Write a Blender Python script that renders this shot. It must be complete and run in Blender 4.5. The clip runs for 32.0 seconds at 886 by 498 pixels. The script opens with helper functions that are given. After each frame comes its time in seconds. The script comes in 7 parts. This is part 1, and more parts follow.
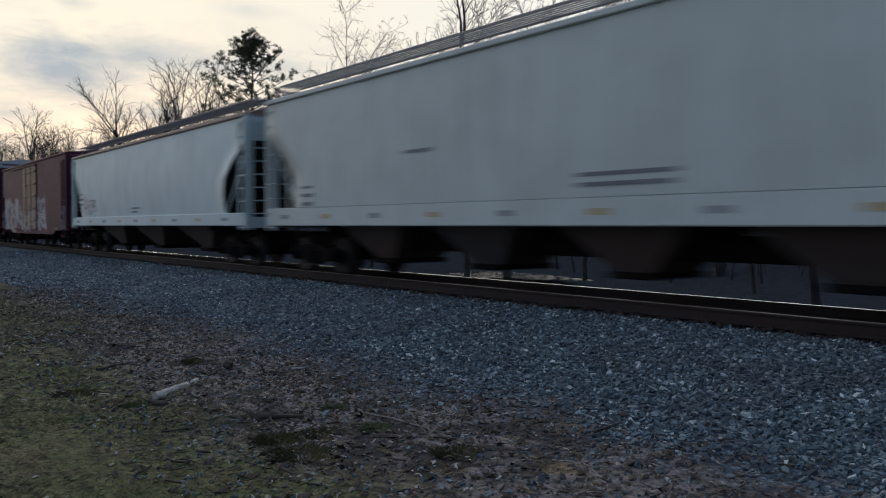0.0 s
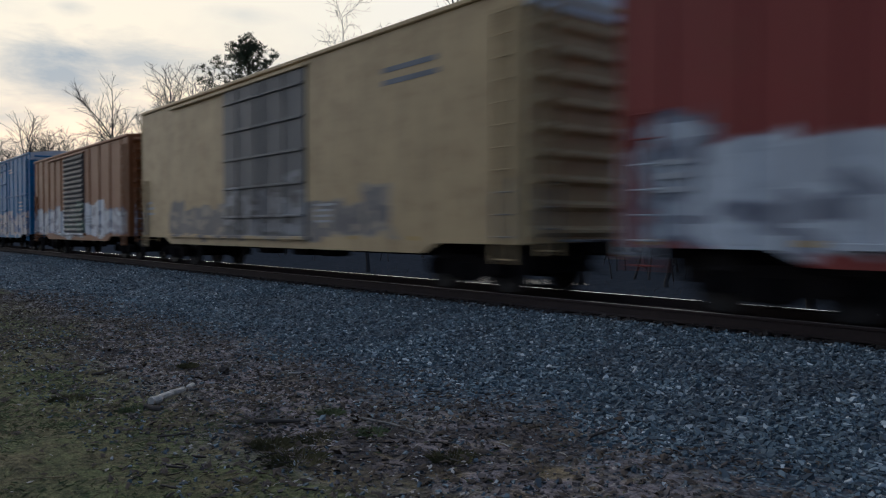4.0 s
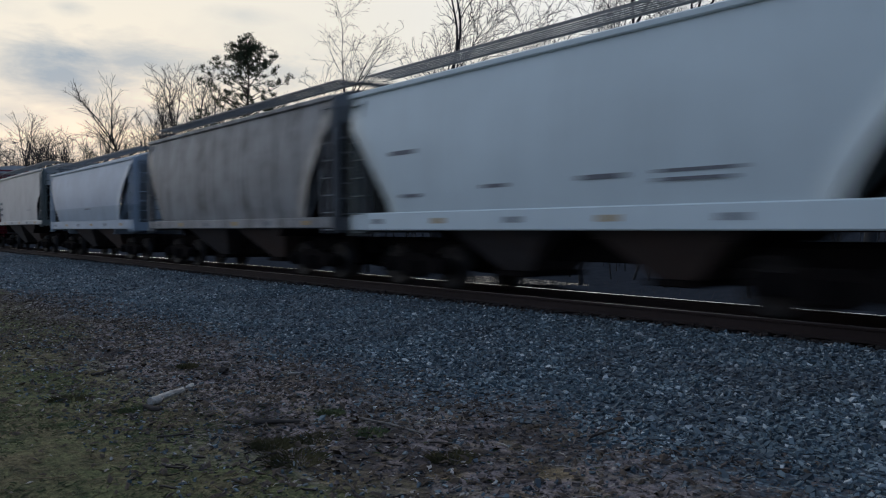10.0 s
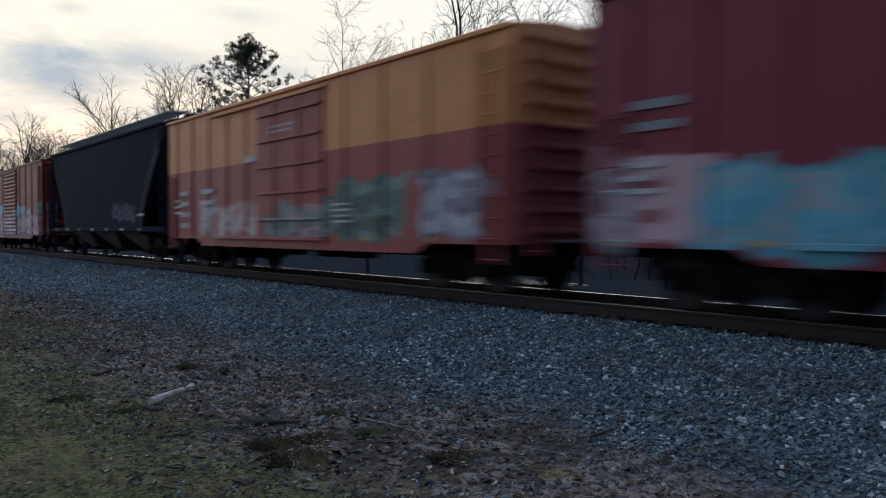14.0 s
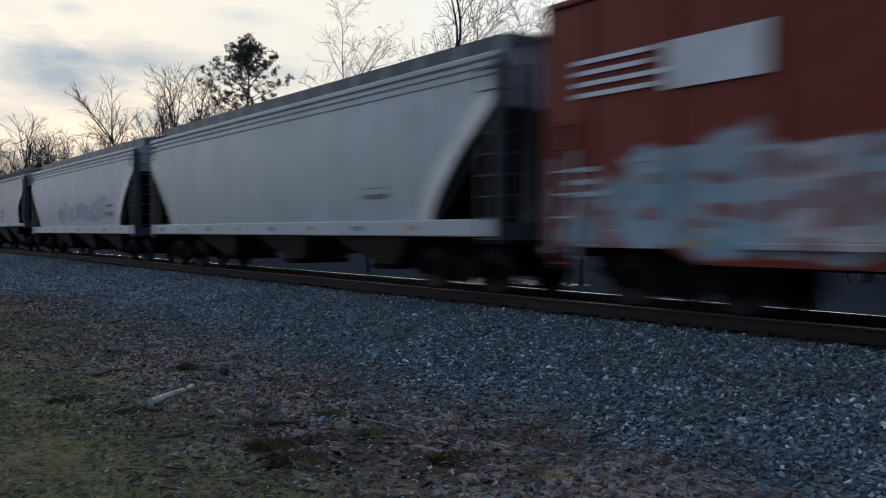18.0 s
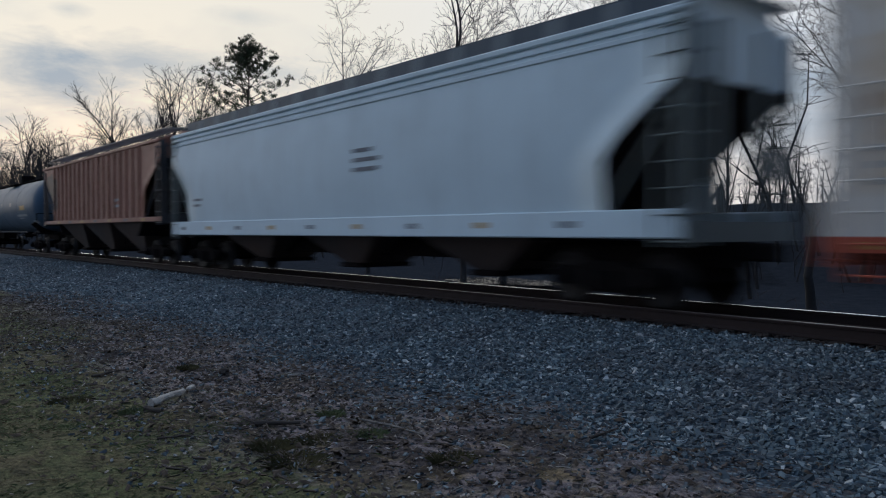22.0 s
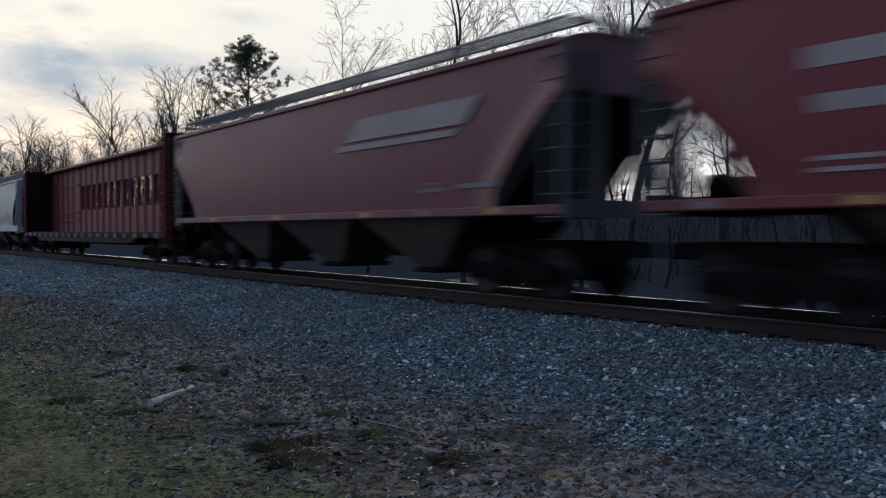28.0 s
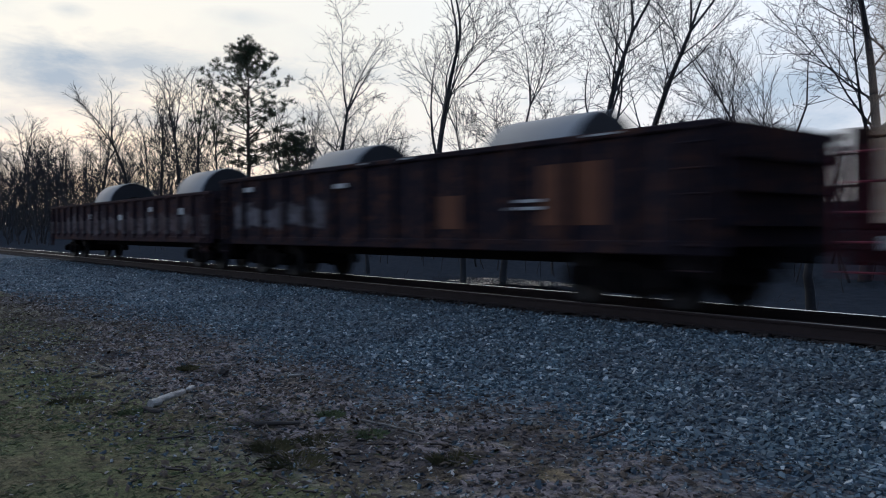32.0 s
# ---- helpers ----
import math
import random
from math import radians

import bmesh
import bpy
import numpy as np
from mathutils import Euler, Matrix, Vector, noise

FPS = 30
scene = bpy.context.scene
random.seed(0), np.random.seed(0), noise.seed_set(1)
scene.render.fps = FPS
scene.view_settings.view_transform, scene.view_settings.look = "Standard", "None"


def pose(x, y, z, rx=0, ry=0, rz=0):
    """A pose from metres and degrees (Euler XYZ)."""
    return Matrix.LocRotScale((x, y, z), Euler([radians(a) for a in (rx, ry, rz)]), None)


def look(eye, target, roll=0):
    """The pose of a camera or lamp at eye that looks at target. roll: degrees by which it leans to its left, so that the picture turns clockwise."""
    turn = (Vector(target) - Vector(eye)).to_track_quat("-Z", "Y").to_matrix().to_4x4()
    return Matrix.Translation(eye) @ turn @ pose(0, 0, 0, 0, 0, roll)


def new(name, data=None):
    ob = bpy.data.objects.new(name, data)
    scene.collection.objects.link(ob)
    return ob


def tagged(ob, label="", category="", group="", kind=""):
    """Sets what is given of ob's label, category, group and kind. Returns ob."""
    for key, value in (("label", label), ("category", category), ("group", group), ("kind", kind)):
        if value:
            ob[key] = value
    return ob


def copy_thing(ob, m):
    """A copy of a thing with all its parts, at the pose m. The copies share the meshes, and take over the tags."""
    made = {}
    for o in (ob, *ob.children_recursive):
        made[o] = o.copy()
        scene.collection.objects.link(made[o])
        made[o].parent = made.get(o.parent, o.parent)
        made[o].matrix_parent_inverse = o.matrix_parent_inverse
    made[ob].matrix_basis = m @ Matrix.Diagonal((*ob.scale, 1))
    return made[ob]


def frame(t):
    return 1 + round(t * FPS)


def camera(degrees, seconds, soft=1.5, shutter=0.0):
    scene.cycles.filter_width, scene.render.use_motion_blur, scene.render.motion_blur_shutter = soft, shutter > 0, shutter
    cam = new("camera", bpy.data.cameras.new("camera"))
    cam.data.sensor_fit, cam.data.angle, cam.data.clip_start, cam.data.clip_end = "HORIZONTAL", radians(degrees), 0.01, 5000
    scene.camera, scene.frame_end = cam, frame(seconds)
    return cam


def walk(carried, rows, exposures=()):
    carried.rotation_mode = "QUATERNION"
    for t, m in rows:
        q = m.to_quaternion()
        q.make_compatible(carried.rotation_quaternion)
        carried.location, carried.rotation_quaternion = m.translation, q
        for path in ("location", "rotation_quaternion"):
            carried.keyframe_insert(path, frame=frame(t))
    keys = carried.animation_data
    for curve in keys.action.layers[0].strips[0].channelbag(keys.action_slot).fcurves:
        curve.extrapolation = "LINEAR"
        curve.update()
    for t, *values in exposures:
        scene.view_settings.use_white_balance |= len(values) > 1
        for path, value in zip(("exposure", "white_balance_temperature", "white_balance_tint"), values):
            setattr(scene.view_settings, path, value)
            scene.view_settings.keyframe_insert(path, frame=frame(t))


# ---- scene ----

# World: the track runs along x, the rail heads are at z = 0, the camera stands at y = -10.55. The train runs towards +x.
EYE = (0.0, -10.55, 1.156)
FOCAL = 1400.0


def aim(t, dx=0.0, dy=0.0, roll=0.0):
    """Camera row: dx, dy turn the view a little, as a hand does."""
    a = math.atan2(0.6243, -0.7812) + math.atan(dx / FOCAL)
    way = (math.cos(a), math.sin(a), -(34.0 - dy) / FOCAL)
    return t, look(EYE, (EYE[0] + way[0], EYE[1] + way[1], EYE[2] + way[2]), roll)


cam = camera(58.5, 32.0, soft=1.15, shutter=0.65)
walk(cam, [aim(0, 7, -8), aim(0.5, 6, -4.5), aim(1, 4, -3), aim(1.5, 3.3, -1.5), aim(2, 2.5, -0.8), aim(3, 1.6, -0.2), aim(5.5, 0, 0), aim(10, 0, 0.5),
           aim(16, 0, 1.2), aim(20, 0.5, 2.2, -0.05), aim(26, 0.3, 2.8, -0.08), aim(32, 0, 3.2, -0.1)],
     exposures=[(0, -0.07, 6200, 12), (1, -0.24, 6160, 12), (2, -0.05, 6120, 12), (3, -0.09, 6103, 12), (6, -0.05, 6053, 12), (7, -0.03, 6036, 12), (8, -0.19, 6020, 12), (9, -0.17, 6010, 12), (10, -0.20, 6000, 12), (11, -0.18, 5990, 12), (12, -0.12, 5980, 12), (13, -0.01, 5970, 12), (14, 0.02, 5960, 12), (17, -0.03, 5930, 12), (18, -0.07, 5920, 12), (19, -0.14, 5917, 12), (20, -0.15, 5914, 12), (21, -0.14, 5911, 12), (22, -0.23, 5908, 12), (23, -0.21, 5905, 12), (24, -0.02, 5902, 12), (25, 0.04, 5900, 12), (28, -0.05, 5797, 12), (31, -0.08, 5694, 12), (32, -0.03, 5660, 12)])

# ---- world and sun ----
SUN_WAY = Vector((-0.957, 0.276, 0.09)).normalized()


class Nodes:
    """Short-hand for building a node tree."""

    def __init__(self, tree):
        self.tree = tree
        tree.nodes.clear()

    def add(self, kind, inputs=(), **props):
        n = self.tree.nodes.new(kind)
        for k, v in props.items():
            if k == "operation":
                n.operation = v
            elif k == "data_type":
                n.data_type = v
            elif k == "blend_type":
                n.blend_type = v
            elif k == "feature":
                n.feature = v
            elif k == "distance":
                n.distance = v
            elif k == "clamp":
                n.clamp = v
            elif k == "sky_type":
                n.sky_type = v
            elif k == "noise_dimensions":
                n.noise_dimensions = v
        for name, v in dict(inputs).items():
            sock = n.inputs[name]
            if isinstance(v, bpy.types.NodeSocket):
                self.tree.links.new(v, sock)
            else:
                sock.default_value = v
        return n

    def math(self, op, a, b=0.0, c=0.0, clamp=False):
        n = self.tree.nodes.new("ShaderNodeMath")
        n.operation, n.use_clamp = op, clamp
        for i, v in enumerate((a, b, c)):
            if isinstance(v, bpy.types.NodeSocket):
                self.tree.links.new(v, n.inputs[i])
            else:
                n.inputs[i].default_value = v
        return n.outputs[0]

    def vmath(self, op, a, b):
        n = self.tree.nodes.new("ShaderNodeVectorMath")
        n.operation = op
        for i, v in enumerate((a, b)):
            if isinstance(v, bpy.types.NodeSocket):
                self.tree.links.new(v, n.inputs[i])
            else:
                n.inputs[i].default_value = v
        return n.outputs["Value"] if op == "DOT_PRODUCT" else n.outputs["Vector"]

    def mix(self, fac, a, b, blend="MIX"):
        n = self.tree.nodes.new("ShaderNodeMix")
        n.data_type, n.blend_type = "RGBA", blend
        for i, v in ((0, fac), (6, a), (7, b)):
            if isinstance(v, bpy.types.NodeSocket):
                self.tree.links.new(v, n.inputs[i])
            elif i:
                n.inputs[i].default_value = (*v[:3], 1)
            else:
                n.inputs[i].default_value = v
        return n.outputs[2]

    def ramp(self, fac, stops, constant=False):
        n = self.tree.nodes.new("ShaderNodeValToRGB")
        if constant:
            n.color_ramp.interpolation = "CONSTANT"
        el = n.color_ramp.elements
        while len(el) < len(stops):
            el.new(0.5)
        for e, (pos, col) in zip(el, stops):
            e.position = pos
            e.color = (*col[:3], 1) if not isinstance(col, (int, float)) else (col, col, col, 1)
        self.tree.links.new(fac, n.inputs[0])
        return n.outputs[0]

    def noise(self, vec, scale, detail=4.0, rough=0.55, distort=0.0):
        n = self.add("ShaderNodeTexNoise", {"Vector": vec, "Scale": scale, "Detail": detail, "Roughness": rough, "Distortion": distort})
        return n.outputs["Fac"]

    def step(self, v, lo, hi):
        n = self.add("ShaderNodeMapRange", {"Value": v, "From Min": lo, "From Max": hi})
        return n.outputs[0]


def make_world():
    world = bpy.data.worlds.new("evening_sky")
    world.use_nodes = True
    scene.world = world
    n = Nodes(world.node_tree)
    coord = n.add("ShaderNodeTexCoord").outputs["Generated"]
    sky = n.add("ShaderNodeTexSky", sky_type="NISHITA")
    sky.sun_disc = False
    sky.sun_elevation = radians(4.0)
    sky.sun_rotation = math.atan2(SUN_WAY.x, SUN_WAY.y)
    sky.altitude, sky.air_density, sky.dust_density = 150, 1.0, 1.5
    toward = n.vmath("DOT_PRODUCT", coord, tuple(SUN_WAY))
    glow = n.ramp(n.step(toward, -1.0, 1.0), [(0.0, (0.09, 0.15, 0.26)), (0.26, (0.20, 0.31, 0.49)), (0.45, (0.28, 0.41, 0.62)), (0.62, (0.66, 0.77, 0.92)), (0.76, (1.02, 1.02, 1.02)), (0.92, (1.04, 1.0, 0.90)), (1.0, (1.02, 0.94, 0.75))])
    sep = n.add("ShaderNodeSeparateXYZ", {"Vector": coord})
    azim = n.math("ARCTAN2", sep.outputs[1], sep.outputs[0])
    elev = n.math("ARCSINE", sep.outputs[2])
    # a flat cloud deck: directions are projected on a high plane
    up = n.math("MAXIMUM", sep.outputs[2], 0.0)
    inv = n.math("DIVIDE", 1.0, n.math("ADD", up, 0.16))
    flat = n.vmath("MULTIPLY", coord, n.add("ShaderNodeCombineXYZ", {"X": inv, "Y": inv, "Z": inv}).outputs[0])
    big = n.noise(flat, 1.15, 7, 0.55, 0.6)
    streak = n.noise(n.vmath("MULTIPLY", flat, (1.0, 2.2, 1.0)), 2.3, 6, 0.6, 0.8)
    wisps = n.noise(n.vmath("MULTIPLY", coord, (1.0, 1.0, 3.4)), 8.5, 8, 0.62, 0.25)
    dark = n.math("MULTIPLY", n.math("MULTIPLY", n.step(big, 0.52, 0.70), n.step(streak, 0.30, 0.62)), 0.32)
    # separate grey clouds: azimuth, elevation, half width, half height (degrees), weight
    for az, el, wa, we, k in ((166.4, 10.0, 5.0, 2.5, 1.0), (162.5, 11.2, 4.2, 1.6, 0.8), (157.0, 11.0, 6.0, 1.4, 0.62), (161.0, 7.6, 6.5, 1.1, 0.7), (168.5, 4.8, 7.0, 1.5, 0.62), (155.5, 14.6, 2.5, 0.6, 0.3), (166.6, 14.2, 1.3, 0.5, 0.4), (170.5, 7.0, 4.0, 1.4, 0.6), (152.0, 8.0, 5.0, 1.3, 0.5), (117.0, 9.0, 8.0, 4.5, 0.62), (106.0, 13.0, 10.0, 4.0, 0.4), (148.0, 5.5, 9.0, 1.6, 0.4)):
        u = n.math("DIVIDE", n.math("SUBTRACT", azim, radians(az)), radians(wa))
        v = n.math("DIVIDE", n.math("SUBTRACT", elev, radians(el)), radians(we))
        d = n.math("SQRT", n.math("ADD", n.math("MULTIPLY", u, u), n.math("MULTIPLY", v, v)))
        d = n.math("ADD", d, n.math("MULTIPLY", n.math("SUBTRACT", wisps, 0.5), 2.6))
        dark = n.math("MAXIMUM", dark, n.math("MULTIPLY", n.step(n.math("SUBTRACT", 1.3, d), 0.0, 1.25), k))
    low = n.math("MULTIPLY", n.step(n.math("SUBTRACT", radians(14.0), elev), 0.0, radians(10.0)), 0.62)
    warm = n.mix(low, glow, n.mix(0.5, glow, (1.08, 0.86, 0.70)))
    shade = n.mix(dark, warm, n.mix(0.90, warm, (0.205, 0.36, 0.49)))
    back = n.add("ShaderNodeBackground", {"Color": sky.outputs[0], "Strength": 0.10})
    deck = n.add("ShaderNodeBackground", {"Color": shade, "Strength": 1.05})
    mixed = n.add("ShaderNodeMixShader", {"Fac": 0.90})
    n.tree.links.new(back.outputs[0], mixed.inputs[1])
    n.tree.links.new(deck.outputs[0], mixed.inputs[2])
    out = n.add("ShaderNodeOutputWorld")
    n.tree.links.new(mixed.outputs[0], out.inputs[0])
    sun = bpy.data.lights.new("low_sun", "SUN")
    sun.energy, sun.angle, sun.color = 0.35, radians(14), (1.0, 0.86, 0.68)
    ob = new("low_sun", sun)
    ob.matrix_world = look(SUN_WAY * 100, (0, 0, 0))


make_world()


# ---- materials ----
def material(name):
    m = bpy.data.materials.new(name)
    m.use_nodes = True
    return m, Nodes(m.node_tree)


def finish(n, color, rough=0.6, metal=0.0, height=None, strength=0.3, depth=0.01, spec=0.5):
    bsdf = n.add("ShaderNodeBsdfPrincipled", {"Base Color": color if isinstance(color, bpy.types.NodeSocket) else (*color, 1), "Roughness": rough, "Metallic": metal, "Specular IOR Level": spec})
    if height is not None:
        bump = n.add("ShaderNodeBump", {"Height": height, "Strength": strength, "Distance": depth})
        n.tree.links.new(bump.outputs[0], bsdf.inputs["Normal"])
    out = n.add("ShaderNodeOutputMaterial")
    n.tree.links.new(bsdf.outputs[0], out.inputs[0])


def mul(c, k):
    return tuple(v * k for v in c)


def lettering(n, pos, x, z, seed, x0, x1, z0, z1, fill, line, accent):
    """Sprayed block letters that stand side by side in a box: colour and mask. Each letter has its own width, height, fill and counters."""
    wob = n.math("SUBTRACT", n.noise(n.vmath("ADD", pos, (7.1 * seed, 3.3, 1.7)), 0.9, 3, 0.5), 0.5)
    wob2 = n.math("SUBTRACT", n.noise(n.vmath("ADD", pos, (2.9 * seed, 8.1, 4.2)), 2.1, 2, 0.5), 0.5)
    xx = n.math("ADD", x, n.math("ADD", n.math("MULTIPLY", wob, 1.5), n.math("MULTIPLY", wob2, 0.35)))
    zz = n.math("ADD", z, n.math("ADD", n.math("MULTIPLY", wob, -0.55), n.math("MULTIPLY", wob2, 0.5)))
    count = max(1, round((x1 - x0) / 1.15))
    u = n.math("MULTIPLY", n.math("SUBTRACT", xx, x0), count / (x1 - x0))
    v = n.math("MULTIPLY", n.math("SUBTRACT", zz, z0), 1.0 / (z1 - z0))
    cell = n.math("FLOOR", u)
    fu = n.math("SUBTRACT", u, cell)
    white = n.add("ShaderNodeTexWhiteNoise", {"Vector": n.add("ShaderNodeCombineXYZ", {"X": cell, "Y": seed * 3.7, "Z": 0.5}).outputs[0]})
    rnd = n.add("ShaderNodeSeparateXYZ", {"Vector": white.outputs["Color"]}).outputs
    off = n.math("ABSOLUTE", n.math("SUBTRACT", fu, 0.5))
    lo, hi = n.math("MULTIPLY", rnd[0], 0.10), n.math("SUBTRACT", 1.02, n.math("MULTIPLY", rnd[1], 0.38))
    # distance inwards from the letter's edge, in letter heights and widths
    rim = n.math("MINIMUM", n.math("SUBTRACT", v, lo), n.math("SUBTRACT", hi, v))
    inside = n.math("MULTIPLY", n.step(rim, 0.0, 0.03), n.math("MULTIPLY", n.step(u, -0.02, 0.04), n.step(n.math("MULTIPLY", u, -1.0), -count - 0.02, -count + 0.04)))
    rim = n.math("MINIMUM", rim, n.math("MULTIPLY", n.math("SUBTRACT", 0.52, off), 0.62))
    body = n.mix(n.step(rnd[2], 0.55, 0.62), fill, n.mix(0.55, fill, accent))
    sheen = n.noise(n.vmath("MULTIPLY", pos, (0.8, 1.0, 2.2)), 1.7, 3, 0.6)
    body = n.mix(n.math("MULTIPLY", n.step(sheen, 0.50, 0.66), 0.55), body, accent)
    body = n.mix(n.math("MULTIPLY", n.step(sheen, 0.44, 0.30), 0.22), body, line)
    shard = n.add("ShaderNodeTexVoronoi", {"Vector": n.vmath("MULTIPLY", n.vmath("ADD", pos, (seed * 5.3, 0.0, seed)), (1.0, 0.0, 1.7)), "Scale": 1.9, "Randomness": 0.9}, distance="CHEBYCHEV")
    bit = n.add("ShaderNodeSeparateXYZ", {"Vector": shard.outputs["Color"]}).outputs[0]
    body = n.mix(n.math("MULTIPLY", n.step(bit, 0.80, 0.82), 0.7), body, line)
    body = n.mix(n.math("MULTIPLY", n.step(bit, 0.22, 0.20), 0.6), body, accent)
    # counters of the letters and slits between their strokes
    sh = n.math("SUBTRACT", fu, n.math("ADD", 0.38, n.math("MULTIPLY", rnd[1], 0.26)))
    lvl = n.math("SUBTRACT", v, n.math("ADD", 0.26, n.math("MULTIPLY", rnd[2], 0.14)))
    lvl2 = n.math("SUBTRACT", v, n.math("ADD", 0.58, n.math("MULTIPLY", rnd[0], 0.14)))
    hole = n.math("MULTIPLY", n.step(n.math("ABSOLUTE", sh), 0.19, 0.14), n.step(n.math("ABSOLUTE", lvl), 0.075, 0.05))
    hole2 = n.math("MULTIPLY", n.step(n.math("ABSOLUTE", sh), 0.24, 0.19), n.step(n.math("ABSOLUTE", lvl2), 0.06, 0.035))
    edge = n.step(rim, 0.075, 0.05)
    ink = n.math("MAXIMUM", n.math("MULTIPLY", edge, n.step(rnd[0], 0.45, 0.6)), n.math("MAXIMUM", hole, n.math("MULTIPLY", hole2, n.step(rnd[2], 0.3, 0.4))))
    return n.mix(n.math("MULTIPLY", ink, 0.95), body, line), inside


def paint(name, base, rough=0.48, dirt=(0.10, 0.08, 0.07), amount=0.35, rust=0.0, tags=(), split=None, seed=0.0, spec=0.55):
    """Weathered car paint in the car's own space. tags: sprayed lettering (x0, x1, z0, z1, fill, outline, accent). split: (z, colour) repaints what lies below."""
    m, n = material(name)
    pos = n.add("ShaderNodeTexCoord").outputs["Object"]
    pos = n.vmath("ADD", pos, (seed * 37.0, 0.0, 0.0))
    sep = n.add("ShaderNodeSeparateXYZ", {"Vector": pos})
    x, z = n.math("SUBTRACT", sep.outputs[0], seed * 37.0), sep.outputs[2]
    col = n.mix(n.noise(pos, 0.55, 3), mul(base, 0.86), mul(base, 1.12))
    if split:
        col = n.mix(n.step(n.math("SUBTRACT", split[0], z), 0.0, 0.02), col, split[1])
    tilt = n.add("ShaderNodeLayerWeight", {"Blend": 0.5}).outputs["Facing"]
    streaks = n.noise(n.vmath("MULTIPLY", pos, (3.5, 3.5, 0.22)), 1.6, 5, 0.65)
    blot = n.noise(pos, 1.3, 6, 0.65)
    col = n.mix(n.math("MULTIPLY", n.step(n.math("MULTIPLY", streaks, n.math("ADD", blot, 0.5)), 0.42, 0.75), amount), col, dirt)
    if rust:
        fine = n.noise(pos, 5.0, 6, 0.7)
        col = n.mix(n.math("MULTIPLY", n.step(n.math("ADD", fine, n.math("MULTIPLY", blot, 0.6)), 0.80, 0.98), rust), col, (0.16, 0.065, 0.03))
    for i, (x0, x1, z0, z1, fill, line, accent) in enumerate(tags):
        cells, inside = lettering(n, pos, x, z, i + seed, x0, x1, z0, z1, fill, line, accent)
        cells = n.mix(n.math("MULTIPLY", n.step(n.math("MULTIPLY", streaks, n.math("ADD", blot, 0.5)), 0.36, 0.75), 0.35), cells, dirt)
        col = n.mix(n.math("MULTIPLY", inside, 0.95), col, cells)
    finish(n, col, n.math("ADD", n.math("MULTIPLY", blot, 0.25), rough - 0.1), 0.0, n.noise(pos, 2.2, 5, 0.6), 0.12, 0.02, n.math("MULTIPLY_ADD", n.math("POWER", tilt, 1.4), spec * 0.7, spec * 0.2))
    return m


def plain(name, base, rough=0.7, metal=0.0, scale=6.0, var=0.3, bump=0.3, depth=0.01, second=None, spec=0.4):
    m, n = material(name)
    pos = n.add("ShaderNodeTexCoord").outputs["Object"]
    a, b = n.noise(pos, scale, 6, 0.65), n.noise(pos, scale * 0.17, 3)
    col = n.mix(a, mul(base, 1 - var), mul(base, 1 + var))
    col = n.mix(n.step(b, 0.4, 0.75), col, second or mul(base, 0.75))
    finish(n, col, rough, metal, a, bump, depth, spec)
    return m


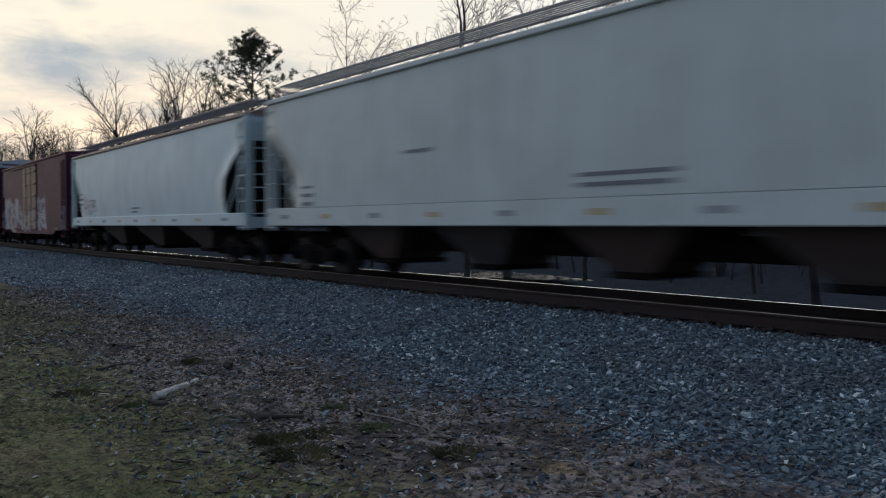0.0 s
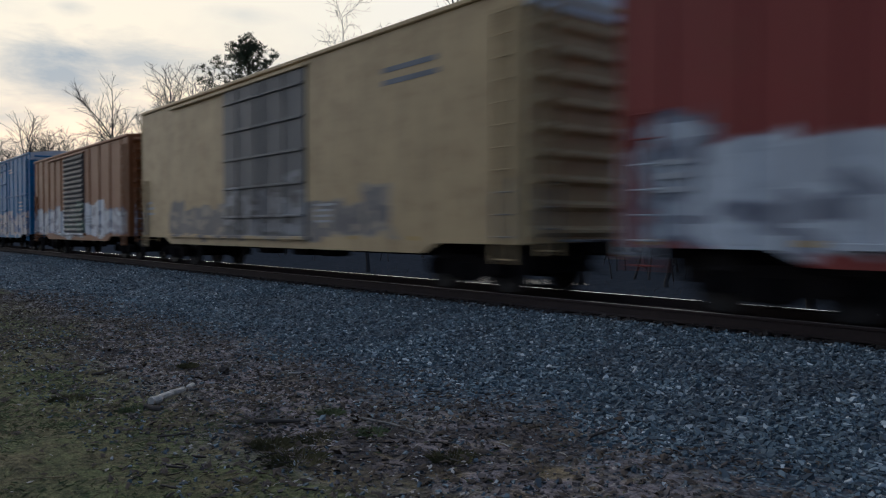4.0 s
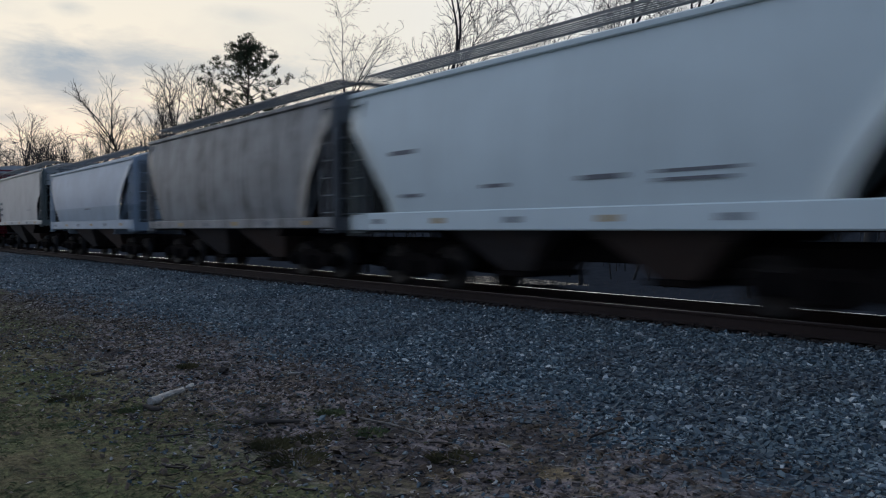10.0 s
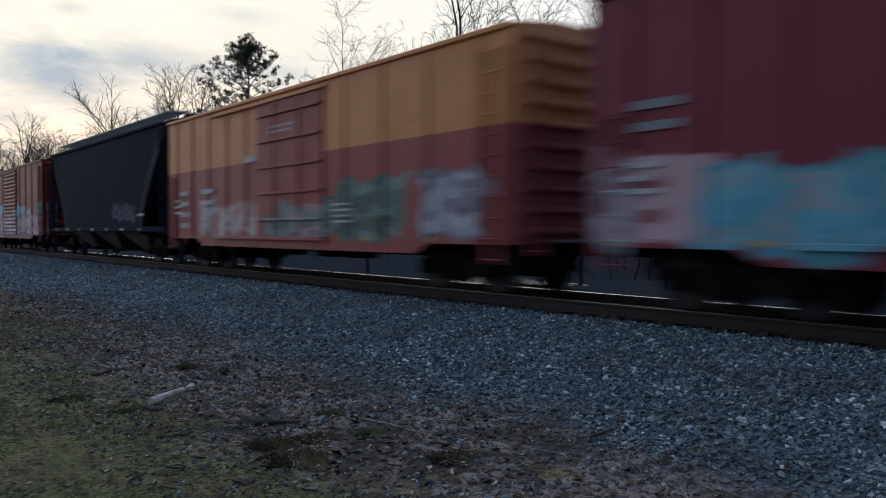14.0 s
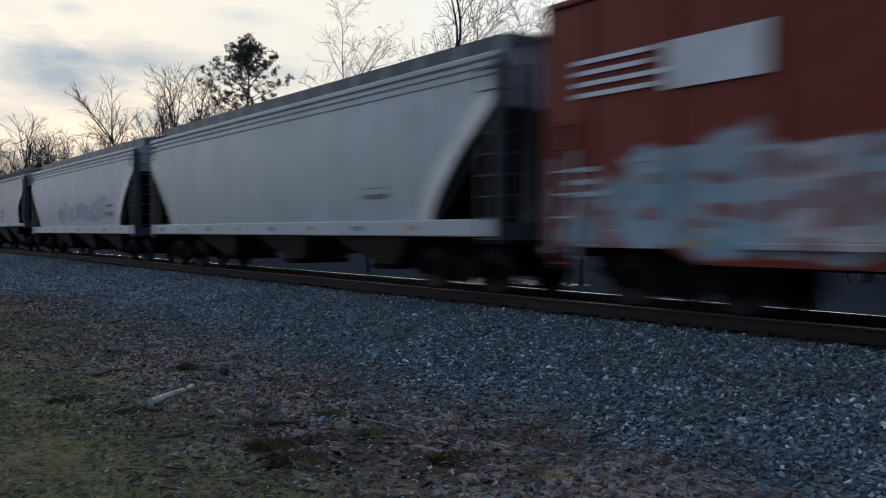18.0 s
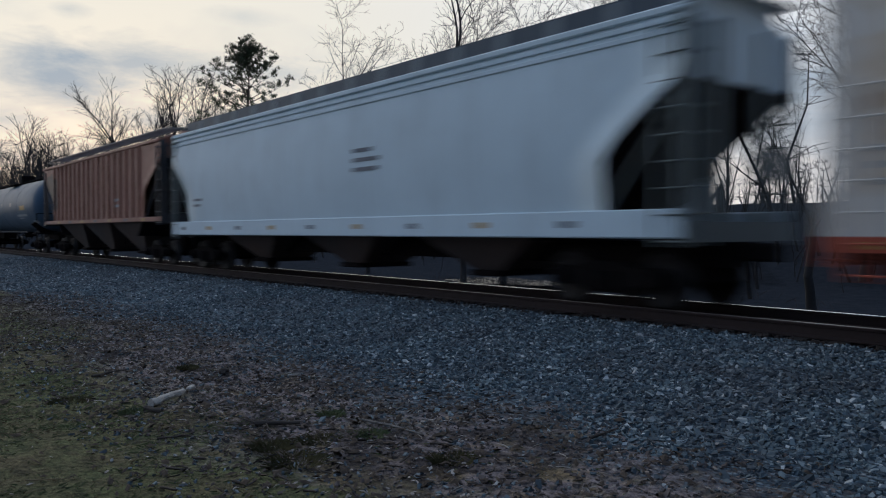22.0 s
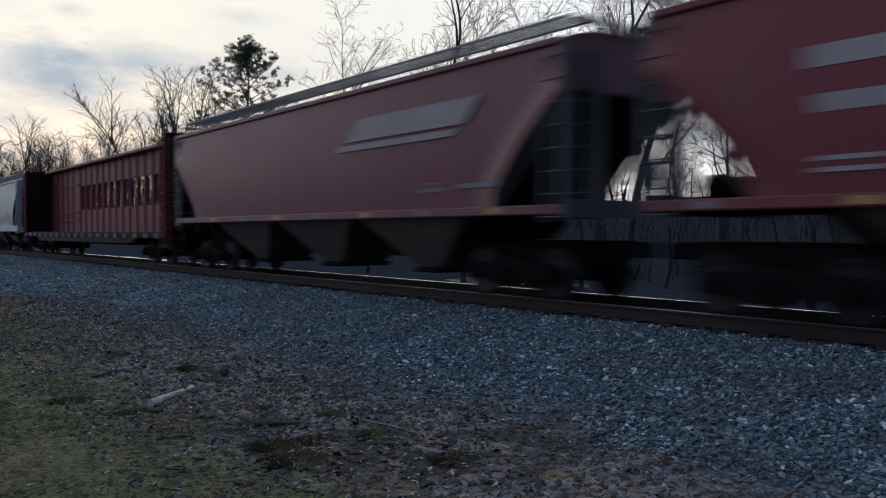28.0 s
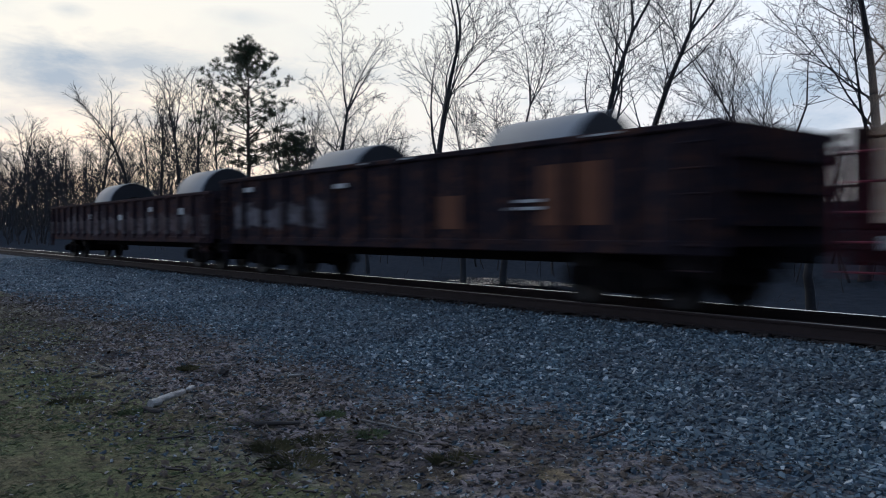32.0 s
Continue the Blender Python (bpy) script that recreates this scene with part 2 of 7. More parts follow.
def make_ground_material():
    m, n = material("ground_soil")
    pos = n.add("ShaderNodeNewGeometry").outputs["Position"]
    sep = n.add("ShaderNodeSeparateXYZ", {"Vector": pos})
    y = sep.outputs[1]
    wob = n.noise(pos, 0.45, 5, 0.6)
    wob2 = n.noise(pos, 2.6, 4, 0.6)
    yy = n.math("ADD", y, n.math("ADD", n.math("MULTIPLY", n.math("SUBTRACT", wob, 0.5), 3.4), n.math("MULTIPLY", n.math("SUBTRACT", wob2, 0.5), 1.2)))
    yy = n.math("ADD", yy, n.math("MULTIPLY", n.step(n.math("MULTIPLY", sep.outputs[0], -1.0), 9.0, 19.0), 0.4))
    cell = n.add("ShaderNodeTexVoronoi", {"Vector": pos, "Scale": 19.0, "Randomness": 1.0})
    pick = n.add("ShaderNodeSeparateXYZ", {"Vector": cell.outputs["Color"]}).outputs[0]
    gravel = n.ramp(pick, [(0.0, (0.066, 0.086, 0.104)), (0.55, (0.140, 0.186, 0.218)), (0.90, (0.21, 0.26, 0.30)), (0.96, (0.22, 0.25, 0.27)), (1.0, (0.4, 0.42, 0.43))])
    gravel = n.mix(n.step(cell.outputs["Distance"], 0.25, 0.6), gravel, (0.052, 0.064, 0.078))
    grit = n.noise(pos, 34.0, 6, 0.7)
    fine = n.step(n.noise(pos, 55.0, 5, 0.7), 0.36, 0.64)
    coarse = n.step(n.noise(n.vmath("MULTIPLY", pos, (0.8, 1.5, 1.0)), 9.0, 6, 0.72, 0.5), 0.40, 0.62)
    grit2 = n.math("MULTIPLY", n.math("ADD", fine, coarse), 0.5)
    patch = n.noise(pos, 1.1, 6, 0.65, 0.7)
    soil = n.mix(grit2, (0.046, 0.038, 0.040), (0.340, 0.285, 0.278))
    soil = n.mix(n.step(n.noise(pos, 2.6, 5, 0.65), 0.50, 0.62), soil, n.mix(grit2, (0.042, 0.032, 0.022), (0.300, 0.228, 0.135)))
    dirt = n.mix(n.math("MULTIPLY", n.step(patch, 0.49, 0.59), 0.8), soil, (0.020, 0.016, 0.015))
    turf = n.mix(grit2, (0.024, 0.029, 0.014), (0.170, 0.178, 0.076))
    turf = n.mix(n.step(n.noise(pos, 1.5, 5, 0.65), 0.42, 0.58), turf, n.mix(grit2, (0.034, 0.027, 0.016), (0.195, 0.165, 0.085)))
    turf = n.mix(n.math("MULTIPLY", n.step(n.noise(pos, 5.0, 5, 0.7), 0.54, 0.66), 0.5), turf, (0.026, 0.026, 0.016))
    lawn = n.math("SUBTRACT", yy, n.math("MULTIPLY", n.step(n.math("MULTIPLY", sep.outputs[0], -1.0), 10.0, 16.0), 1.4))
    col = n.mix(n.step(n.math("ADD", lawn, n.math("MULTIPLY", n.math("SUBTRACT", grit, 0.5), 1.2)), -8.3, -7.7), turf, dirt)
    grav_mask = n.step(n.math("ADD", yy, n.math("MULTIPLY", n.math("SUBTRACT", n.noise(pos, 6.0, 4, 0.6), 0.5), 3.5)), -6.6, -5.2)
    col = n.mix(grav_mask, col, gravel)
    # brake dust and oil beside the rails, plus the shadow there painted into the colour
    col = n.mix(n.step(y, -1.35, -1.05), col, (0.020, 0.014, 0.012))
    litter = n.mix(n.noise(pos, 3.0, 6, 0.7), (0.013, 0.016, 0.021), (0.054, 0.060, 0.072))
    col = n.mix(n.step(yy, 4.5, 7.0), col, litter)
    matt = n.math("MULTIPLY", n.step(n.math("MULTIPLY", y, -1.0), -5.0, -2.0), 0.2)
    height = n.math("SUBTRACT", n.math("MULTIPLY", grit, 0.5), cell.outputs["Distance"])
    finish(n, col, 0.95, 0.0, height, 0.9, 0.035, matt)
    return m


GROUND = make_ground_material()


def make_stone_material():
    m, n = material("ballast_stone")
    rnd = n.add("ShaderNodeNewGeometry").outputs["Random Per Island"]
    pos = n.add("ShaderNodeNewGeometry").outputs["Position"]
    col = n.ramp(rnd, [(0.0, (0.032, 0.048, 0.060)), (0.45, (0.086, 0.126, 0.147)), (0.80, (0.165, 0.220, 0.244)), (0.92, (0.29, 0.345, 0.36)), (1.0, (0.62, 0.65, 0.65))])
    g = n.noise(pos, 60.0, 4, 0.6)
    film = n.step(n.noise(pos, 0.75, 5, 0.65, 0.6), 0.46, 0.66)
    col = n.mix(n.math("MULTIPLY", film, 0.55), col, (0.058, 0.055, 0.060))
    finish(n, n.mix(n.math("MULTIPLY", g, 0.4), col, (0.085, 0.085, 0.088)), 0.85, 0.0, g, 0.4, 0.004, 0.3)
    return m


STONE = make_stone_material()
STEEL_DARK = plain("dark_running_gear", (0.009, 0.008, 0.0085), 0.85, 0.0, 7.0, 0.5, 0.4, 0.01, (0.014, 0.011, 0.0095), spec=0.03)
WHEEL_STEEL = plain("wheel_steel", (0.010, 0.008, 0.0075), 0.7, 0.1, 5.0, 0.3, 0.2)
TREAD_STEEL = plain("polished_tread", (0.45, 0.45, 0.46), 0.28, 1.0, 9.0, 0.1, 0.1)
GALV = plain("galvanised_grating", (0.20, 0.21, 0.22), 0.6, 0.2, 8.0, 0.25, 0.2)
GABLE = plain("pale_gable_plate", (0.46, 0.48, 0.50), 0.5, 0.2, 5.0, 0.2, 0.1)
STRAP = plain("blue_grey_strap", (0.15, 0.18, 0.20), 0.6, 0.0, 5.0, 0.3, 0.1)
BOARD = plain("weathered_grating", (0.24, 0.235, 0.23), 0.7, 0.0, 8.0, 0.3, 0.2)
# grime, with the shade inside open car ends mixed into the colour
SHADED_GRIME = plain("shaded_recess_grime", (0.014, 0.012, 0.013), 0.9, 0.0, 4.0, 0.5, 0.3, 0.01, (0.030, 0.022, 0.020), spec=0.03)
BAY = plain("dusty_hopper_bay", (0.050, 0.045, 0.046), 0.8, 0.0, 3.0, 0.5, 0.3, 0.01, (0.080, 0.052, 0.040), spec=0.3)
# oily ballast, coloured darker still for the shadow along the near rail
OIL_SHADE_STONE = plain("oily_shaded_ballast", (0.022, 0.016, 0.014), 0.9, 0.0, 20.0, 0.4, 0.4, 0.01, (0.045, 0.035, 0.03))
WHITE_BAR = plain("white_stencil", (0.36, 0.37, 0.38), 0.6, 0.0, 14.0, 0.5, 0.05)
SIGN_WHITE = plain("white_sign_paint", (0.60, 0.61, 0.62), 0.6, 0.0, 5.0, 0.2, 0.05)
GREY_BAR = plain("faded_stencil", (0.16, 0.17, 0.19), 0.7, 0.0, 9.0, 0.3, 0.05)
YELLOW_BAR = plain("yellow_reflector", (0.38, 0.24, 0.06), 0.4, 0.0, 9.0, 0.2, 0.05)
ORANGE_BAR = plain("orange_placard", (0.50, 0.17, 0.02), 0.5, 0.0, 9.0, 0.2, 0.05)
BARK = plain("grey_bark", (0.040, 0.037, 0.037), 0.95, 0.0, 9.0, 0.4, 0.8, 0.02)
PINE_BARK = plain("pine_bark", (0.075, 0.055, 0.042), 0.95, 0.0, 9.0, 0.4, 0.8, 0.02)
NEEDLES = plain("pine_needles", (0.045, 0.062, 0.028), 0.8, 0.0, 2.0, 0.4, 0.0, 0.01, (0.07, 0.065, 0.03))
GRASS = plain("short_grass", (0.118, 0.136, 0.056), 0.8, 0.0, 5.0, 0.6, 0.0, 0.01, (0.050, 0.064, 0.028))
DRY = plain("dry_straw", (0.17, 0.13, 0.07), 0.85, 0.0, 6.0, 0.6, 0.0, 0.01, (0.09, 0.065, 0.035))
LEAF = plain("pale_fallen_leaves", (0.26, 0.22, 0.185), 0.85, 0.0, 9.0, 0.6, 0.0, 0.01, (0.46, 0.42, 0.38))
DARK_LEAF = plain("rotting_leaves", (0.060, 0.044, 0.033), 0.9, 0.0, 9.0, 0.6, 0.0, 0.01, (0.075, 0.052, 0.033))
CLOD = plain("damp_soil_clod", (0.155, 0.128, 0.116), 0.95, 0.0, 6.0, 0.7, 0.4, 0.01, (0.024, 0.019, 0.016), spec=0.15)
DEADWOOD = plain("bleached_wood", (0.46, 0.42, 0.37), 0.9, 0.0, 22.0, 0.6, 0.8, 0.02, (0.22, 0.19, 0.16))
ROTWOOD = plain("rotten_wood", (0.055, 0.045, 0.038), 0.95, 0.0, 12.0, 0.4, 0.7, 0.01)
TIE = plain("creosoted_tie", (0.026, 0.020, 0.017), 0.95, 0.0, 12.0, 0.4, 0.6)
RAIL_SIDE = plain("rusted_rail", (0.026, 0.016, 0.014), 0.9, 0.0, 12.0, 0.35, 0.3)
# near rail head: the dark reflection of the train is put into its colour
DARK_REFLECT_HEAD = plain("dark_reflection_rail_head", (0.20, 0.17, 0.16), 0.38, 0.7, 20.0, 0.3, 0.1, spec=0.3)
RAIL_HEAD = plain("polished_rail_head", (0.90, 0.90, 0.91), 0.20, 1.0, 20.0, 0.04, 0.0)


# ---- mesh helpers ----
class Shape:
    """Collects vertices and faces of one mesh."""

    def __init__(self):
        self.v, self.f = [], []

    def add(self, verts, faces):
        o = len(self.v)
        self.v.extend(verts)
        self.f.extend(tuple(i + o for i in f) for f in faces)
        return self

    def box(self, x0, x1, y0, y1, z0, z1, c=0.012):
        """A block with chamfered edges along x."""
        c = min(c, (y1 - y0) * 0.3, (z1 - z0) * 0.3)
        ring = [(y0 + c, z0), (y1 - c, z0), (y1, z0 + c), (y1, z1 - c), (y1 - c, z1), (y0 + c, z1), (y0, z1 - c), (y0, z0 + c)]
        return self.prism(ring, x0, x1)

    def prism(self, ring, x0, x1):
        """Extrudes a (y, z) outline along x, counter-clockwise seen from +x."""
        k = len(ring)
        self.add([(x0, y, z) for y, z in ring] + [(x1, y, z) for y, z in ring],
                 [(i, (i + 1) % k, k + (i + 1) % k, k + i) for i in range(k)] + [tuple(range(k - 1, -1, -1)), tuple(range(k, 2 * k))])
        return self

    def plate(self, outline, y0, y1):
        """Extrudes an (x, z) outline along y."""
        k = len(outline)
        self.add([(x, y0, z) for x, z in outline] + [(x, y1, z) for x, z in outline],
                 [(i, (i + 1) % k, k + (i + 1) % k, k + i) for i in range(k)] + [tuple(range(k - 1, -1, -1)), tuple(range(k, 2 * k))])
        return self

    def tube(self, a, b, ra, rb=None, k=8, caps=True):
        rb = ra if rb is None else rb
        a, b = Vector(a), Vector(b)
        w = (b - a).normalized()
        u = w.orthogonal().normalized()
        s = w.cross(u)
        ring = [u * math.cos(2 * math.pi * i / k) + s * math.sin(2 * math.pi * i / k) for i in range(k)]
        vs = [tuple(a + d * ra) for d in ring] + [tuple(b + d * rb) for d in ring]
        fs = [(i, (i + 1) % k, k + (i + 1) % k, k + i) for i in range(k)]
        if caps:
            fs += [tuple(range(k - 1, -1, -1)), tuple(range(k, 2 * k))]
        return self.add(vs, fs)

    def mesh(self, name, smooth=False, weld=False):
        me = bpy.data.meshes.new(name)
        me.from_pydata(self.v, [], self.f)
        if weld:
            bm = bmesh.new()
            bm.from_mesh(me)
            bmesh.ops.remove_doubles(bm, verts=bm.verts, dist=1e-4)
            bm.to_mesh(me)
            bm.free()
        if smooth:
            me.polygons.foreach_set("use_smooth", [True] * len(me.polygons))
        me.update()
        return me


def part(name, shape, mat, parent, label="", at=None, smooth=False, kind=""):
    """One mesh object under a thing or a part; shape may be a Shape or a mesh that is shared."""
    me = shape.mesh(name, smooth) if isinstance(shape, Shape) else shape
    if mat and not me.materials:
        me.materials.append(mat)
    ob = new(name, me)
    ob.parent = parent
    if at:
        ob.location = at
    if label:
        ob["label"] = label
    if kind:
        ob["kind"] = kind
    return ob


def shared(cache, key, make):
    if key not in cache:
        cache[key] = make()
    return cache[key]


POOL = {}


# ---- ground and track ----
def smooth01(v):
    v = np.clip(v, 0, 1)
    return v * v * (3 - 2 * v)


def ground_height(x, y):
    z = np.full(np.shape(y), -0.45)
    z = z + 0.25 * smooth01((y + 5.6) / 4.2)
    z = z - 0.09 * smooth01((y + 0.95) / 0.12) * smooth01((1.3 - y) / 0.3)
    z = z - 0.60 * smooth01((y - 1.3) / 5.5)
    z = z - 0.2 * np.exp(-((y - 10.0) / 1.8) ** 2)
    z = z + 3.6 * smooth01((y - 12.5) / 22.0)
    rng = np.random.RandomState(4)
    bumps = 0.0
    for wave in (0.35, 0.6, 1.1, 2.3, 4.5):
        for _ in range(3):
            a, ph = rng.rand() * 6.28, rng.rand() * 6.28
            bumps = bumps + 0.0055 * wave ** 0.7 * np.sin((x * np.cos(a) + y * np.sin(a)) * 6.28 / wave + ph + 1.3 * np.sin(x * 2.1 / wave + ph))
    calm = 0.3 + 0.7 * smooth01((-y - 4.8) / 1.5) + 1.5 * smooth01((y - 12) / 6)
    return z + bumps * calm * (np.abs(y) > 1.75)


def make_ground():
    def spread(lo, hi, near, fine, k):
        out = list(np.arange(near[0], near[1] + 1e-6, fine))
        step, v = fine, near[1]
        while v < hi:
            step *= k
            v += step
            out.append(min(v, hi))
        step, v = fine, near[0]
        while v > lo:
            step *= k
            v -= step
            out.insert(0, max(v, lo))
        return np.array(out)

    xs, ys = spread(-2500, 2500, (-16, 3), 0.11, 1.09), spread(-1500, 2500, (-11, 1.0), 0.11, 1.09)
    gx, gy = np.meshgrid(xs, ys)
    gz = ground_height(gx, gy)
    me = bpy.data.meshes.new("ground")
    h, w = gx.shape
    idx = np.arange(h * w).reshape(h, w)
    quads = np.stack([idx[:-1, :-1], idx[:-1, 1:], idx[1:, 1:], idx[1:, :-1]], -1).reshape(-1, 4)
    me.from_pydata(np.stack([gx, gy, gz], -1).reshape(-1, 3).tolist(), [], quads.tolist())
    me.polygons.foreach_set("use_smooth", [True] * len(me.polygons))
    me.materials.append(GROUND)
    tagged(new("ground", me), "gravel, bare dirt and thin grass beside a railway line", "ground", kind="structure")


make_ground()


def make_track():
    track = tagged(new("railway_track"), "rusted steel rails on dark wooden ties in grey ballast", "railway track", kind="structure")
    for y in (-0.755, 0.755):
        s = Shape()
        s.prism([(y - 0.07, -0.185), (y + 0.07, -0.185), (y + 0.07, -0.172), (y + 0.012, -0.15), (y + 0.010, -0.045), (y + 0.034, -0.036), (y + 0.036, -0.008), (y + 0.030, -0.003),
                 (y - 0.030, -0.003), (y - 0.036, -0.008), (y - 0.034, -0.036), (y - 0.010, -0.045), (y - 0.012, -0.15), (y - 0.07, -0.172)], -1200, 1200)
        rail = part("rail", s, RAIL_SIDE, track)
        crown = [(y - 0.038, -0.0025), (y + 0.038, -0.0025)] + [(y + 0.037 * c, 0.004 * (1 - c * c)) for c in (1.0, 0.66, 0.33, 0.0, -0.33, -0.66, -1.0)]
        part("rail_head", Shape().prism(crown, -1200, 1200), RAIL_HEAD if y > 0 else DARK_REFLECT_HEAD, rail, "bright worn running surface" if y > 0 else "running surface tinted with a dark reflection of the train")
    tie = Shape().box(-0.11, 0.11, -1.3, 1.3, -0.37, -0.19, 0.015).mesh("tie")
    tie.materials.append(TIE)
    for i in range(130):
        part("tie", tie, None, track, at=(-58 + 0.51 * i, 0, 0))


make_track()


# ---- train: running gear ----
CARS = []  # (thing, centre along the train in metres)


def wheel_mesh():
    s = Shape()
    k = 20
    rings = [(-0.07, 0.05), (-0.05, 0.12), (-0.02, 0.16), (-0.025, 0.33), (-0.065, 0.37), (-0.065, 0.415), (0.055, 0.425), (0.065, 0.455), (0.085, 0.455), (0.085, 0.37), (0.03, 0.33), (0.02, 0.16), (0.06, 0.12), (0.07, 0.05)]
    vs = [(r * math.cos(2 * math.pi * i / k), d, r * math.sin(2 * math.pi * i / k)) for d, r in rings for i in range(k)]
    fs = [(a * k + i, (a + 1) * k + i, (a + 1) * k + (i + 1) % k, a * k + (i + 1) % k) for a in range(len(rings) - 1) for i in range(k)]
    s.add(vs, fs)
    me = s.mesh("wheel", True)
    me.materials.append(WHEEL_STEEL)
    return me


def frame_mesh():
    s = Shape()
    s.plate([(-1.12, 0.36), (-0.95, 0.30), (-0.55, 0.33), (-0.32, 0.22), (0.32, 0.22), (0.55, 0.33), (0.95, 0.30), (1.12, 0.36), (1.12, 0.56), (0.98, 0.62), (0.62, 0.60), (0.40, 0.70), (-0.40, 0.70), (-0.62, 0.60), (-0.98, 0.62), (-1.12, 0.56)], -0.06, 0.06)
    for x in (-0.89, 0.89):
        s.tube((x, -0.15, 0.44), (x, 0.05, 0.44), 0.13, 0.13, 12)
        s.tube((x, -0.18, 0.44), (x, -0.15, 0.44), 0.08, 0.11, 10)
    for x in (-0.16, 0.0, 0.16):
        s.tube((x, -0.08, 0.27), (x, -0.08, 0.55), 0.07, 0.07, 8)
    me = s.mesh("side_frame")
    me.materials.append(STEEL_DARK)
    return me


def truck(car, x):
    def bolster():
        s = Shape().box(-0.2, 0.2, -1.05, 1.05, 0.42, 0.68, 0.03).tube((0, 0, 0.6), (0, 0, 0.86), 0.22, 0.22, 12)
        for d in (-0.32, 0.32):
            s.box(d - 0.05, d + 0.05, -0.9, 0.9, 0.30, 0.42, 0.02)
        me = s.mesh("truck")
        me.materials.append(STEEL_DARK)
        return me

    t = part("truck", shared(POOL, "bolster", bolster), None, car, "cast steel two-axle truck", (x, 0, 0))
    for d in (-0.89, 0.89):
        ax = part("axle", shared(POOL, "axle", lambda: Shape().tube((0, -1.12, 0.44), (0, 1.12, 0.44), 0.075, 0.075, 10).mesh("axle")), STEEL_DARK, t, at=(d, 0, 0))
        for sgn in (-1, 1):
            w = part("wheel", shared(POOL, "wheel", wheel_mesh), None, t, at=(d, sgn * 0.755, 0.425))
            w.rotation_euler = (0, 0, math.pi if sgn > 0 else 0)
    for sgn in (-1, 1):
        fr = part("side_frame", shared(POOL, "frame", frame_mesh), None, t, at=(0, sgn * 1.0, 0))
        fr.rotation_euler = (0, 0, math.pi if sgn > 0 else 0)


def coupler(car, x, sgn):
    def make():
        s = Shape().box(-0.6, 0.25, -0.08, 0.08, 0.78, 0.94, 0.02)
        s.box(0.2, 0.55, -0.14, 0.14, 0.72, 0.98, 0.04)
        s.tube((0.15, -0.2, 0.72), (0.6, -0.35, 0.42), 0.03, 0.03, 6)
        me = s.mesh("coupler")
        me.materials.append(STEEL_DARK)
        return me

    c = part("coupler", shared(POOL, "coupler", make), None, car, at=(x, 0, 0))
    c.rotation_euler = (0, 0, 0 if sgn > 0 else math.pi)


def ladder(car, x, y, z0, z1, mat, along="x", width=0.42):
    """Rungs and stiles of a side or end ladder."""
    def make():
        s = Shape()
        n = max(2, int((z1 - z0) / 0.36))
        if along == "x":
            for d in (-width / 2, width / 2):
                s.box(d - 0.02, d + 0.02, -0.03, 0.03, z0, z1, 0.006)
            for i in range(n + 1):
                z = z0 + 0.08 + i * (z1 - z0 - 0.16) / n
                s.tube((-width / 2, -0.03, z), (width / 2, -0.03, z), 0.014, 0.014, 6)
        else:
            for d in (-width / 2, width / 2):
                s.box(-0.03, 0.03, d - 0.02, d + 0.02, z0, z1, 0.006)
            for i in range(n + 1):
                z = z0 + 0.08 + i * (z1 - z0 - 0.16) / n
                s.tube((0, -width / 2, z), (0, width / 2, z), 0.014, 0.014, 6)
        return s.mesh("ladder")

    key = ("ladder", round(z0, 2), round(z1, 2), along, mat.name, width)
    part("ladder", shared(POOL, key, make), mat, car, at=(x, y, 0))


def stencil(car, x, z, w, h, y, mat, rows=2):
    """Bars that stand for small lettering, painted on a side."""
    rng = random.Random(int(x * 31 + z * 77 + rows))
    for r in range(rows):
        zz, hh, ww = z - h * r / rows, h / rows * 0.42, w * (1.0 if rows == 1 else rng.uniform(0.7, 1.0))
        part("stencil_line", Shape().box(x, x + ww, y - 0.004, y + 0.002, zz - hh, zz, 0.001), mat, car)


def car_root(name, label, category, f, r):
    car = tagged(new(name), label, category, "cars of the freight train")
    CARS.append((car, (f + r) / 2))
    return car, r - f


def underframe(car, L, inset, z1=1.0):
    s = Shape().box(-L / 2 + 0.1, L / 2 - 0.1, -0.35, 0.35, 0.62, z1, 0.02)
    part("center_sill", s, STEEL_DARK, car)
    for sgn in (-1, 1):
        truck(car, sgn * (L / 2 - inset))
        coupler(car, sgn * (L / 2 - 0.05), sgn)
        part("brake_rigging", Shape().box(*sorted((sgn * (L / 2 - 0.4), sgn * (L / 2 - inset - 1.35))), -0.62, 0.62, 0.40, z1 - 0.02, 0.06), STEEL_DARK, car)


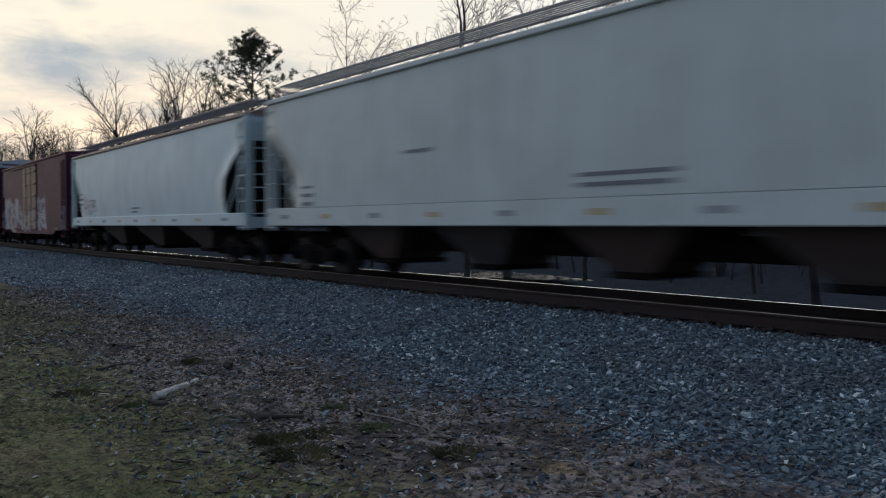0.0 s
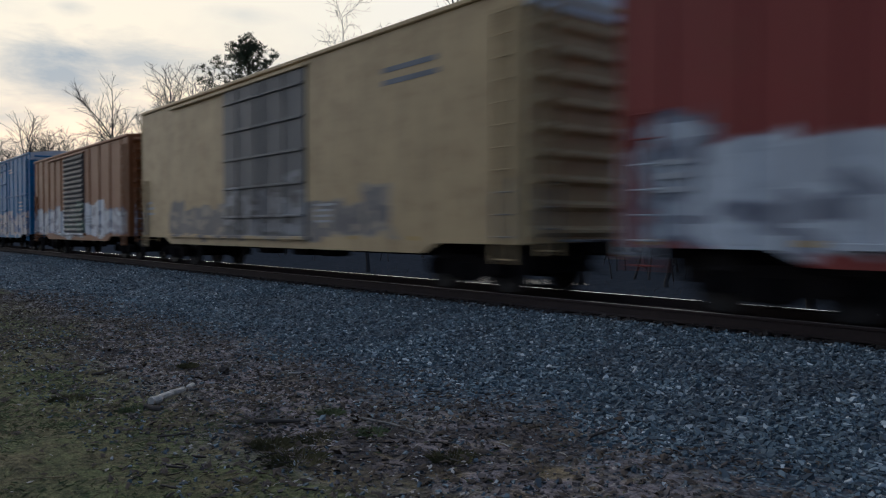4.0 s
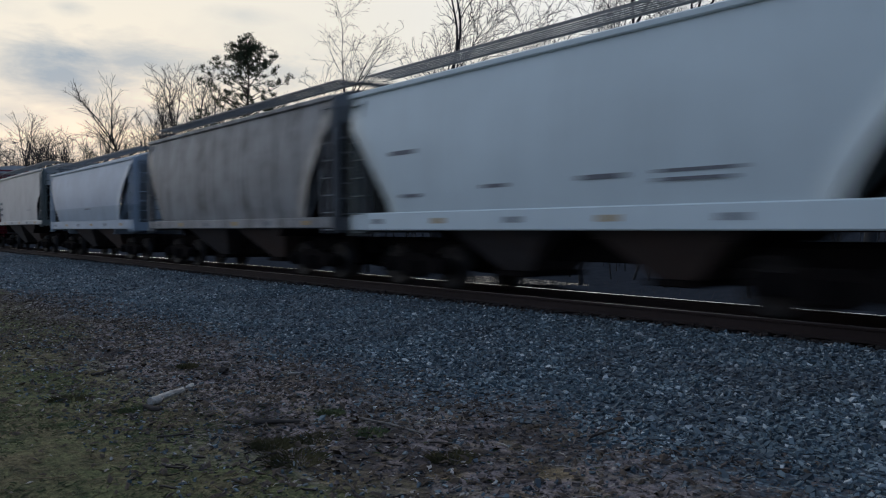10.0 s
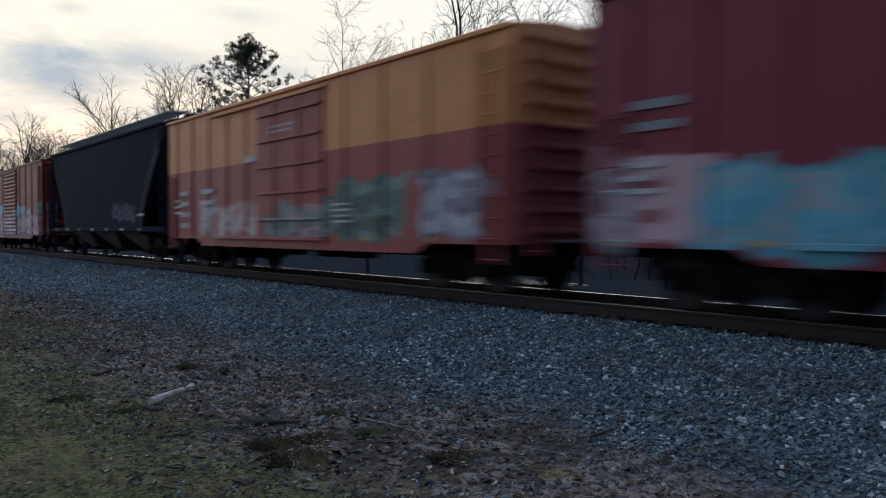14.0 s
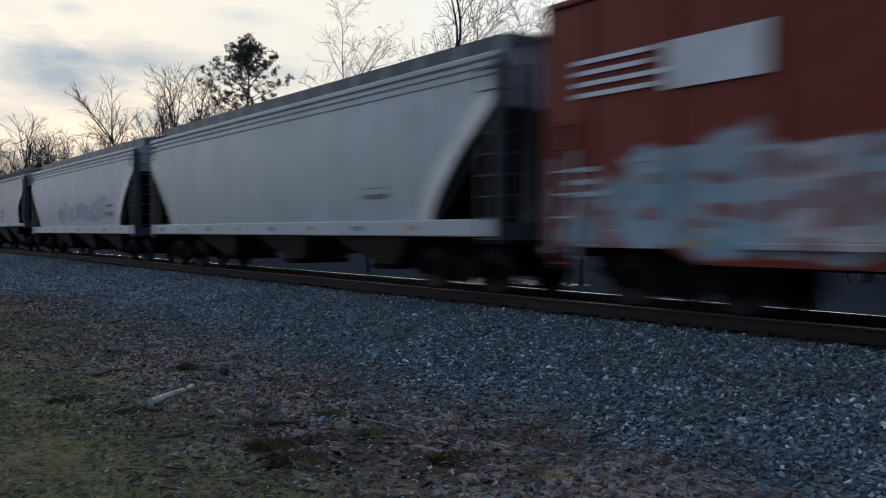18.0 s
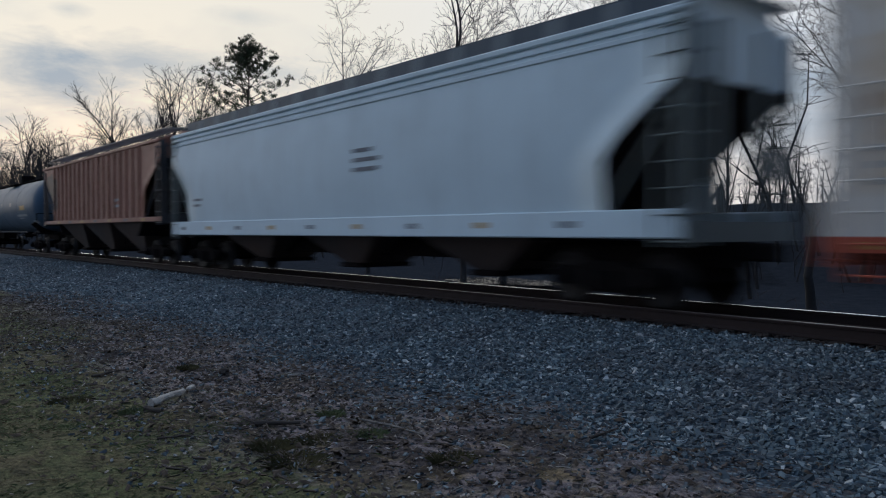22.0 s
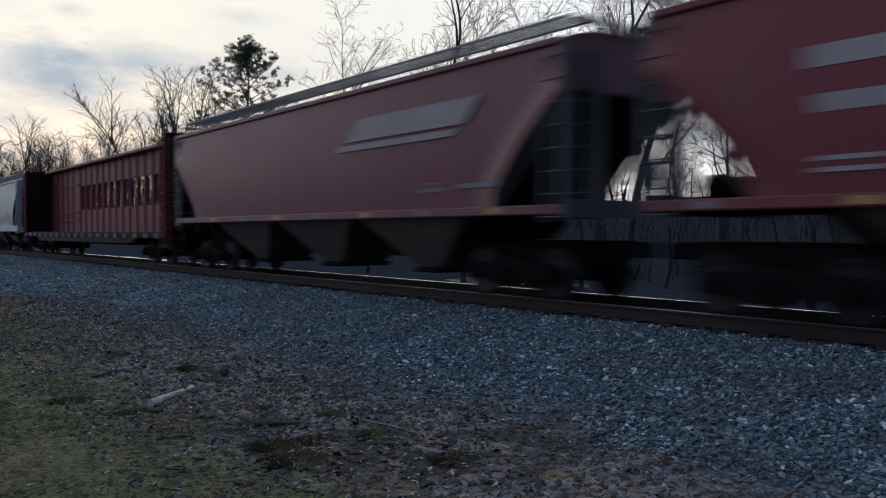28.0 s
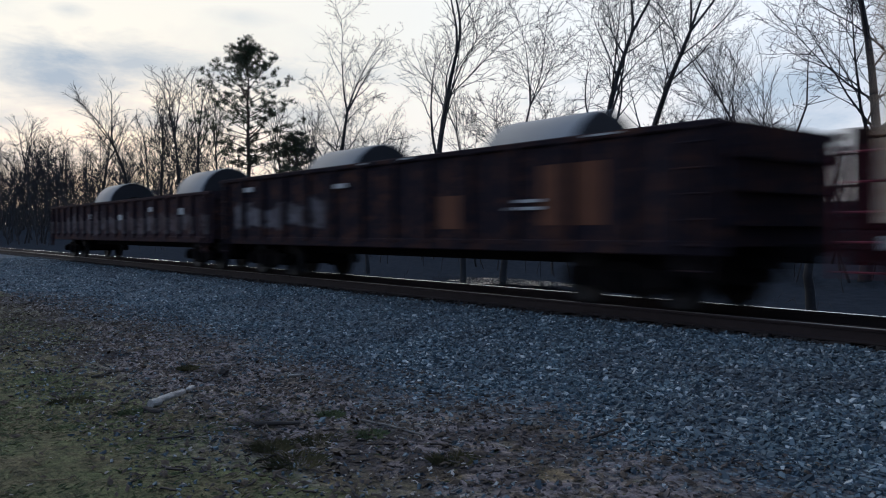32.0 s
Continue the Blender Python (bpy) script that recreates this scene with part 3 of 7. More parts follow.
# ---- boxcars ----
def boxcar(name, label, f, r, eave, body, door, door_mat=None, doorx=(-1.5, 1.5), style="ribbed", posts=14, lines=(), sign=None, roof_mat=None, smooth_side=False, gable_mat=None):
    car, L = car_root(name, label, "boxcar", f, r)
    h, W, zb = L / 2, 1.5, 0.93
    door_mat = door_mat or body
    roof_mat = roof_mat or (None if eave > 5.0 else body)
    # side walls
    for sgn in (-1, 1):
        y = sgn * W
        y0, y1 = sorted((y, y - sgn * 0.06))
        dx0, dx1 = doorx
        part("side_wall", Shape().plate([(-h, zb), (dx0, zb), (dx0, eave), (-h, eave)], y0, y1), body, car)
        part("side_wall", Shape().plate([(dx1, zb), (h, zb), (h, eave), (dx1, eave)], y0, y1), body, car)
        part("door_header", Shape().plate([(dx0, eave - 0.22), (dx1, eave - 0.22), (dx1, eave), (dx0, eave)], y0, y1), body, car)
        # door
        d = Shape()
        yd = y + sgn * 0.05
        a, b = sorted((yd, yd - sgn * 0.07))
        d.plate([(dx0 - 0.08, zb + 0.06), (dx1 + 0.08, zb + 0.06), (dx1 + 0.08, eave - 0.18), (dx0 - 0.08, eave - 0.18)], a, b)
        leaf = part("door", d, door_mat, car)
        z0, z1 = zb + 0.1, eave - 0.25
        if style == "louver":
            k = 16
            step = (z1 - z0) / k
            o = sgn * 0.055
            for i in range(k):
                zc = z0 + step * (i + 0.5)
                rib = Shape().add([(x, yd + y2, zc + dz * step) for x, y2, dz in ((dx0, 0, -.46), (dx1, 0, -.46), (dx1, o, -.1), (dx0, o, -.1), (dx1, o, .12), (dx0, o, .12), (dx1, 0, .40), (dx0, 0, .40))],
                                  [(0, 1, 2, 3), (3, 2, 4, 5), (5, 4, 6, 7), (0, 3, 5, 7), (1, 6, 4, 2)] if sgn < 0 else [(3, 2, 1, 0), (5, 4, 2, 3), (7, 6, 4, 5), (7, 5, 3, 0), (2, 4, 6, 1)])
                part("door_rib", rib, door_mat, leaf)
        else:
            k = 5
            for i in range(k):
                zc, yc = z0 + (z1 - z0) * (i + 0.6) / k, yd + sgn * 0.02
                part("door_rib", Shape().box(dx0, dx1, yc - 0.04, yc + 0.04, zc - 0.035, zc + 0.035, 0.015), door_mat, leaf)
            bars = (0.3, 0.7) if style == "ribbed" else (0.2, 0.45, 0.55, 0.8)
            for u in bars:
                x = dx0 + (dx1 - dx0) * u
                part("locking_bar", Shape().tube((x, yd + sgn * 0.05, z0), (x, yd + sgn * 0.05, z1), 0.022, 0.022, 6), door_mat, leaf)
        for z, t in ((zb + 0.03, 0.09), (eave - 0.17, 0.07)):
            a, b = sorted((y + sgn * 0.01, y + sgn * 0.11))
            part("door_track", Shape().box(dx0 - (dx1 - dx0) * 0.95, dx1 + 0.2, a, b, z - t / 2, z + t / 2, 0.01), body, car)
        # outside posts
        if posts:
            for side_x0, side_x1 in ((-h + 0.15, dx0 - 0.2), (dx1 + 0.2, h - 0.15)):
                k = max(2, round(posts * (side_x1 - side_x0) / L))
                for i in range(k):
                    x = side_x0 + (side_x1 - side_x0) * (i + 0.5) / k
                    o = y + sgn * 0.042
                    pm = Shape().add([(x - 0.065, y, zb + 0.02), (x + 0.065, y, zb + 0.02), (x + 0.035, o, zb + 0.05), (x - 0.035, o, zb + 0.05), (x - 0.065, y, eave - 0.06), (x + 0.065, y, eave - 0.06), (x + 0.035, o, eave - 0.09), (x - 0.035, o, eave - 0.09)],
                                     [(0, 3, 7, 4), (3, 2, 6, 7), (2, 1, 5, 6), (0, 1, 2, 3), (4, 7, 6, 5)] if sgn > 0 else [(4, 7, 3, 0), (7, 6, 2, 3), (6, 5, 1, 2), (3, 2, 1, 0), (5, 6, 7, 4)])
                    part("side_post", pm, body, car)
        for z in lines:
            a, b = sorted((y, y + sgn * 0.075))
            for x0, x1 in ((-h + 0.5, dx0 - 0.3), (dx1 + 0.3, h - 0.9)):
                part("rub_rail", Shape().box(x0, x1, a, b, z - 0.03, z + 0.03, 0.012), body, car)
        # fish-belly side sill
        a, b = sorted((y + sgn * 0.004, y - sgn * 0.05))
        part("side_sill", Shape().plate([(-h, zb - 0.02), (-h + 2.3, zb - 0.02), (-h + 2.8, zb - 0.22), (h - 2.8, zb - 0.22), (h - 2.3, zb - 0.02), (h, zb - 0.02), (h, zb + 0.14), (-h, zb + 0.14)], a, b), body, car)
        a, b = sorted((y - sgn * 0.02, y + sgn * 0.06))
        part("eave_rail", Shape().box(-h, h, a, b, eave - 0.05, eave + 0.05, 0.02), roof_mat or body, car)
        for x in (h - 0.45, -h + 0.45):
            ladder(car, x, y + sgn * 0.06, zb - 0.35, zb + 1.9 if x < 0 else eave - 0.3, body)
    # roof with cross ribs
    s = Shape().prism([(-W, eave), (W, eave), (W, eave + 0.04), (0.3, eave + 0.2), (-0.3, eave + 0.2), (-W, eave + 0.04)], -h, h)
    roof = part("roof", s, roof_mat or GALV, car)
    rib = Shape().prism([(-W + 0.02, eave + 0.03), (W - 0.02, eave + 0.03), (0.3, eave + 0.235), (-0.3, eave + 0.235)], -0.04, 0.04).mesh("roof_rib")
    for i in range(int(L / 1.2)):
        part("roof_rib", rib, roof_mat or GALV, roof, at=(-h + 0.6 + i * 1.2, 0, 0))
    part("floor", Shape().box(-h + 0.05, h - 0.05, -W + 0.07, W - 0.07, zb, zb + 0.1), STEEL_DARK, car)
    # corrugated ends
    for sgn in (-1, 1):
        s = Shape()
        x0, x1 = sorted((sgn * h, sgn * (h - 0.06)))
        s.box(x0, x1, -W + 0.06, W - 0.06, zb, eave, 0.01)
        end = part("end_wall", s, body, car)
        k = 10
        for i in range(k):
            z = zb + 0.2 + (eave - zb - 0.35) * i / (k - 1)
            a, b = (sgn * (h - 0.005), sgn * (h + 0.13))
            y = W - 0.16
            rib = Shape().add([(a, -y, z - 0.10), (a, y, z - 0.10), (b, y - 0.05, z - 0.025), (b, -y + 0.05, z - 0.025), (b, y - 0.05, z + 0.025), (b, -y + 0.05, z + 0.025), (a, y, z + 0.10), (a, -y, z + 0.10)],
                  [(0, 1, 2, 3), (3, 2, 4, 5), (5, 4, 6, 7), (0, 3, 5, 7), (1, 6, 4, 2)] if sgn > 0 else [(3, 2, 1, 0), (5, 4, 2, 3), (7, 6, 4, 5), (7, 5, 3, 0), (2, 4, 6, 1)])
            part("end_rib", rib, body, end)
        if eave > 5.0 and smooth_side is False:
            g = Shape().prism([(-W + 0.03, eave - 0.34), (W - 0.03, eave - 0.34), (W - 0.03, eave + 0.035), (0.3, eave + 0.19), (-0.3, eave + 0.19), (-W + 0.03, eave + 0.035)], *sorted((sgn * (h + 0.004), sgn * (h + 0.09))))
            part("end_gable", g, gable_mat or GABLE, car, "pale galvanised gable plate")
        ladder(car, sgn * (h + 0.16), -W + 0.4, zb - 0.2, eave - 0.3, body, "y")
        for yy in (-W + 0.02, W - 0.02):
            part("corner_post", Shape().tube((sgn * (h - 0.03), yy, zb), (sgn * (h - 0.03), yy, eave), 0.045, 0.045, 8), body, car)
        part("end_platform", Shape().box(*sorted((sgn * h, sgn * (h + 0.32))), -0.7, 0.7, zb + 0.02, zb + 0.06), GALV, car)
    underframe(car, L, 2.05, zb)
    for x in (-1.6, 0.4, 1.7):
        part("brake_gear", Shape().box(x, x + 0.7, -0.9, -0.4, 0.52, 0.85, 0.05), STEEL_DARK, car)
    yf = -W - 0.004 if not posts else -W - 0.048
    if sign:
        for (x, z, w, hh, rows, mat) in sign:
            stencil(car, x, z, w, hh, yf, mat, rows)
    stencil(car, doorx[1] + 0.5, 1.75, 0.9, 0.5, yf, WHITE_BAR, 4)
    stencil(car, -h + 0.5, 2.1, 0.7, 0.55, yf, WHITE_BAR, 3)
    for i in range(int(L / 2.2)):
        part("reflector", Shape().box(-h + 0.4 + i * 2.2, -h + 0.65 + i * 2.2, -W - 0.012, -W - 0.005, zb + 0.02, zb + 0.10, 0.002), YELLOW_BAR, car)
    return car


# ---- covered hoppers ----
def hopper(name, label, f, r, eave, paint_mat, bays=3, curve=0.12, band=(1.14, 1.5), band_mat=None, cut=(1.55, 2.35, 3.45), roof_mat=None, end_mat=None, ribs=0, skirt=False, signs=(), hatch="trough", bay_mat=None, slope_mat=None, hatch_mat=None, steps=0):
    """cut: depth of the open end cage, height up to which its edge stands upright, height at which the side reaches the car's end."""
    car, L = car_root(name, label, "hopper car", f, r)
    h, W = L / 2, 1.5
    z0, zb = band
    band_mat, end_mat, roof_mat = band_mat or paint_mat, end_mat or paint_mat, roof_mat or paint_mat
    cd, cz0, cz1 = cut

    def wid(z):
        """Half width of the body at a height: bulged sides."""
        u = (z - zb) / (eave - zb)
        return W - 0.10 + curve * math.sin(math.pi * min(1.0, 0.12 + 0.83 * u)) + (0.0 if curve > 0.05 else 0.06)

    def end_x(z):
        if z <= cz0:
            return h - cd
        if z >= cz1:
            return h - 0.12
        u = (z - cz0) / (cz1 - cz0)
        return h - cd + (cd - 0.12) * (u ** 1.25)

    # side sheets
    levels = [zb + (eave - zb) * i / 14 for i in range(15)]
    for sgn in (-1, 1):
        vs, fs = [], []
        cols = 24
        for z in levels:
            e = end_x(z)
            for i in range(cols + 1):
                vs.append((-e + 2 * e * i / cols, sgn * wid(z), z))
        n1 = len(vs)
        for z in levels:
            e = end_x(z)
            for i in range(cols + 1):
                vs.append((-e + 2 * e * i / cols, sgn * (wid(z) - 0.03), z))
        k = cols + 1
        for a in range(len(levels) - 1):
            for i in range(cols):
                q = (a * k + i, a * k + i + 1, (a + 1) * k + i + 1, (a + 1) * k + i)
                p = tuple(n1 + t for t in reversed(q))
                fs += [q, p] if sgn < 0 else [tuple(reversed(q)), tuple(reversed(p))]
            for i in (0, cols):
                q = (a * k + i, (a + 1) * k + i, n1 + (a + 1) * k + i, n1 + a * k + i)
                fs.append(q)
        part("side_sheet", Shape().add(vs, fs), paint_mat, car, smooth=True)
        y = sgn * (W - 0.02)
        a, b = sorted((y, y - sgn * 0.10))
        part("side_sill", Shape().box(-h + 0.08, h - 0.08, a, b, z0, zb, 0.02), band_mat, car)
        a, b = sorted((sgn * (wid(eave) - 0.02), sgn * (wid(eave) + 0.07)))
        part("eave_rail", Shape().box(-h + 0.1, h - 0.1, a, b, eave - 0.05, eave + 0.06, 0.02), roof_mat, car)
        for i in range(ribs):
            x = -h + cd + 0.4 + (L - 2 * cd - 0.8) * i / (ribs - 1)
            rb = Shape()
            for j in range(14):
                za, zc = levels[j], levels[j + 1]
                ya, yc = sgn * wid(za), sgn * wid(zc)
                rb.add([(x - 0.05, ya, za), (x + 0.05, ya, za), (x + 0.04, ya + sgn * 0.07, za), (x - 0.04, ya + sgn * 0.07, za), (x - 0.05, yc, zc), (x + 0.05, yc, zc), (x + 0.04, yc + sgn * 0.07, zc), (x - 0.04, yc + sgn * 0.07, zc)],
                       [(0, 3, 7, 4), (3, 2, 6, 7), (2, 1, 5, 6)])
            part("side_rib", rb, paint_mat, car)
        for e in (-1, 1):
            x = e * (h - 0.28)
            ladder(car, x, sgn * (W - 0.03), z0 - 0.12, eave - 0.15, end_mat)
            part("corner_post", Shape().box(e * (h - 0.10) - 0.05, e * (h - 0.10) + 0.05, *sorted((sgn * (W - 0.02), sgn * (W - 0.16))), z0, eave, 0.015), end_mat, car)
            if skirt:
                part("end_skirt", Shape().plate([(e * (h - 0.16), zb), (e * (h - cd - 0.1), zb), (e * (h - cd - 0.1), 2.46), (e * (h - 0.16), 2.46)], *sorted((sgn * (W - 0.05), sgn * (W - 0.08)))), paint_mat, car)
            part("cage_brace", Shape().tube((e * (h - 0.12), sgn * (W - 0.12), cz1 - 0.1), (e * (h - cd), sgn * (W - 0.12), zb), 0.035, 0.035, 6), end_mat, car)
    # roof
    we = wid(eave)
    ring = [(-we + 2 * we * i / 10, eave + 0.02 + 0.30 * (1 - (2 * i / 10 - 1) ** 2)) for i in range(10, -1, -1)]
    part("roof", Shape().prism([(-we, eave - 0.04)] + [(we, eave - 0.04)] + ring, -h + 0.12, h - 0.12), roof_mat, car)
    for i in range(steps):
        zt = eave - 0.13 - 0.15 * i
        for sgn in (-1, 1):
            part("eave_step", Shape().box(-h + 0.14, h - 0.14, *sorted((sgn * (wid(zt) - 0.02), sgn * (wid(zt) + 0.045 - 0.012 * i))), zt - 0.05, zt + 0.03, 0.012), paint_mat, car)
    if hatch_mat:
        # a continuous trough of dark hatch covers held by pale straps
        cover = Shape().prism([(-1.08, eave + 0.10), (1.08, eave + 0.10), (1.05, eave + 0.46), (0.3, eave + 0.54), (-0.3, eave + 0.54), (-1.05, eave + 0.46)], -0.60, 0.60).mesh("hatch_cover")
        strap = Shape().prism([(-1.10, eave + 0.09), (1.10, eave + 0.09), (1.075, eave + 0.42), (1.03, eave + 0.44), (-1.03, eave + 0.44), (-1.075, eave + 0.42)], -0.12, 0.12).mesh("hatch_strap")
        strap_mat = STRAP
        k = int((L - 0.8) / 1.16)
        for i in range(k):
            x = -h + 0.9 + i * (L - 1.8) / (k - 1)
            c = part("hatch_cover", cover, hatch_mat, car, at=(x, 0, 0))
            part("hatch_strap", strap, strap_mat, c, at=(0.58, 0, 0))
    elif hatch == "trough":
        part("hatch_cover", Shape().prism([(-0.36, eave + 0.30), (0.36, eave + 0.30), (0.33, eave + 0.42), (0.15, eave + 0.46), (-0.15, eave + 0.46), (-0.33, eave + 0.42)], -h + 1.3, h - 1.3), roof_mat, car)
    else:
        k = int(L / 1.6)
        hm = Shape().tube((0, 0, eave + 0.25), (0, 0, eave + 0.48), 0.42, 0.36, 14).mesh("hatch_cover")
        for i in range(k):
            part("hatch_cover", hm, roof_mat, car, at=(-h + 1.2 + i * (L - 2.4) / (k - 1), 0, 0))
    # running boards of open grating on both sides of the hatches
    for sgn in (-1, 1) if not hatch_mat else ():
        g = Shape()
        y0, y1 = sgn * 0.62, sgn * 1.18
        zt = eave + 0.46
        for i in range(7):
            y = y0 + (y1 - y0) * i / 6
            t, dp = (0.014, 0.045) if i in (0, 6) else (0.005, 0.020)
            g.box(-h + 0.15, h - 0.15, y - t, y + t, zt - dp, zt, 0.003)
        x = -h + 0.2
        while x < h - 0.2:
            g.prism([(min(y0, y1), zt - 0.016), (max(y0, y1), zt - 0.016), (max(y0, y1), zt - 0.002), (min(y0, y1), zt - 0.002)], x, x + 0.016)
            x += 0.10
        board = part("running_board", g, BOARD, car, "open steel grating walkway")
        br = Shape().box(-0.02, 0.02, -0.02, 0.02, eave + 0.1, zt - 0.04).mesh("board_bracket")
        for i in range(int(L / 1.5)):
            for y in (y0 + sgn * 0.05, y1 - sgn * 0.05):
                part("board_bracket", br, BOARD, board, at=(-h + 0.4 + i * 1.5, y, 0))
    for e in (-1, 1):
        # end walkway across, slope sheet, end sill
        part("end_walkway", Shape().box(*sorted((e * (h - 0.12), e * (h + 0.12))), -1.2, 1.2, eave + 0.34, eave + 0.38), GALV, car)
        s = Shape()
        ya = W - 0.16
        pts = [(h - 0.16, cz1 + 0.05), (h - 0.16, cz1 - 0.05), (h - 2.9, 1.0), (h - 2.98, 1.0), (h - 0.24, cz1 + 0.05)]
        s.plate([(e * a, b) for a, b in pts], -ya, ya)
        part("end_bulkhead", Shape().box(*sorted((e * (h - 0.17), e * (h - 0.12))), -ya - 0.1, ya + 0.1, cz1 + 0.02, eave + 0.02, 0.01), paint_mat, car)
        part("slope_sheet", s, slope_mat or SHADED_GRIME, car)
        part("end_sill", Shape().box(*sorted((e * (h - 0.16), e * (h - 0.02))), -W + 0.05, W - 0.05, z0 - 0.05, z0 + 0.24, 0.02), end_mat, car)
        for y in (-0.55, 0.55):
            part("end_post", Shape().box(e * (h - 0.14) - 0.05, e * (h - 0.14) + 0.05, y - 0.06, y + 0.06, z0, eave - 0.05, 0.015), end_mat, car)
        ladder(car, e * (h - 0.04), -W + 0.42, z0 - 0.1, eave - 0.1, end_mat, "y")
        part("shear_plate", Shape().box(*sorted((e * (h - 0.1), e * (h - cd - 0.6))), -W + 0.12, W - 0.12, z0 - 0.02, z0 + 0.05), SHADED_GRIME, car)
    part("brake_stand", Shape().box(h - 0.02, h + 0.12, 0.2, 0.75, 1.9, 2.25, 0.04).tube((h + 0.12, 0.47, 2.1), (h + 0.16, 0.47, 2.1), 0.26, 0.26, 14), end_mat, car)
    part("air_reservoir", Shape().tube((-h + 0.5, -0.5, z0 + 0.35), (-h + 0.5, 0.5, z0 + 0.35), 0.2, 0.2, 12), STEEL_DARK, car)
    # discharge bays
    usable = L - 2 * 2.55
    for i in range(bays):
        xa, xb = -usable / 2 + usable * i / bays, -usable / 2 + usable * (i + 1) / bays
        xm, hw = (xa + xb) / 2, 0.34
        top, bot = [(xa + 0.03, -W + 0.14), (xb - 0.03, -W + 0.14), (xb - 0.03, W - 0.14), (xa + 0.03, W - 0.14)], [(xm - hw, -0.62), (xm + hw, -0.62), (xm + hw, 0.62), (xm - hw, 0.62)]
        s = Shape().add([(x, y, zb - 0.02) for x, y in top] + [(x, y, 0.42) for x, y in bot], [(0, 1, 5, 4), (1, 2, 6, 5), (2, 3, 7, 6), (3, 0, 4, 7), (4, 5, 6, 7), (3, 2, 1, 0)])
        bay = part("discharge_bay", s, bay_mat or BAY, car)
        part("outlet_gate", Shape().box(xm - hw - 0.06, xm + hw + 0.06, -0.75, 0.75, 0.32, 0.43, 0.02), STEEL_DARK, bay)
    underframe(car, L, 1.75, 1.0)
    for (x, z, w, hh, rows, mat) in signs:
        stencil(car, x, z, w, hh, -wid(z - hh / 2) - 0.006, mat, rows)
    k = int(L / 2.0)
    for i in range(k):
        part("reflector", Shape().box(-h + 0.9 + i * 2.0, -h + 1.2 + i * 2.0, -W + 0.012, -W + 0.018, (z0 + zb) / 2 - 0.05, (z0 + zb) / 2 + 0.05, 0.002), YELLOW_BAR if i % 2 else GREY_BAR, car)
    return car


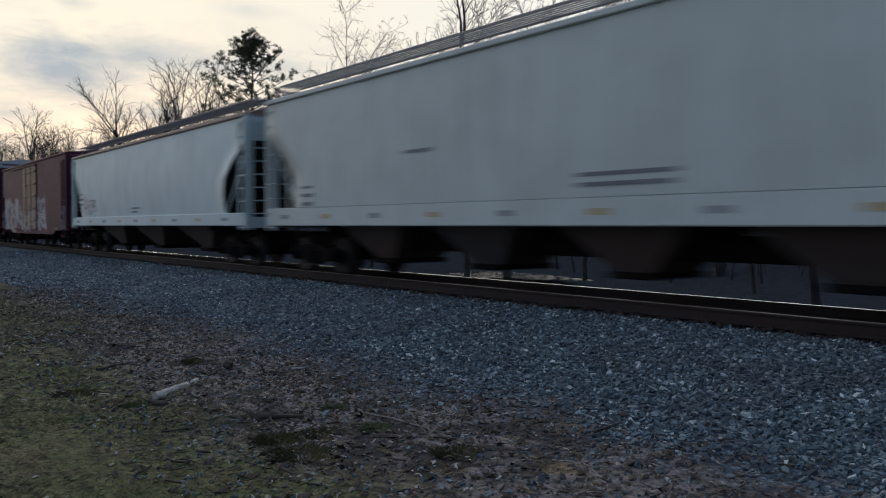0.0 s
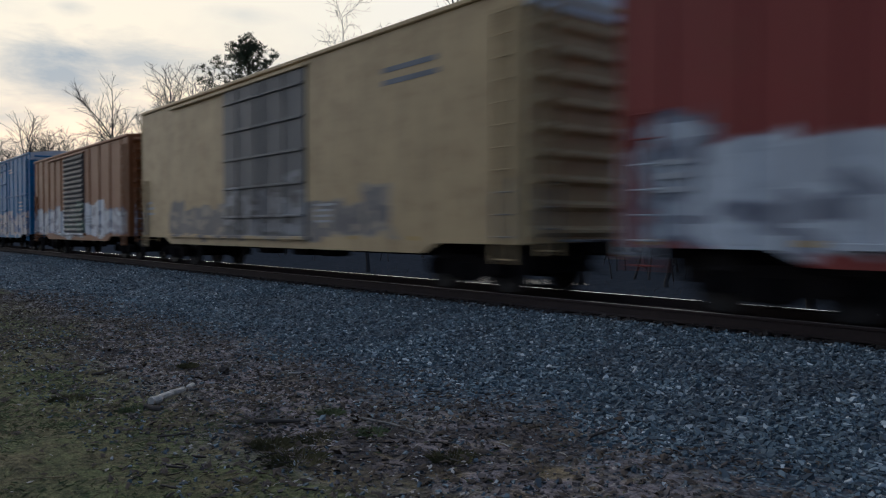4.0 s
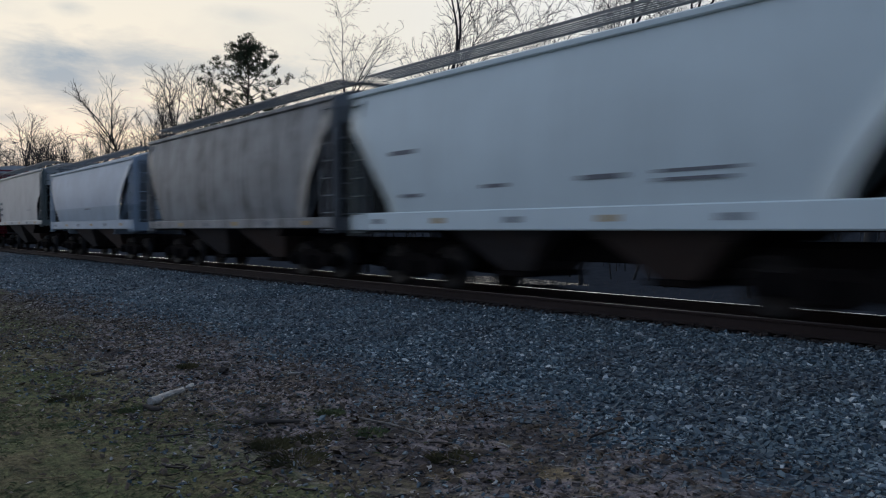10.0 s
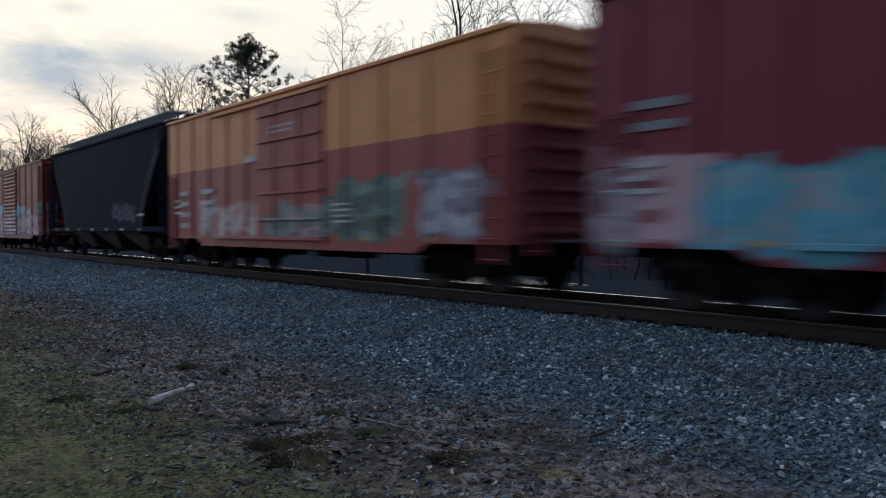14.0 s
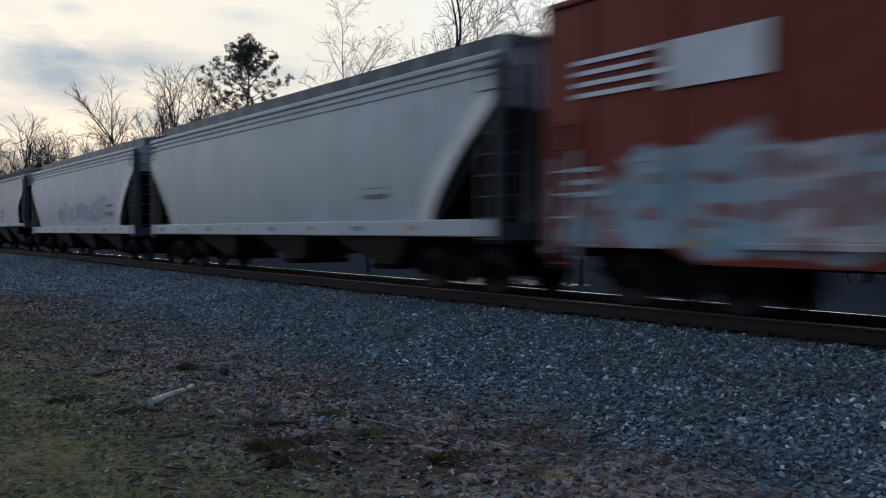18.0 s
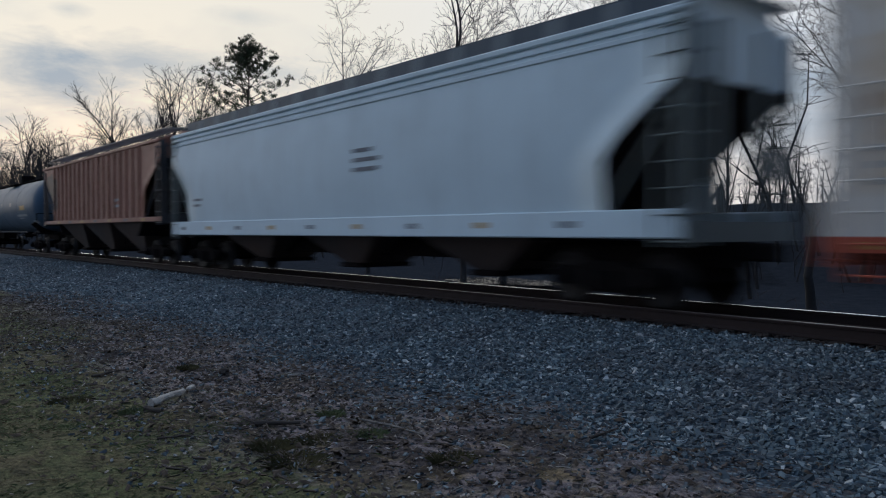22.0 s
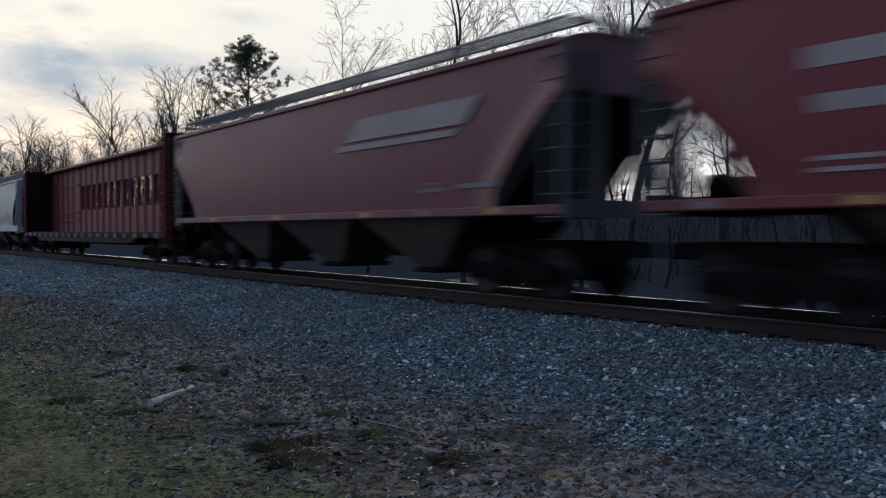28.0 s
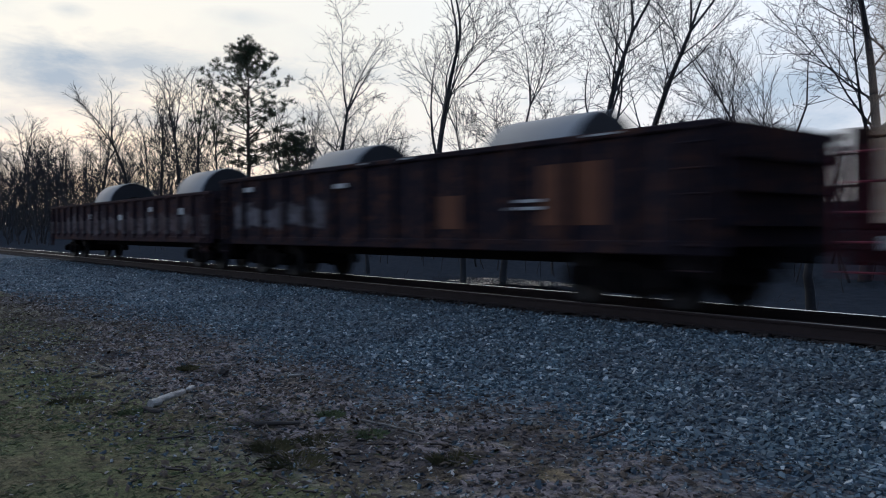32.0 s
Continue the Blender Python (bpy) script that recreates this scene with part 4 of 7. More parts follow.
# ---- tank cars ----
def tank(name, label, f, r, mat, radius=1.48, marks=(), rail_mat=None, top_walk=True):
    car, L = car_root(name, label, "tank car", f, r)
    h, zc = L / 2, 2.62
    prof = [(-h + 0.35, 0.02), (-h + 0.38, radius * 0.45), (-h + 0.52, radius * 0.8), (-h + 0.75, radius * 0.95), (-h + 1.05, radius)]
    prof = prof + [(-h + 1.05 + (L - 2.1) * i / 8, radius) for i in range(1, 8)] + [(-x, rr) for x, rr in reversed(prof)]
    k = 40
    vs = [(x, rr * math.sin(2 * math.pi * i / k), zc + rr * math.cos(2 * math.pi * i / k)) for x, rr in prof for i in range(k)]
    fs = [(a * k + i, a * k + (i + 1) % k, (a + 1) * k + (i + 1) % k, (a + 1) * k + i) for a in range(len(prof) - 1) for i in range(k)]
    part("tank_shell", Shape().add(vs, fs), mat, car, smooth=True)
    for x in (-h + 1.05, -h * 0.45, 0.0, h * 0.45, h - 1.05):
        ring = Shape()
        vs = [(x + d, (radius + b) * math.sin(2 * math.pi * i / k), zc + (radius + b) * math.cos(2 * math.pi * i / k)) for d, b in ((-0.05, 0.002), (-0.03, 0.012), (0.03, 0.012), (0.05, 0.002)) for i in range(k)]
        ring.add(vs, [(a * k + i, a * k + (i + 1) % k, (a + 1) * k + (i + 1) % k, (a + 1) * k + i) for a in range(3) for i in range(k)])
        part("weld_band", ring, mat, car, smooth=True)
    rd, hd = (0.38, 0.42) if top_walk else (0.31, 0.56)
    part("dome_housing", Shape().tube((0, 0, zc + radius - 0.05), (0, 0, zc + radius + hd), rd, rd, 20).tube((0, 0, zc + radius + hd), (0, 0, zc + radius + hd + 0.08), rd + 0.04, rd - 0.02, 20), STEEL_DARK, car)
    for y in (-0.75, 0.75):
        g = Shape().box(-1.3, 1.3, y - 0.25, y + 0.25, zc + radius * 0.93, zc + radius * 0.93 + 0.05, 0.01)
        part("top_platform", g, STEEL_DARK, car)
        rl = Shape()
        for x in (-1.25, 0.0, 1.25):
            rl.tube((x, y * 1.3, zc + radius * 0.9), (x, y * 1.3, zc + radius + 0.85), 0.012, 0.012, 6)
        rl.tube((-1.25, y * 1.3, zc + radius + 0.85), (1.25, y * 1.3, zc + radius + 0.85), 0.02, 0.02, 6)
        part("hand_rail", rl, STEEL_DARK, car)
        # grab rail along the tank's flank
        s = Shape().tube((-h + 1.6, math.copysign(1.55, y), 1.14), (h - 1.6, math.copysign(1.55, y), 1.14), 0.013, 0.013, 6)
        part("grab_rail", s, rail_mat or GALV, car)
    if top_walk:
        part("roof_walk", Shape().box(-h + 1.0, h - 1.0, -0.28, 0.28, zc + radius + 0.06, zc + radius + 0.11, 0.01), STEEL_DARK, car)
    part("bottom_outlet", Shape().tube((0, 0, zc - radius - 0.35), (0, 0, zc - radius + 0.1), 0.2, 0.3, 12).box(-0.45, 0.45, -0.3, 0.3, zc - radius - 0.28, zc - radius - 0.16, 0.02), STEEL_DARK, car)
    for e in (-1, 1):
        part("stub_sill", Shape().box(*sorted((e * (h - 0.05), e * (h - 3.4))), -0.38, 0.38, 0.72, 1.12, 0.03), STEEL_DARK, car)
        part("saddle", Shape().prism([(-1.3, 1.55), (-0.75, 1.02), (0.75, 1.02), (1.3, 1.55), (1.05, 1.75), (-1.05, 1.75)], e * (h - 2.0) - 0.2, e * (h - 2.0) + 0.2), STEEL_DARK, car)
        part("end_platform", Shape().box(*sorted((e * (h - 0.9), e * h)), -1.5, 1.5, 1.02, 1.08, 0.01), STEEL_DARK, car)
        s = Shape()
        for y in (-1.45, 1.45):
            s.tube((e * (h - 0.05), y, 0.5), (e * (h - 0.05), y, 2.1), 0.022, 0.022, 6)
            for z in (0.55, 0.85):
                s.tube((e * (h - 0.05), y, z), (e * (h - 0.45), y, z), 0.016, 0.016, 6)
        s.tube((e * (h - 0.05), -1.45, 2.1), (e * (h - 0.05), 1.45, 2.1), 0.022, 0.022, 6)
        part("end_rail", s, STEEL_DARK, car)
        truck(car, e * (h - 2.0))
        coupler(car, e * (h - 0.05), e)
    for (x, z, w, hh, m2) in marks:
        s = Shape()
        n2 = 5
        for j in range(n2):
            za, zb2 = z + hh * j / n2, z + hh * (j + 1) / n2
            ya, yb = (-math.sqrt(max(0.01, radius ** 2 - (q - zc) ** 2)) - 0.006 for q in (za, zb2))
            s.add([(x, ya, za), (x + w, ya, za), (x + w, yb, zb2), (x, yb, zb2), (x, ya + 0.004, za), (x + w, ya + 0.004, za), (x + w, yb + 0.004, zb2), (x, yb + 0.004, zb2)], [(0, 1, 2, 3), (7, 6, 5, 4), (0, 3, 7, 4), (1, 5, 6, 2)])
        part("placard", s, m2, car)
    return car


# ---- centre-beam flat cars ----
def rounded_window(x0, x1, z0, z1, k=5):
    rr = min(x1 - x0, z1 - z0) * 0.32
    pts = []
    for cx, cz, a0 in ((x1 - rr, z0 + rr, -90), (x1 - rr, z1 - rr, 0), (x0 + rr, z1 - rr, 90), (x0 + rr, z0 + rr, 180)):
        for i in range(k + 1):
            a = radians(a0 + 90 * i / k)
            pts.append((cx + rr * math.cos(a), cz + rr * math.sin(a)))
    return pts


def centerbeam(name, label, f, r, mat, deck=1.16, top=4.45, load=None, windows=None, load_label="", deck_mat=None):
    car, L = car_root(name, label, "flat car", f, r)
    h = L / 2
    deck_mat = deck_mat or mat
    inner = h - 0.5 if load else h - 0.2
    part("deck", Shape().box(-h, h, -1.42, 1.42, deck - 0.12, deck, 0.02), deck_mat, car)
    for sgn in (-1, 1):
        a, b = sorted((sgn * 1.42, sgn * 1.34))
        part("side_sill", Shape().plate([(-h, deck - 0.20), (-h + 3, deck - 0.20), (-h + 3.6, deck - 0.42), (h - 3.6, deck - 0.42), (h - 3, deck - 0.20), (h, deck - 0.20), (h, deck - 0.01), (-h, deck - 0.01)], a, b), deck_mat, car)
        w = Shape().box(-0.11, 0.11, -0.05, 0.05, deck - 0.22, deck - 0.06, 0.02).mesh("winch")
        for i in range(int(L / 1.15)):
            part("winch", w, FAINT if load else GREY_BAR, car, at=(-h + 0.7 + i * 1.15, sgn * 1.45, 0))
        # end bulkheads
        stop = 2.32 if load else top
        part("bulkhead", Shape().box(*sorted((sgn * h, sgn * (h - 0.3))), -1.38, 1.38, deck, stop, 0.03), deck_mat, car)
        s = Shape()
        for y in (-1.0, -0.35, 0.35, 1.0):
            s.box(*sorted((sgn * (h + 0.0), sgn * (h + 0.09))), y - 0.06, y + 0.06, deck, stop - 0.05, 0.02)
        part("bulkhead_rib", s, deck_mat if load else mat, car)
        ladder(car, sgn * (h + 0.12), -1.1, deck - 0.3, stop - 0.2, deck_mat if load else mat, "y")
        ladder(car, sgn * (h - 0.25), -1.42, deck - 0.55, stop - 0.2, mat)
    y = 0.06
    part("top_chord", Shape().box(-inner, inner, -0.42, 0.42, top - 0.14, top, 0.03), deck_mat if load else mat, car)
    if windows:
        x0, x1, count, z0, z1 = windows
        pitch = (x1 - x0) / count
        # beam wall, built in bays round each opening
        for a, b in ((-h + 0.25, x0), (x1, h - 0.25)):
            s = Shape().plate([(a, deck), (b, deck), (b, top - 0.1), (a, top - 0.1)], -y, y)
            wall = part("beam_wall", s, mat, car)
        pane = Shape()
        win = rounded_window(0.09, pitch - 0.09, z0, z1)
        outer = []
        for px, pz in win:
            u, v = (px - pitch / 2) / (pitch / 2), (pz - (z0 + z1) / 2) / ((z1 - z0) / 2)
            m2 = max(abs(u), abs(v))
            u, v = u / m2, v / m2
            outer.append((pitch / 2 + u * pitch / 2, (top - 0.1) if v > 0.999 else (deck if v < -0.999 else deck + (top - 0.1 - deck) * (v + 1) / 2)))
        n2 = len(win)
        for yy, flip in ((-y, False), (y, True)):
            vs = [(px, yy, pz) for px, pz in win] + [(px, yy, pz) for px, pz in outer]
            fs = [(i, n2 + i, n2 + (i + 1) % n2, (i + 1) % n2) for i in range(n2)]
            pane.add(vs, [tuple(reversed(q)) for q in fs] if flip else fs)
        pane.add([(px, yy, pz) for yy in (-y, y) for px, pz in win], [(i, (i + 1) % n2, n2 + (i + 1) % n2, n2 + i) for i in range(n2)])
        me = pane.mesh("window_bay", weld=True)
        for i in range(count):
            part("window_bay", me, mat, wall, at=(x0 + pitch * i, 0, 0))
        post = Shape().box(-0.05, 0.05, -0.11, 0.11, deck, top - 0.1, 0.02).mesh("beam_post")
        for i in range(count + 1):
            part("beam_post", post, mat, car, at=(x0 + pitch * i, 0, 0))
        for a, b in ((-h + 0.3, x0 - 0.2), (x1 + 0.2, h - 0.3)):
            for i in range(int((b - a) / 1.05)):
                part("beam_post", post, mat, car, at=(a + 0.4 + 1.05 * i, 0, 0))
            for z in (1.75, 2.15, 3.5):
                part("beam_rail", Shape().box(a, b, -0.135, 0.135, z - 0.04, z + 0.04, 0.015), mat, car)
    else:
        part("beam_wall", Shape().box(-inner, inner, -0.10, 0.10, deck, top - 0.1), mat, car)
    underframe(car, L, 2.2, deck - 0.1)
    if load:
        rows_, cols, mats, layers_top = load
        zt = (layers_top - deck - 0.08) / rows_
        seg = (L - 0.9) / cols
        for sgn in (-1, 1):
            for c in range(cols):
                for k in range(rows_):
                    if k == rows_ - 1 and c == 1:
                        continue
                    xa = -h + 0.45 + c * seg + 0.03
                    z = deck + 0.08 + k * zt
                    bundle = part("lumber_pack", Shape().box(xa, xa + seg - 0.06, *sorted((sgn * 0.16, sgn * 1.385)), z, z + zt - 0.03, 0.01), mats[0], car, load_label)
                    # boards that show on the flank towards the camera side
                    for b in range(6 if sgn < 0 else 0):
                        zz = z + (zt - 0.03) * b / 6
                        yy = sgn * (1.39 + 0.0004 * ((b * 7 + k * 3 + c) % 4))
                        bd = Shape().box(xa + 0.01, xa + seg - 0.07 - 0.02 * ((b * 5 + k) % 3), *sorted((sgn * 1.37, yy)), zz + 0.002, zz + (zt - 0.03) / 6 - 0.001, 0.004)
                        part("board", bd, mats[(k + c + b * 2) % len(mats)], bundle)
                    for xx in (0.25, 0.75):
                        part("sticker", Shape().box(xa + seg * xx - 0.05, xa + seg * xx + 0.05, *sorted((sgn * 0.2, sgn * 1.36)), z - 0.029, z - 0.001, 0.004), mats[0], bundle)
    return car


# ---- gondolas with coil covers ----
def gondola(name, label, f, r, mat, top=2.6, panels=()):
    car, L = car_root(name, label, "gondola car", f, r)
    h, W, zb = L / 2, 1.48, 0.95
    for sgn in (-1, 1):
        y = sgn * W
        a, b = sorted((y, y - sgn * 0.05))
        part("side_wall", Shape().box(-h, h, a, b, zb, top, 0.01), mat, car)
        a, b = sorted((y - sgn * 0.08, y + sgn * 0.07))
        part("top_rail", Shape().box(-h, h, a, b, top - 0.10, top, 0.02), mat, car)
        a, b = sorted((y - sgn * 0.02, y + sgn * 0.05))
        part("side_sill", Shape().box(-h, h, a, b, zb - 0.12, zb + 0.08, 0.02), mat, car)
        post = Shape().box(-0.07, 0.07, *sorted((0.0, sgn * 0.10)), zb, top - 0.08, 0.02)
        pm = post.mesh("side_post")
        k = int(L / 1.05)
        for i in range(k):
            part("side_post", pm, mat, car, at=(-h + 0.35 + i * (L - 0.7) / (k - 1), y, 0))
        a, b = sorted((sgn * h, sgn * (h - 0.06)))
        part("end_wall", Shape().box(a, b, -W + 0.05, W - 0.05, zb, top, 0.01), mat, car)
        s = Shape()
        for z in (1.3, 1.75, 2.2):
            s.box(*sorted((sgn * h, sgn * (h + 0.09))), -W + 0.1, W - 0.1, z - 0.08, z + 0.08, 0.03)
        part("end_rib", s, mat, car)
        ladder(car, sgn * (h - 0.4), -W - 0.08, zb - 0.4, top - 0.2, mat)
    part("floor", Shape().box(-h + 0.05, h - 0.05, -W + 0.05, W - 0.05, zb, zb + 0.08), STEEL_DARK, car)
    underframe(car, L, 2.0, zb)
    for (x, z, w, hh, m2) in panels:
        part("side_patch", Shape().box(x, x + w, -W - 0.008, -W - 0.002, z, z + hh, 0.002), m2, car)
    return car


# ---- the cars of the train, front to rear ----

# coats
pale_grey = paint("pale_grey_paint", (0.480, 0.530, 0.514), amount=0.25, seed=1)
pale_blue = paint("pale_blue_white_paint", (0.491, 0.580, 0.591), amount=0.18, tags=[(-7.5, -5.4, 1.6, 2.5, (0.40, 0.45, 0.52), (0.12, 0.14, 0.18), (0.5, 0.5, 0.5))], seed=2)
brown_roof = paint("brown_stained_roof", (0.26, 0.18, 0.15), seed=3)

hopper("covered_hopper", "long pale grey three-bay covered hopper", 0.12, 18.82, 4.25, pale_grey, 4, 0.05, (1.14, 1.58), signs=[(1.3, 1.95, 2.2, 0.3, 2, GREY_BAR), (-3.2, 2.62, 0.9, 0.16, 1, GREY_BAR), (-7.4, 2.1, 0.6, 0.6, 3, GREY_BAR)])
hopper("covered_hopper", "long pale blue-white three-bay covered hopper, brown-stained roof edge", 19.98, 38.50, 4.15, pale_blue, 3, 0.10, (1.14, 1.5), roof_mat=brown_roof, signs=[(-0.7, 1.95, 1.0, 0.42, 3, GREY_BAR), (-7.9, 2.55, 0.7, 0.7, 3, GREY_BAR)])
coat = paint("maroon_boxcar_paint", (0.085, 0.031, 0.048), spec=0.07, amount=0.13, dirt=(0.06, 0.045, 0.05), rust=0.07, tags=[(-7.4, 3.6, 0.8, 2.75, (0.36, 0.36, 0.39), (0.10, 0.055, 0.068), (0.25, 0.22, 0.25))], seed=4)
rusty = paint("brown_rusty_door_paint", (0.105, 0.045, 0.032), amount=0.4, dirt=(0.05, 0.035, 0.03), rust=0.5, tags=[(-1.5, 1.3, 0.9, 2.4, (0.24, 0.20, 0.19), (0.08, 0.05, 0.045), (0.16, 0.13, 0.13))], seed=5)
boxcar("boxcar", "maroon fifty-foot boxcar with faded grey graffiti and rusty door", 39.43, 55.25, 4.5, coat, None, rusty, (-1.55, 1.55), posts=0)
coat = paint("brown_boxcar_paint", (0.067, 0.028, 0.046), rough=0.38, spec=0.4, amount=0.15, dirt=(0.06, 0.04, 0.045), rust=0.11, tags=[(-4.0, 1.6, 1.0, 2.1, (0.16, 0.10, 0.11), (0.10, 0.04, 0.045), (0.13, 0.09, 0.10))], split=(1.9, (0.13, 0.032, 0.036)), seed=6)
boxcar("boxcar", "tall brown boxcar with rub rails and orange placards", 56.65, 72.49, 5.14, coat, None, None, (-1.6, 2.0), posts=14, lines=(1.95, 3.0, 4.1), sign=[(-6.6, 2.95, 0.75, 0.36, 2, WHITE_BAR), (-5.7, 3.0, 0.9, 0.36, 2, WHITE_BAR), (-6.6, 2.38, 0.6, 0.5, 1, WHITE_BAR), (-5.7, 2.42, 0.7, 0.40, 2, WHITE_BAR), (-4.75, 2.46, 0.8, 0.5, 1, WHITE_BAR), (-3.7, 2.5, 0.8, 0.40, 2, WHITE_BAR), (-6.75, 1.66, 0.55, 1.0, 1, ORANGE_BAR), (-4.7, 1.68, 0.7, 0.95, 1, ORANGE_BAR), (-5.85, 1.75, 0.9, 0.30, 2, WHITE_BAR), (-3.9, 1.16, 1.0, 0.22, 2, WHITE_BAR)])
coat = paint("red_boxcar_paint", (0.205, 0.041, 0.034), amount=0.15, rust=0.14, tags=[(-9.2, 9.3, 0.75, 2.85, (0.47, 0.52, 0.56), (0.13, 0.15, 0.19), (0.36, 0.40, 0.44))], seed=7)
boxcar("boxcar", "tall red sixty-foot boxcar covered low down in silver graffiti", 73.89, 92.77, 5.2, coat, None, None, (-2.0, 2.6), "plug", posts=16, sign=[(2.9, 4.6, 1.4, 0.4, 3, WHITE_BAR), (-1.5, 4.4, 1.0, 0.35, 3, WHITE_BAR)])
coat = paint("tan_boxcar_paint", (0.44, 0.32, 0.17), amount=0.3, rust=0.3, tags=[(-6.8, 5.8, 0.9, 2.15, (0.16, 0.15, 0.15), (0.30, 0.26, 0.2), (0.10, 0.10, 0.11))], seed=8)
grey_door = paint("slate_door_paint", (0.10, 0.105, 0.11), amount=0.4, tags=[(-2.4, 2.2, 0.9, 2.6, (0.25, 0.26, 0.27), (0.06, 0.06, 0.06), (0.14, 0.14, 0.15))], seed=9)
boxcar("boxcar", "tan sixty-foot boxcar with slate grey double doors", 94.72, 113.68, 5.15, coat, None, grey_door, (-2.3, 2.15), "plug", posts=0, sign=[(5.4, 4.4, 2.0, 0.5, 2, GREY_BAR)])
coat = paint("orange_brown_boxcar_paint", (0.225, 0.088, 0.036), amount=0.21, rust=0.22, tags=[(-7.2, 6.9, 0.8, 2.55, (0.55, 0.58, 0.62), (0.20, 0.20, 0.24), (0.42, 0.46, 0.5))], seed=10)
black_door = paint("black_corrugated_door_paint", (0.035, 0.037, 0.045), amount=0.3, tags=[(-1.4, 1.7, 0.9, 2.7, (0.12, 0.14, 0.15), (0.03, 0.03, 0.04), (0.08, 0.16, 0.11))], seed=11)
boxcar("boxcar", "orange-brown boxcar with black corrugated door and white graffiti", 115.15, 130.53, 4.6, coat, None, black_door, (-1.5, 1.6), "louver", posts=12)
coat = paint("blue_boxcar_paint", (0.014, 0.148, 0.305), amount=0.25, rust=0.2, tags=[(-6.6, 6.6, 0.8, 2.3, (0.40, 0.39, 0.40), (0.06, 0.12, 0.25), (0.46, 0.38, 0.34))], seed=12)
boxcar("boxcar", "tall bright blue boxcar with pale graffiti and orange placard", 131.74, 147.20, 5.2, coat, None, None, (-1.55, 1.4), posts=14, lines=(3.05,), sign=[(2.3, 4.6, 1.1, 0.3, 2, WHITE_BAR), (6.8, 1.9, 0.6, 0.3, 1, ORANGE_BAR), (5.0, 2.7, 1.0, 0.6, 3, WHITE_BAR), (-0.8, 4.5, 1.1, 0.25, 2, WHITE_BAR)])
coat = paint("rust_orange_boxcar_paint", (0.209, 0.084, 0.041), amount=0.4, rust=0.6, tags=[(-6.2, -1.3, 0.85, 2.25, (0.44, 0.52, 0.62), (0.2, 0.2, 0.25), (0.36, 0.42, 0.5)), (1.8, 6.6, 0.9, 2.4, (0.42, 0.44, 0.48), (0.2, 0.14, 0.12), (0.3, 0.2, 0.17))], seed=13)
dark_door = paint("dark_corrugated_door_paint", (0.055, 0.055, 0.065), amount=0.3, tags=[(-1.5, 1.5, 0.8, 2.2, (0.40, 0.38, 0.38), (0.10, 0.08, 0.08), (0.3, 0.22, 0.2))], seed=14)
boxcar("boxcar", "rust-orange boxcar with dark corrugated door and pale graffiti", 148.63, 164.42, 4.5, coat, None, dark_door, (-1.45, 1.55), "louver", posts=12, sign=[(-4.6, 3.85, 1.4, 0.5, 1, GREY_BAR), (-2.6, 3.4, 0.8, 0.2, 1, WHITE_BAR)])
weathered = paint("weathered_grey_hopper_paint", (0.33, 0.36, 0.39), dirt=(0.12, 0.115, 0.12), amount=0.55, rust=0.12, tags=[(-3.5, 2.5, 1.7, 2.6, (0.26, 0.34, 0.46), (0.36, 0.34, 0.33), (0.3, 0.36, 0.44))], seed=15)
hopper("covered_hopper", "short weathered grey-brown two-bay covered hopper", 165.59, 176.69, 4.1, weathered, 2, 0.13, (1.14, 1.46), cut=(1.5, 1.6, 3.5))
dark_end = paint("dark_grey_end_paint", (0.075, 0.078, 0.085), amount=0.4, seed=55)
white = paint("white_hopper_paint", (0.582, 0.670, 0.690), amount=0.16, seed=16)
white2 = paint("clean_white_hopper_paint", (0.619, 0.710, 0.739), amount=0.12, seed=17)
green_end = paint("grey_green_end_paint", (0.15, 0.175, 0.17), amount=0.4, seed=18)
GB = GREY_BAR
LOGO = plain("dusty_logo_paint", (0.27, 0.235, 0.24), 0.6, 0.0, 5.0, 0.4, 0.05)
FAINT = plain("faint_grey_lettering", (0.36, 0.37, 0.38), 0.6, 0.0, 9.0, 0.2, 0.05)
hopper("covered_hopper", "short white two-bay covered hopper with square end cut-outs", 177.87, 189.09, 4.2, white, 2, 0.04, (1.17, 1.5), cut=(1.35, 3.0, 3.3), skirt=True, end_mat=green_end, hatch="round", signs=[(3.5, 3.93, 1.35, 1.15, 1, FAINT), (1.7, 1.98, 0.6, 0.32, 2, GB), (-4.0, 2.3, 0.5, 0.5, 3, GB), (-2.6, 2.1, 0.6, 0.1, 1, GB)])
pink_white = paint("white_hopper_paint_red_graffiti", (0.601, 0.680, 0.690), amount=0.15, tags=[(-2.3, 4.5, 1.7, 2.75, (0.46, 0.38, 0.36), (0.60, 0.55, 0.53), (0.42, 0.22, 0.18))], seed=19)
hopper("covered_hopper", "short white two-bay covered hopper with faded red graffiti", 190.47, 201.87, 4.2, pink_white, 2, 0.05, (1.17, 1.5), cut=(1.5, 2.3, 3.4), end_mat=green_end, hatch="round", signs=[(-4.6, 2.75, 0.9, 0.8, 2, GB)])
hopper("covered_hopper", "short white two-bay covered hopper with grey-green ends", 203.23, 214.94, 3.9, white2, 2, 0.12, (1.14, 1.46), cut=(1.6, 2.35, 3.45), end_mat=green_end, signs=[(-4.4, 2.6, 0.8, 0.2, 1, GB), (0.9, 2.2, 0.6, 0.4, 2, GB), (-2.6, 2.3, 0.7, 0.35, 2, GB)])
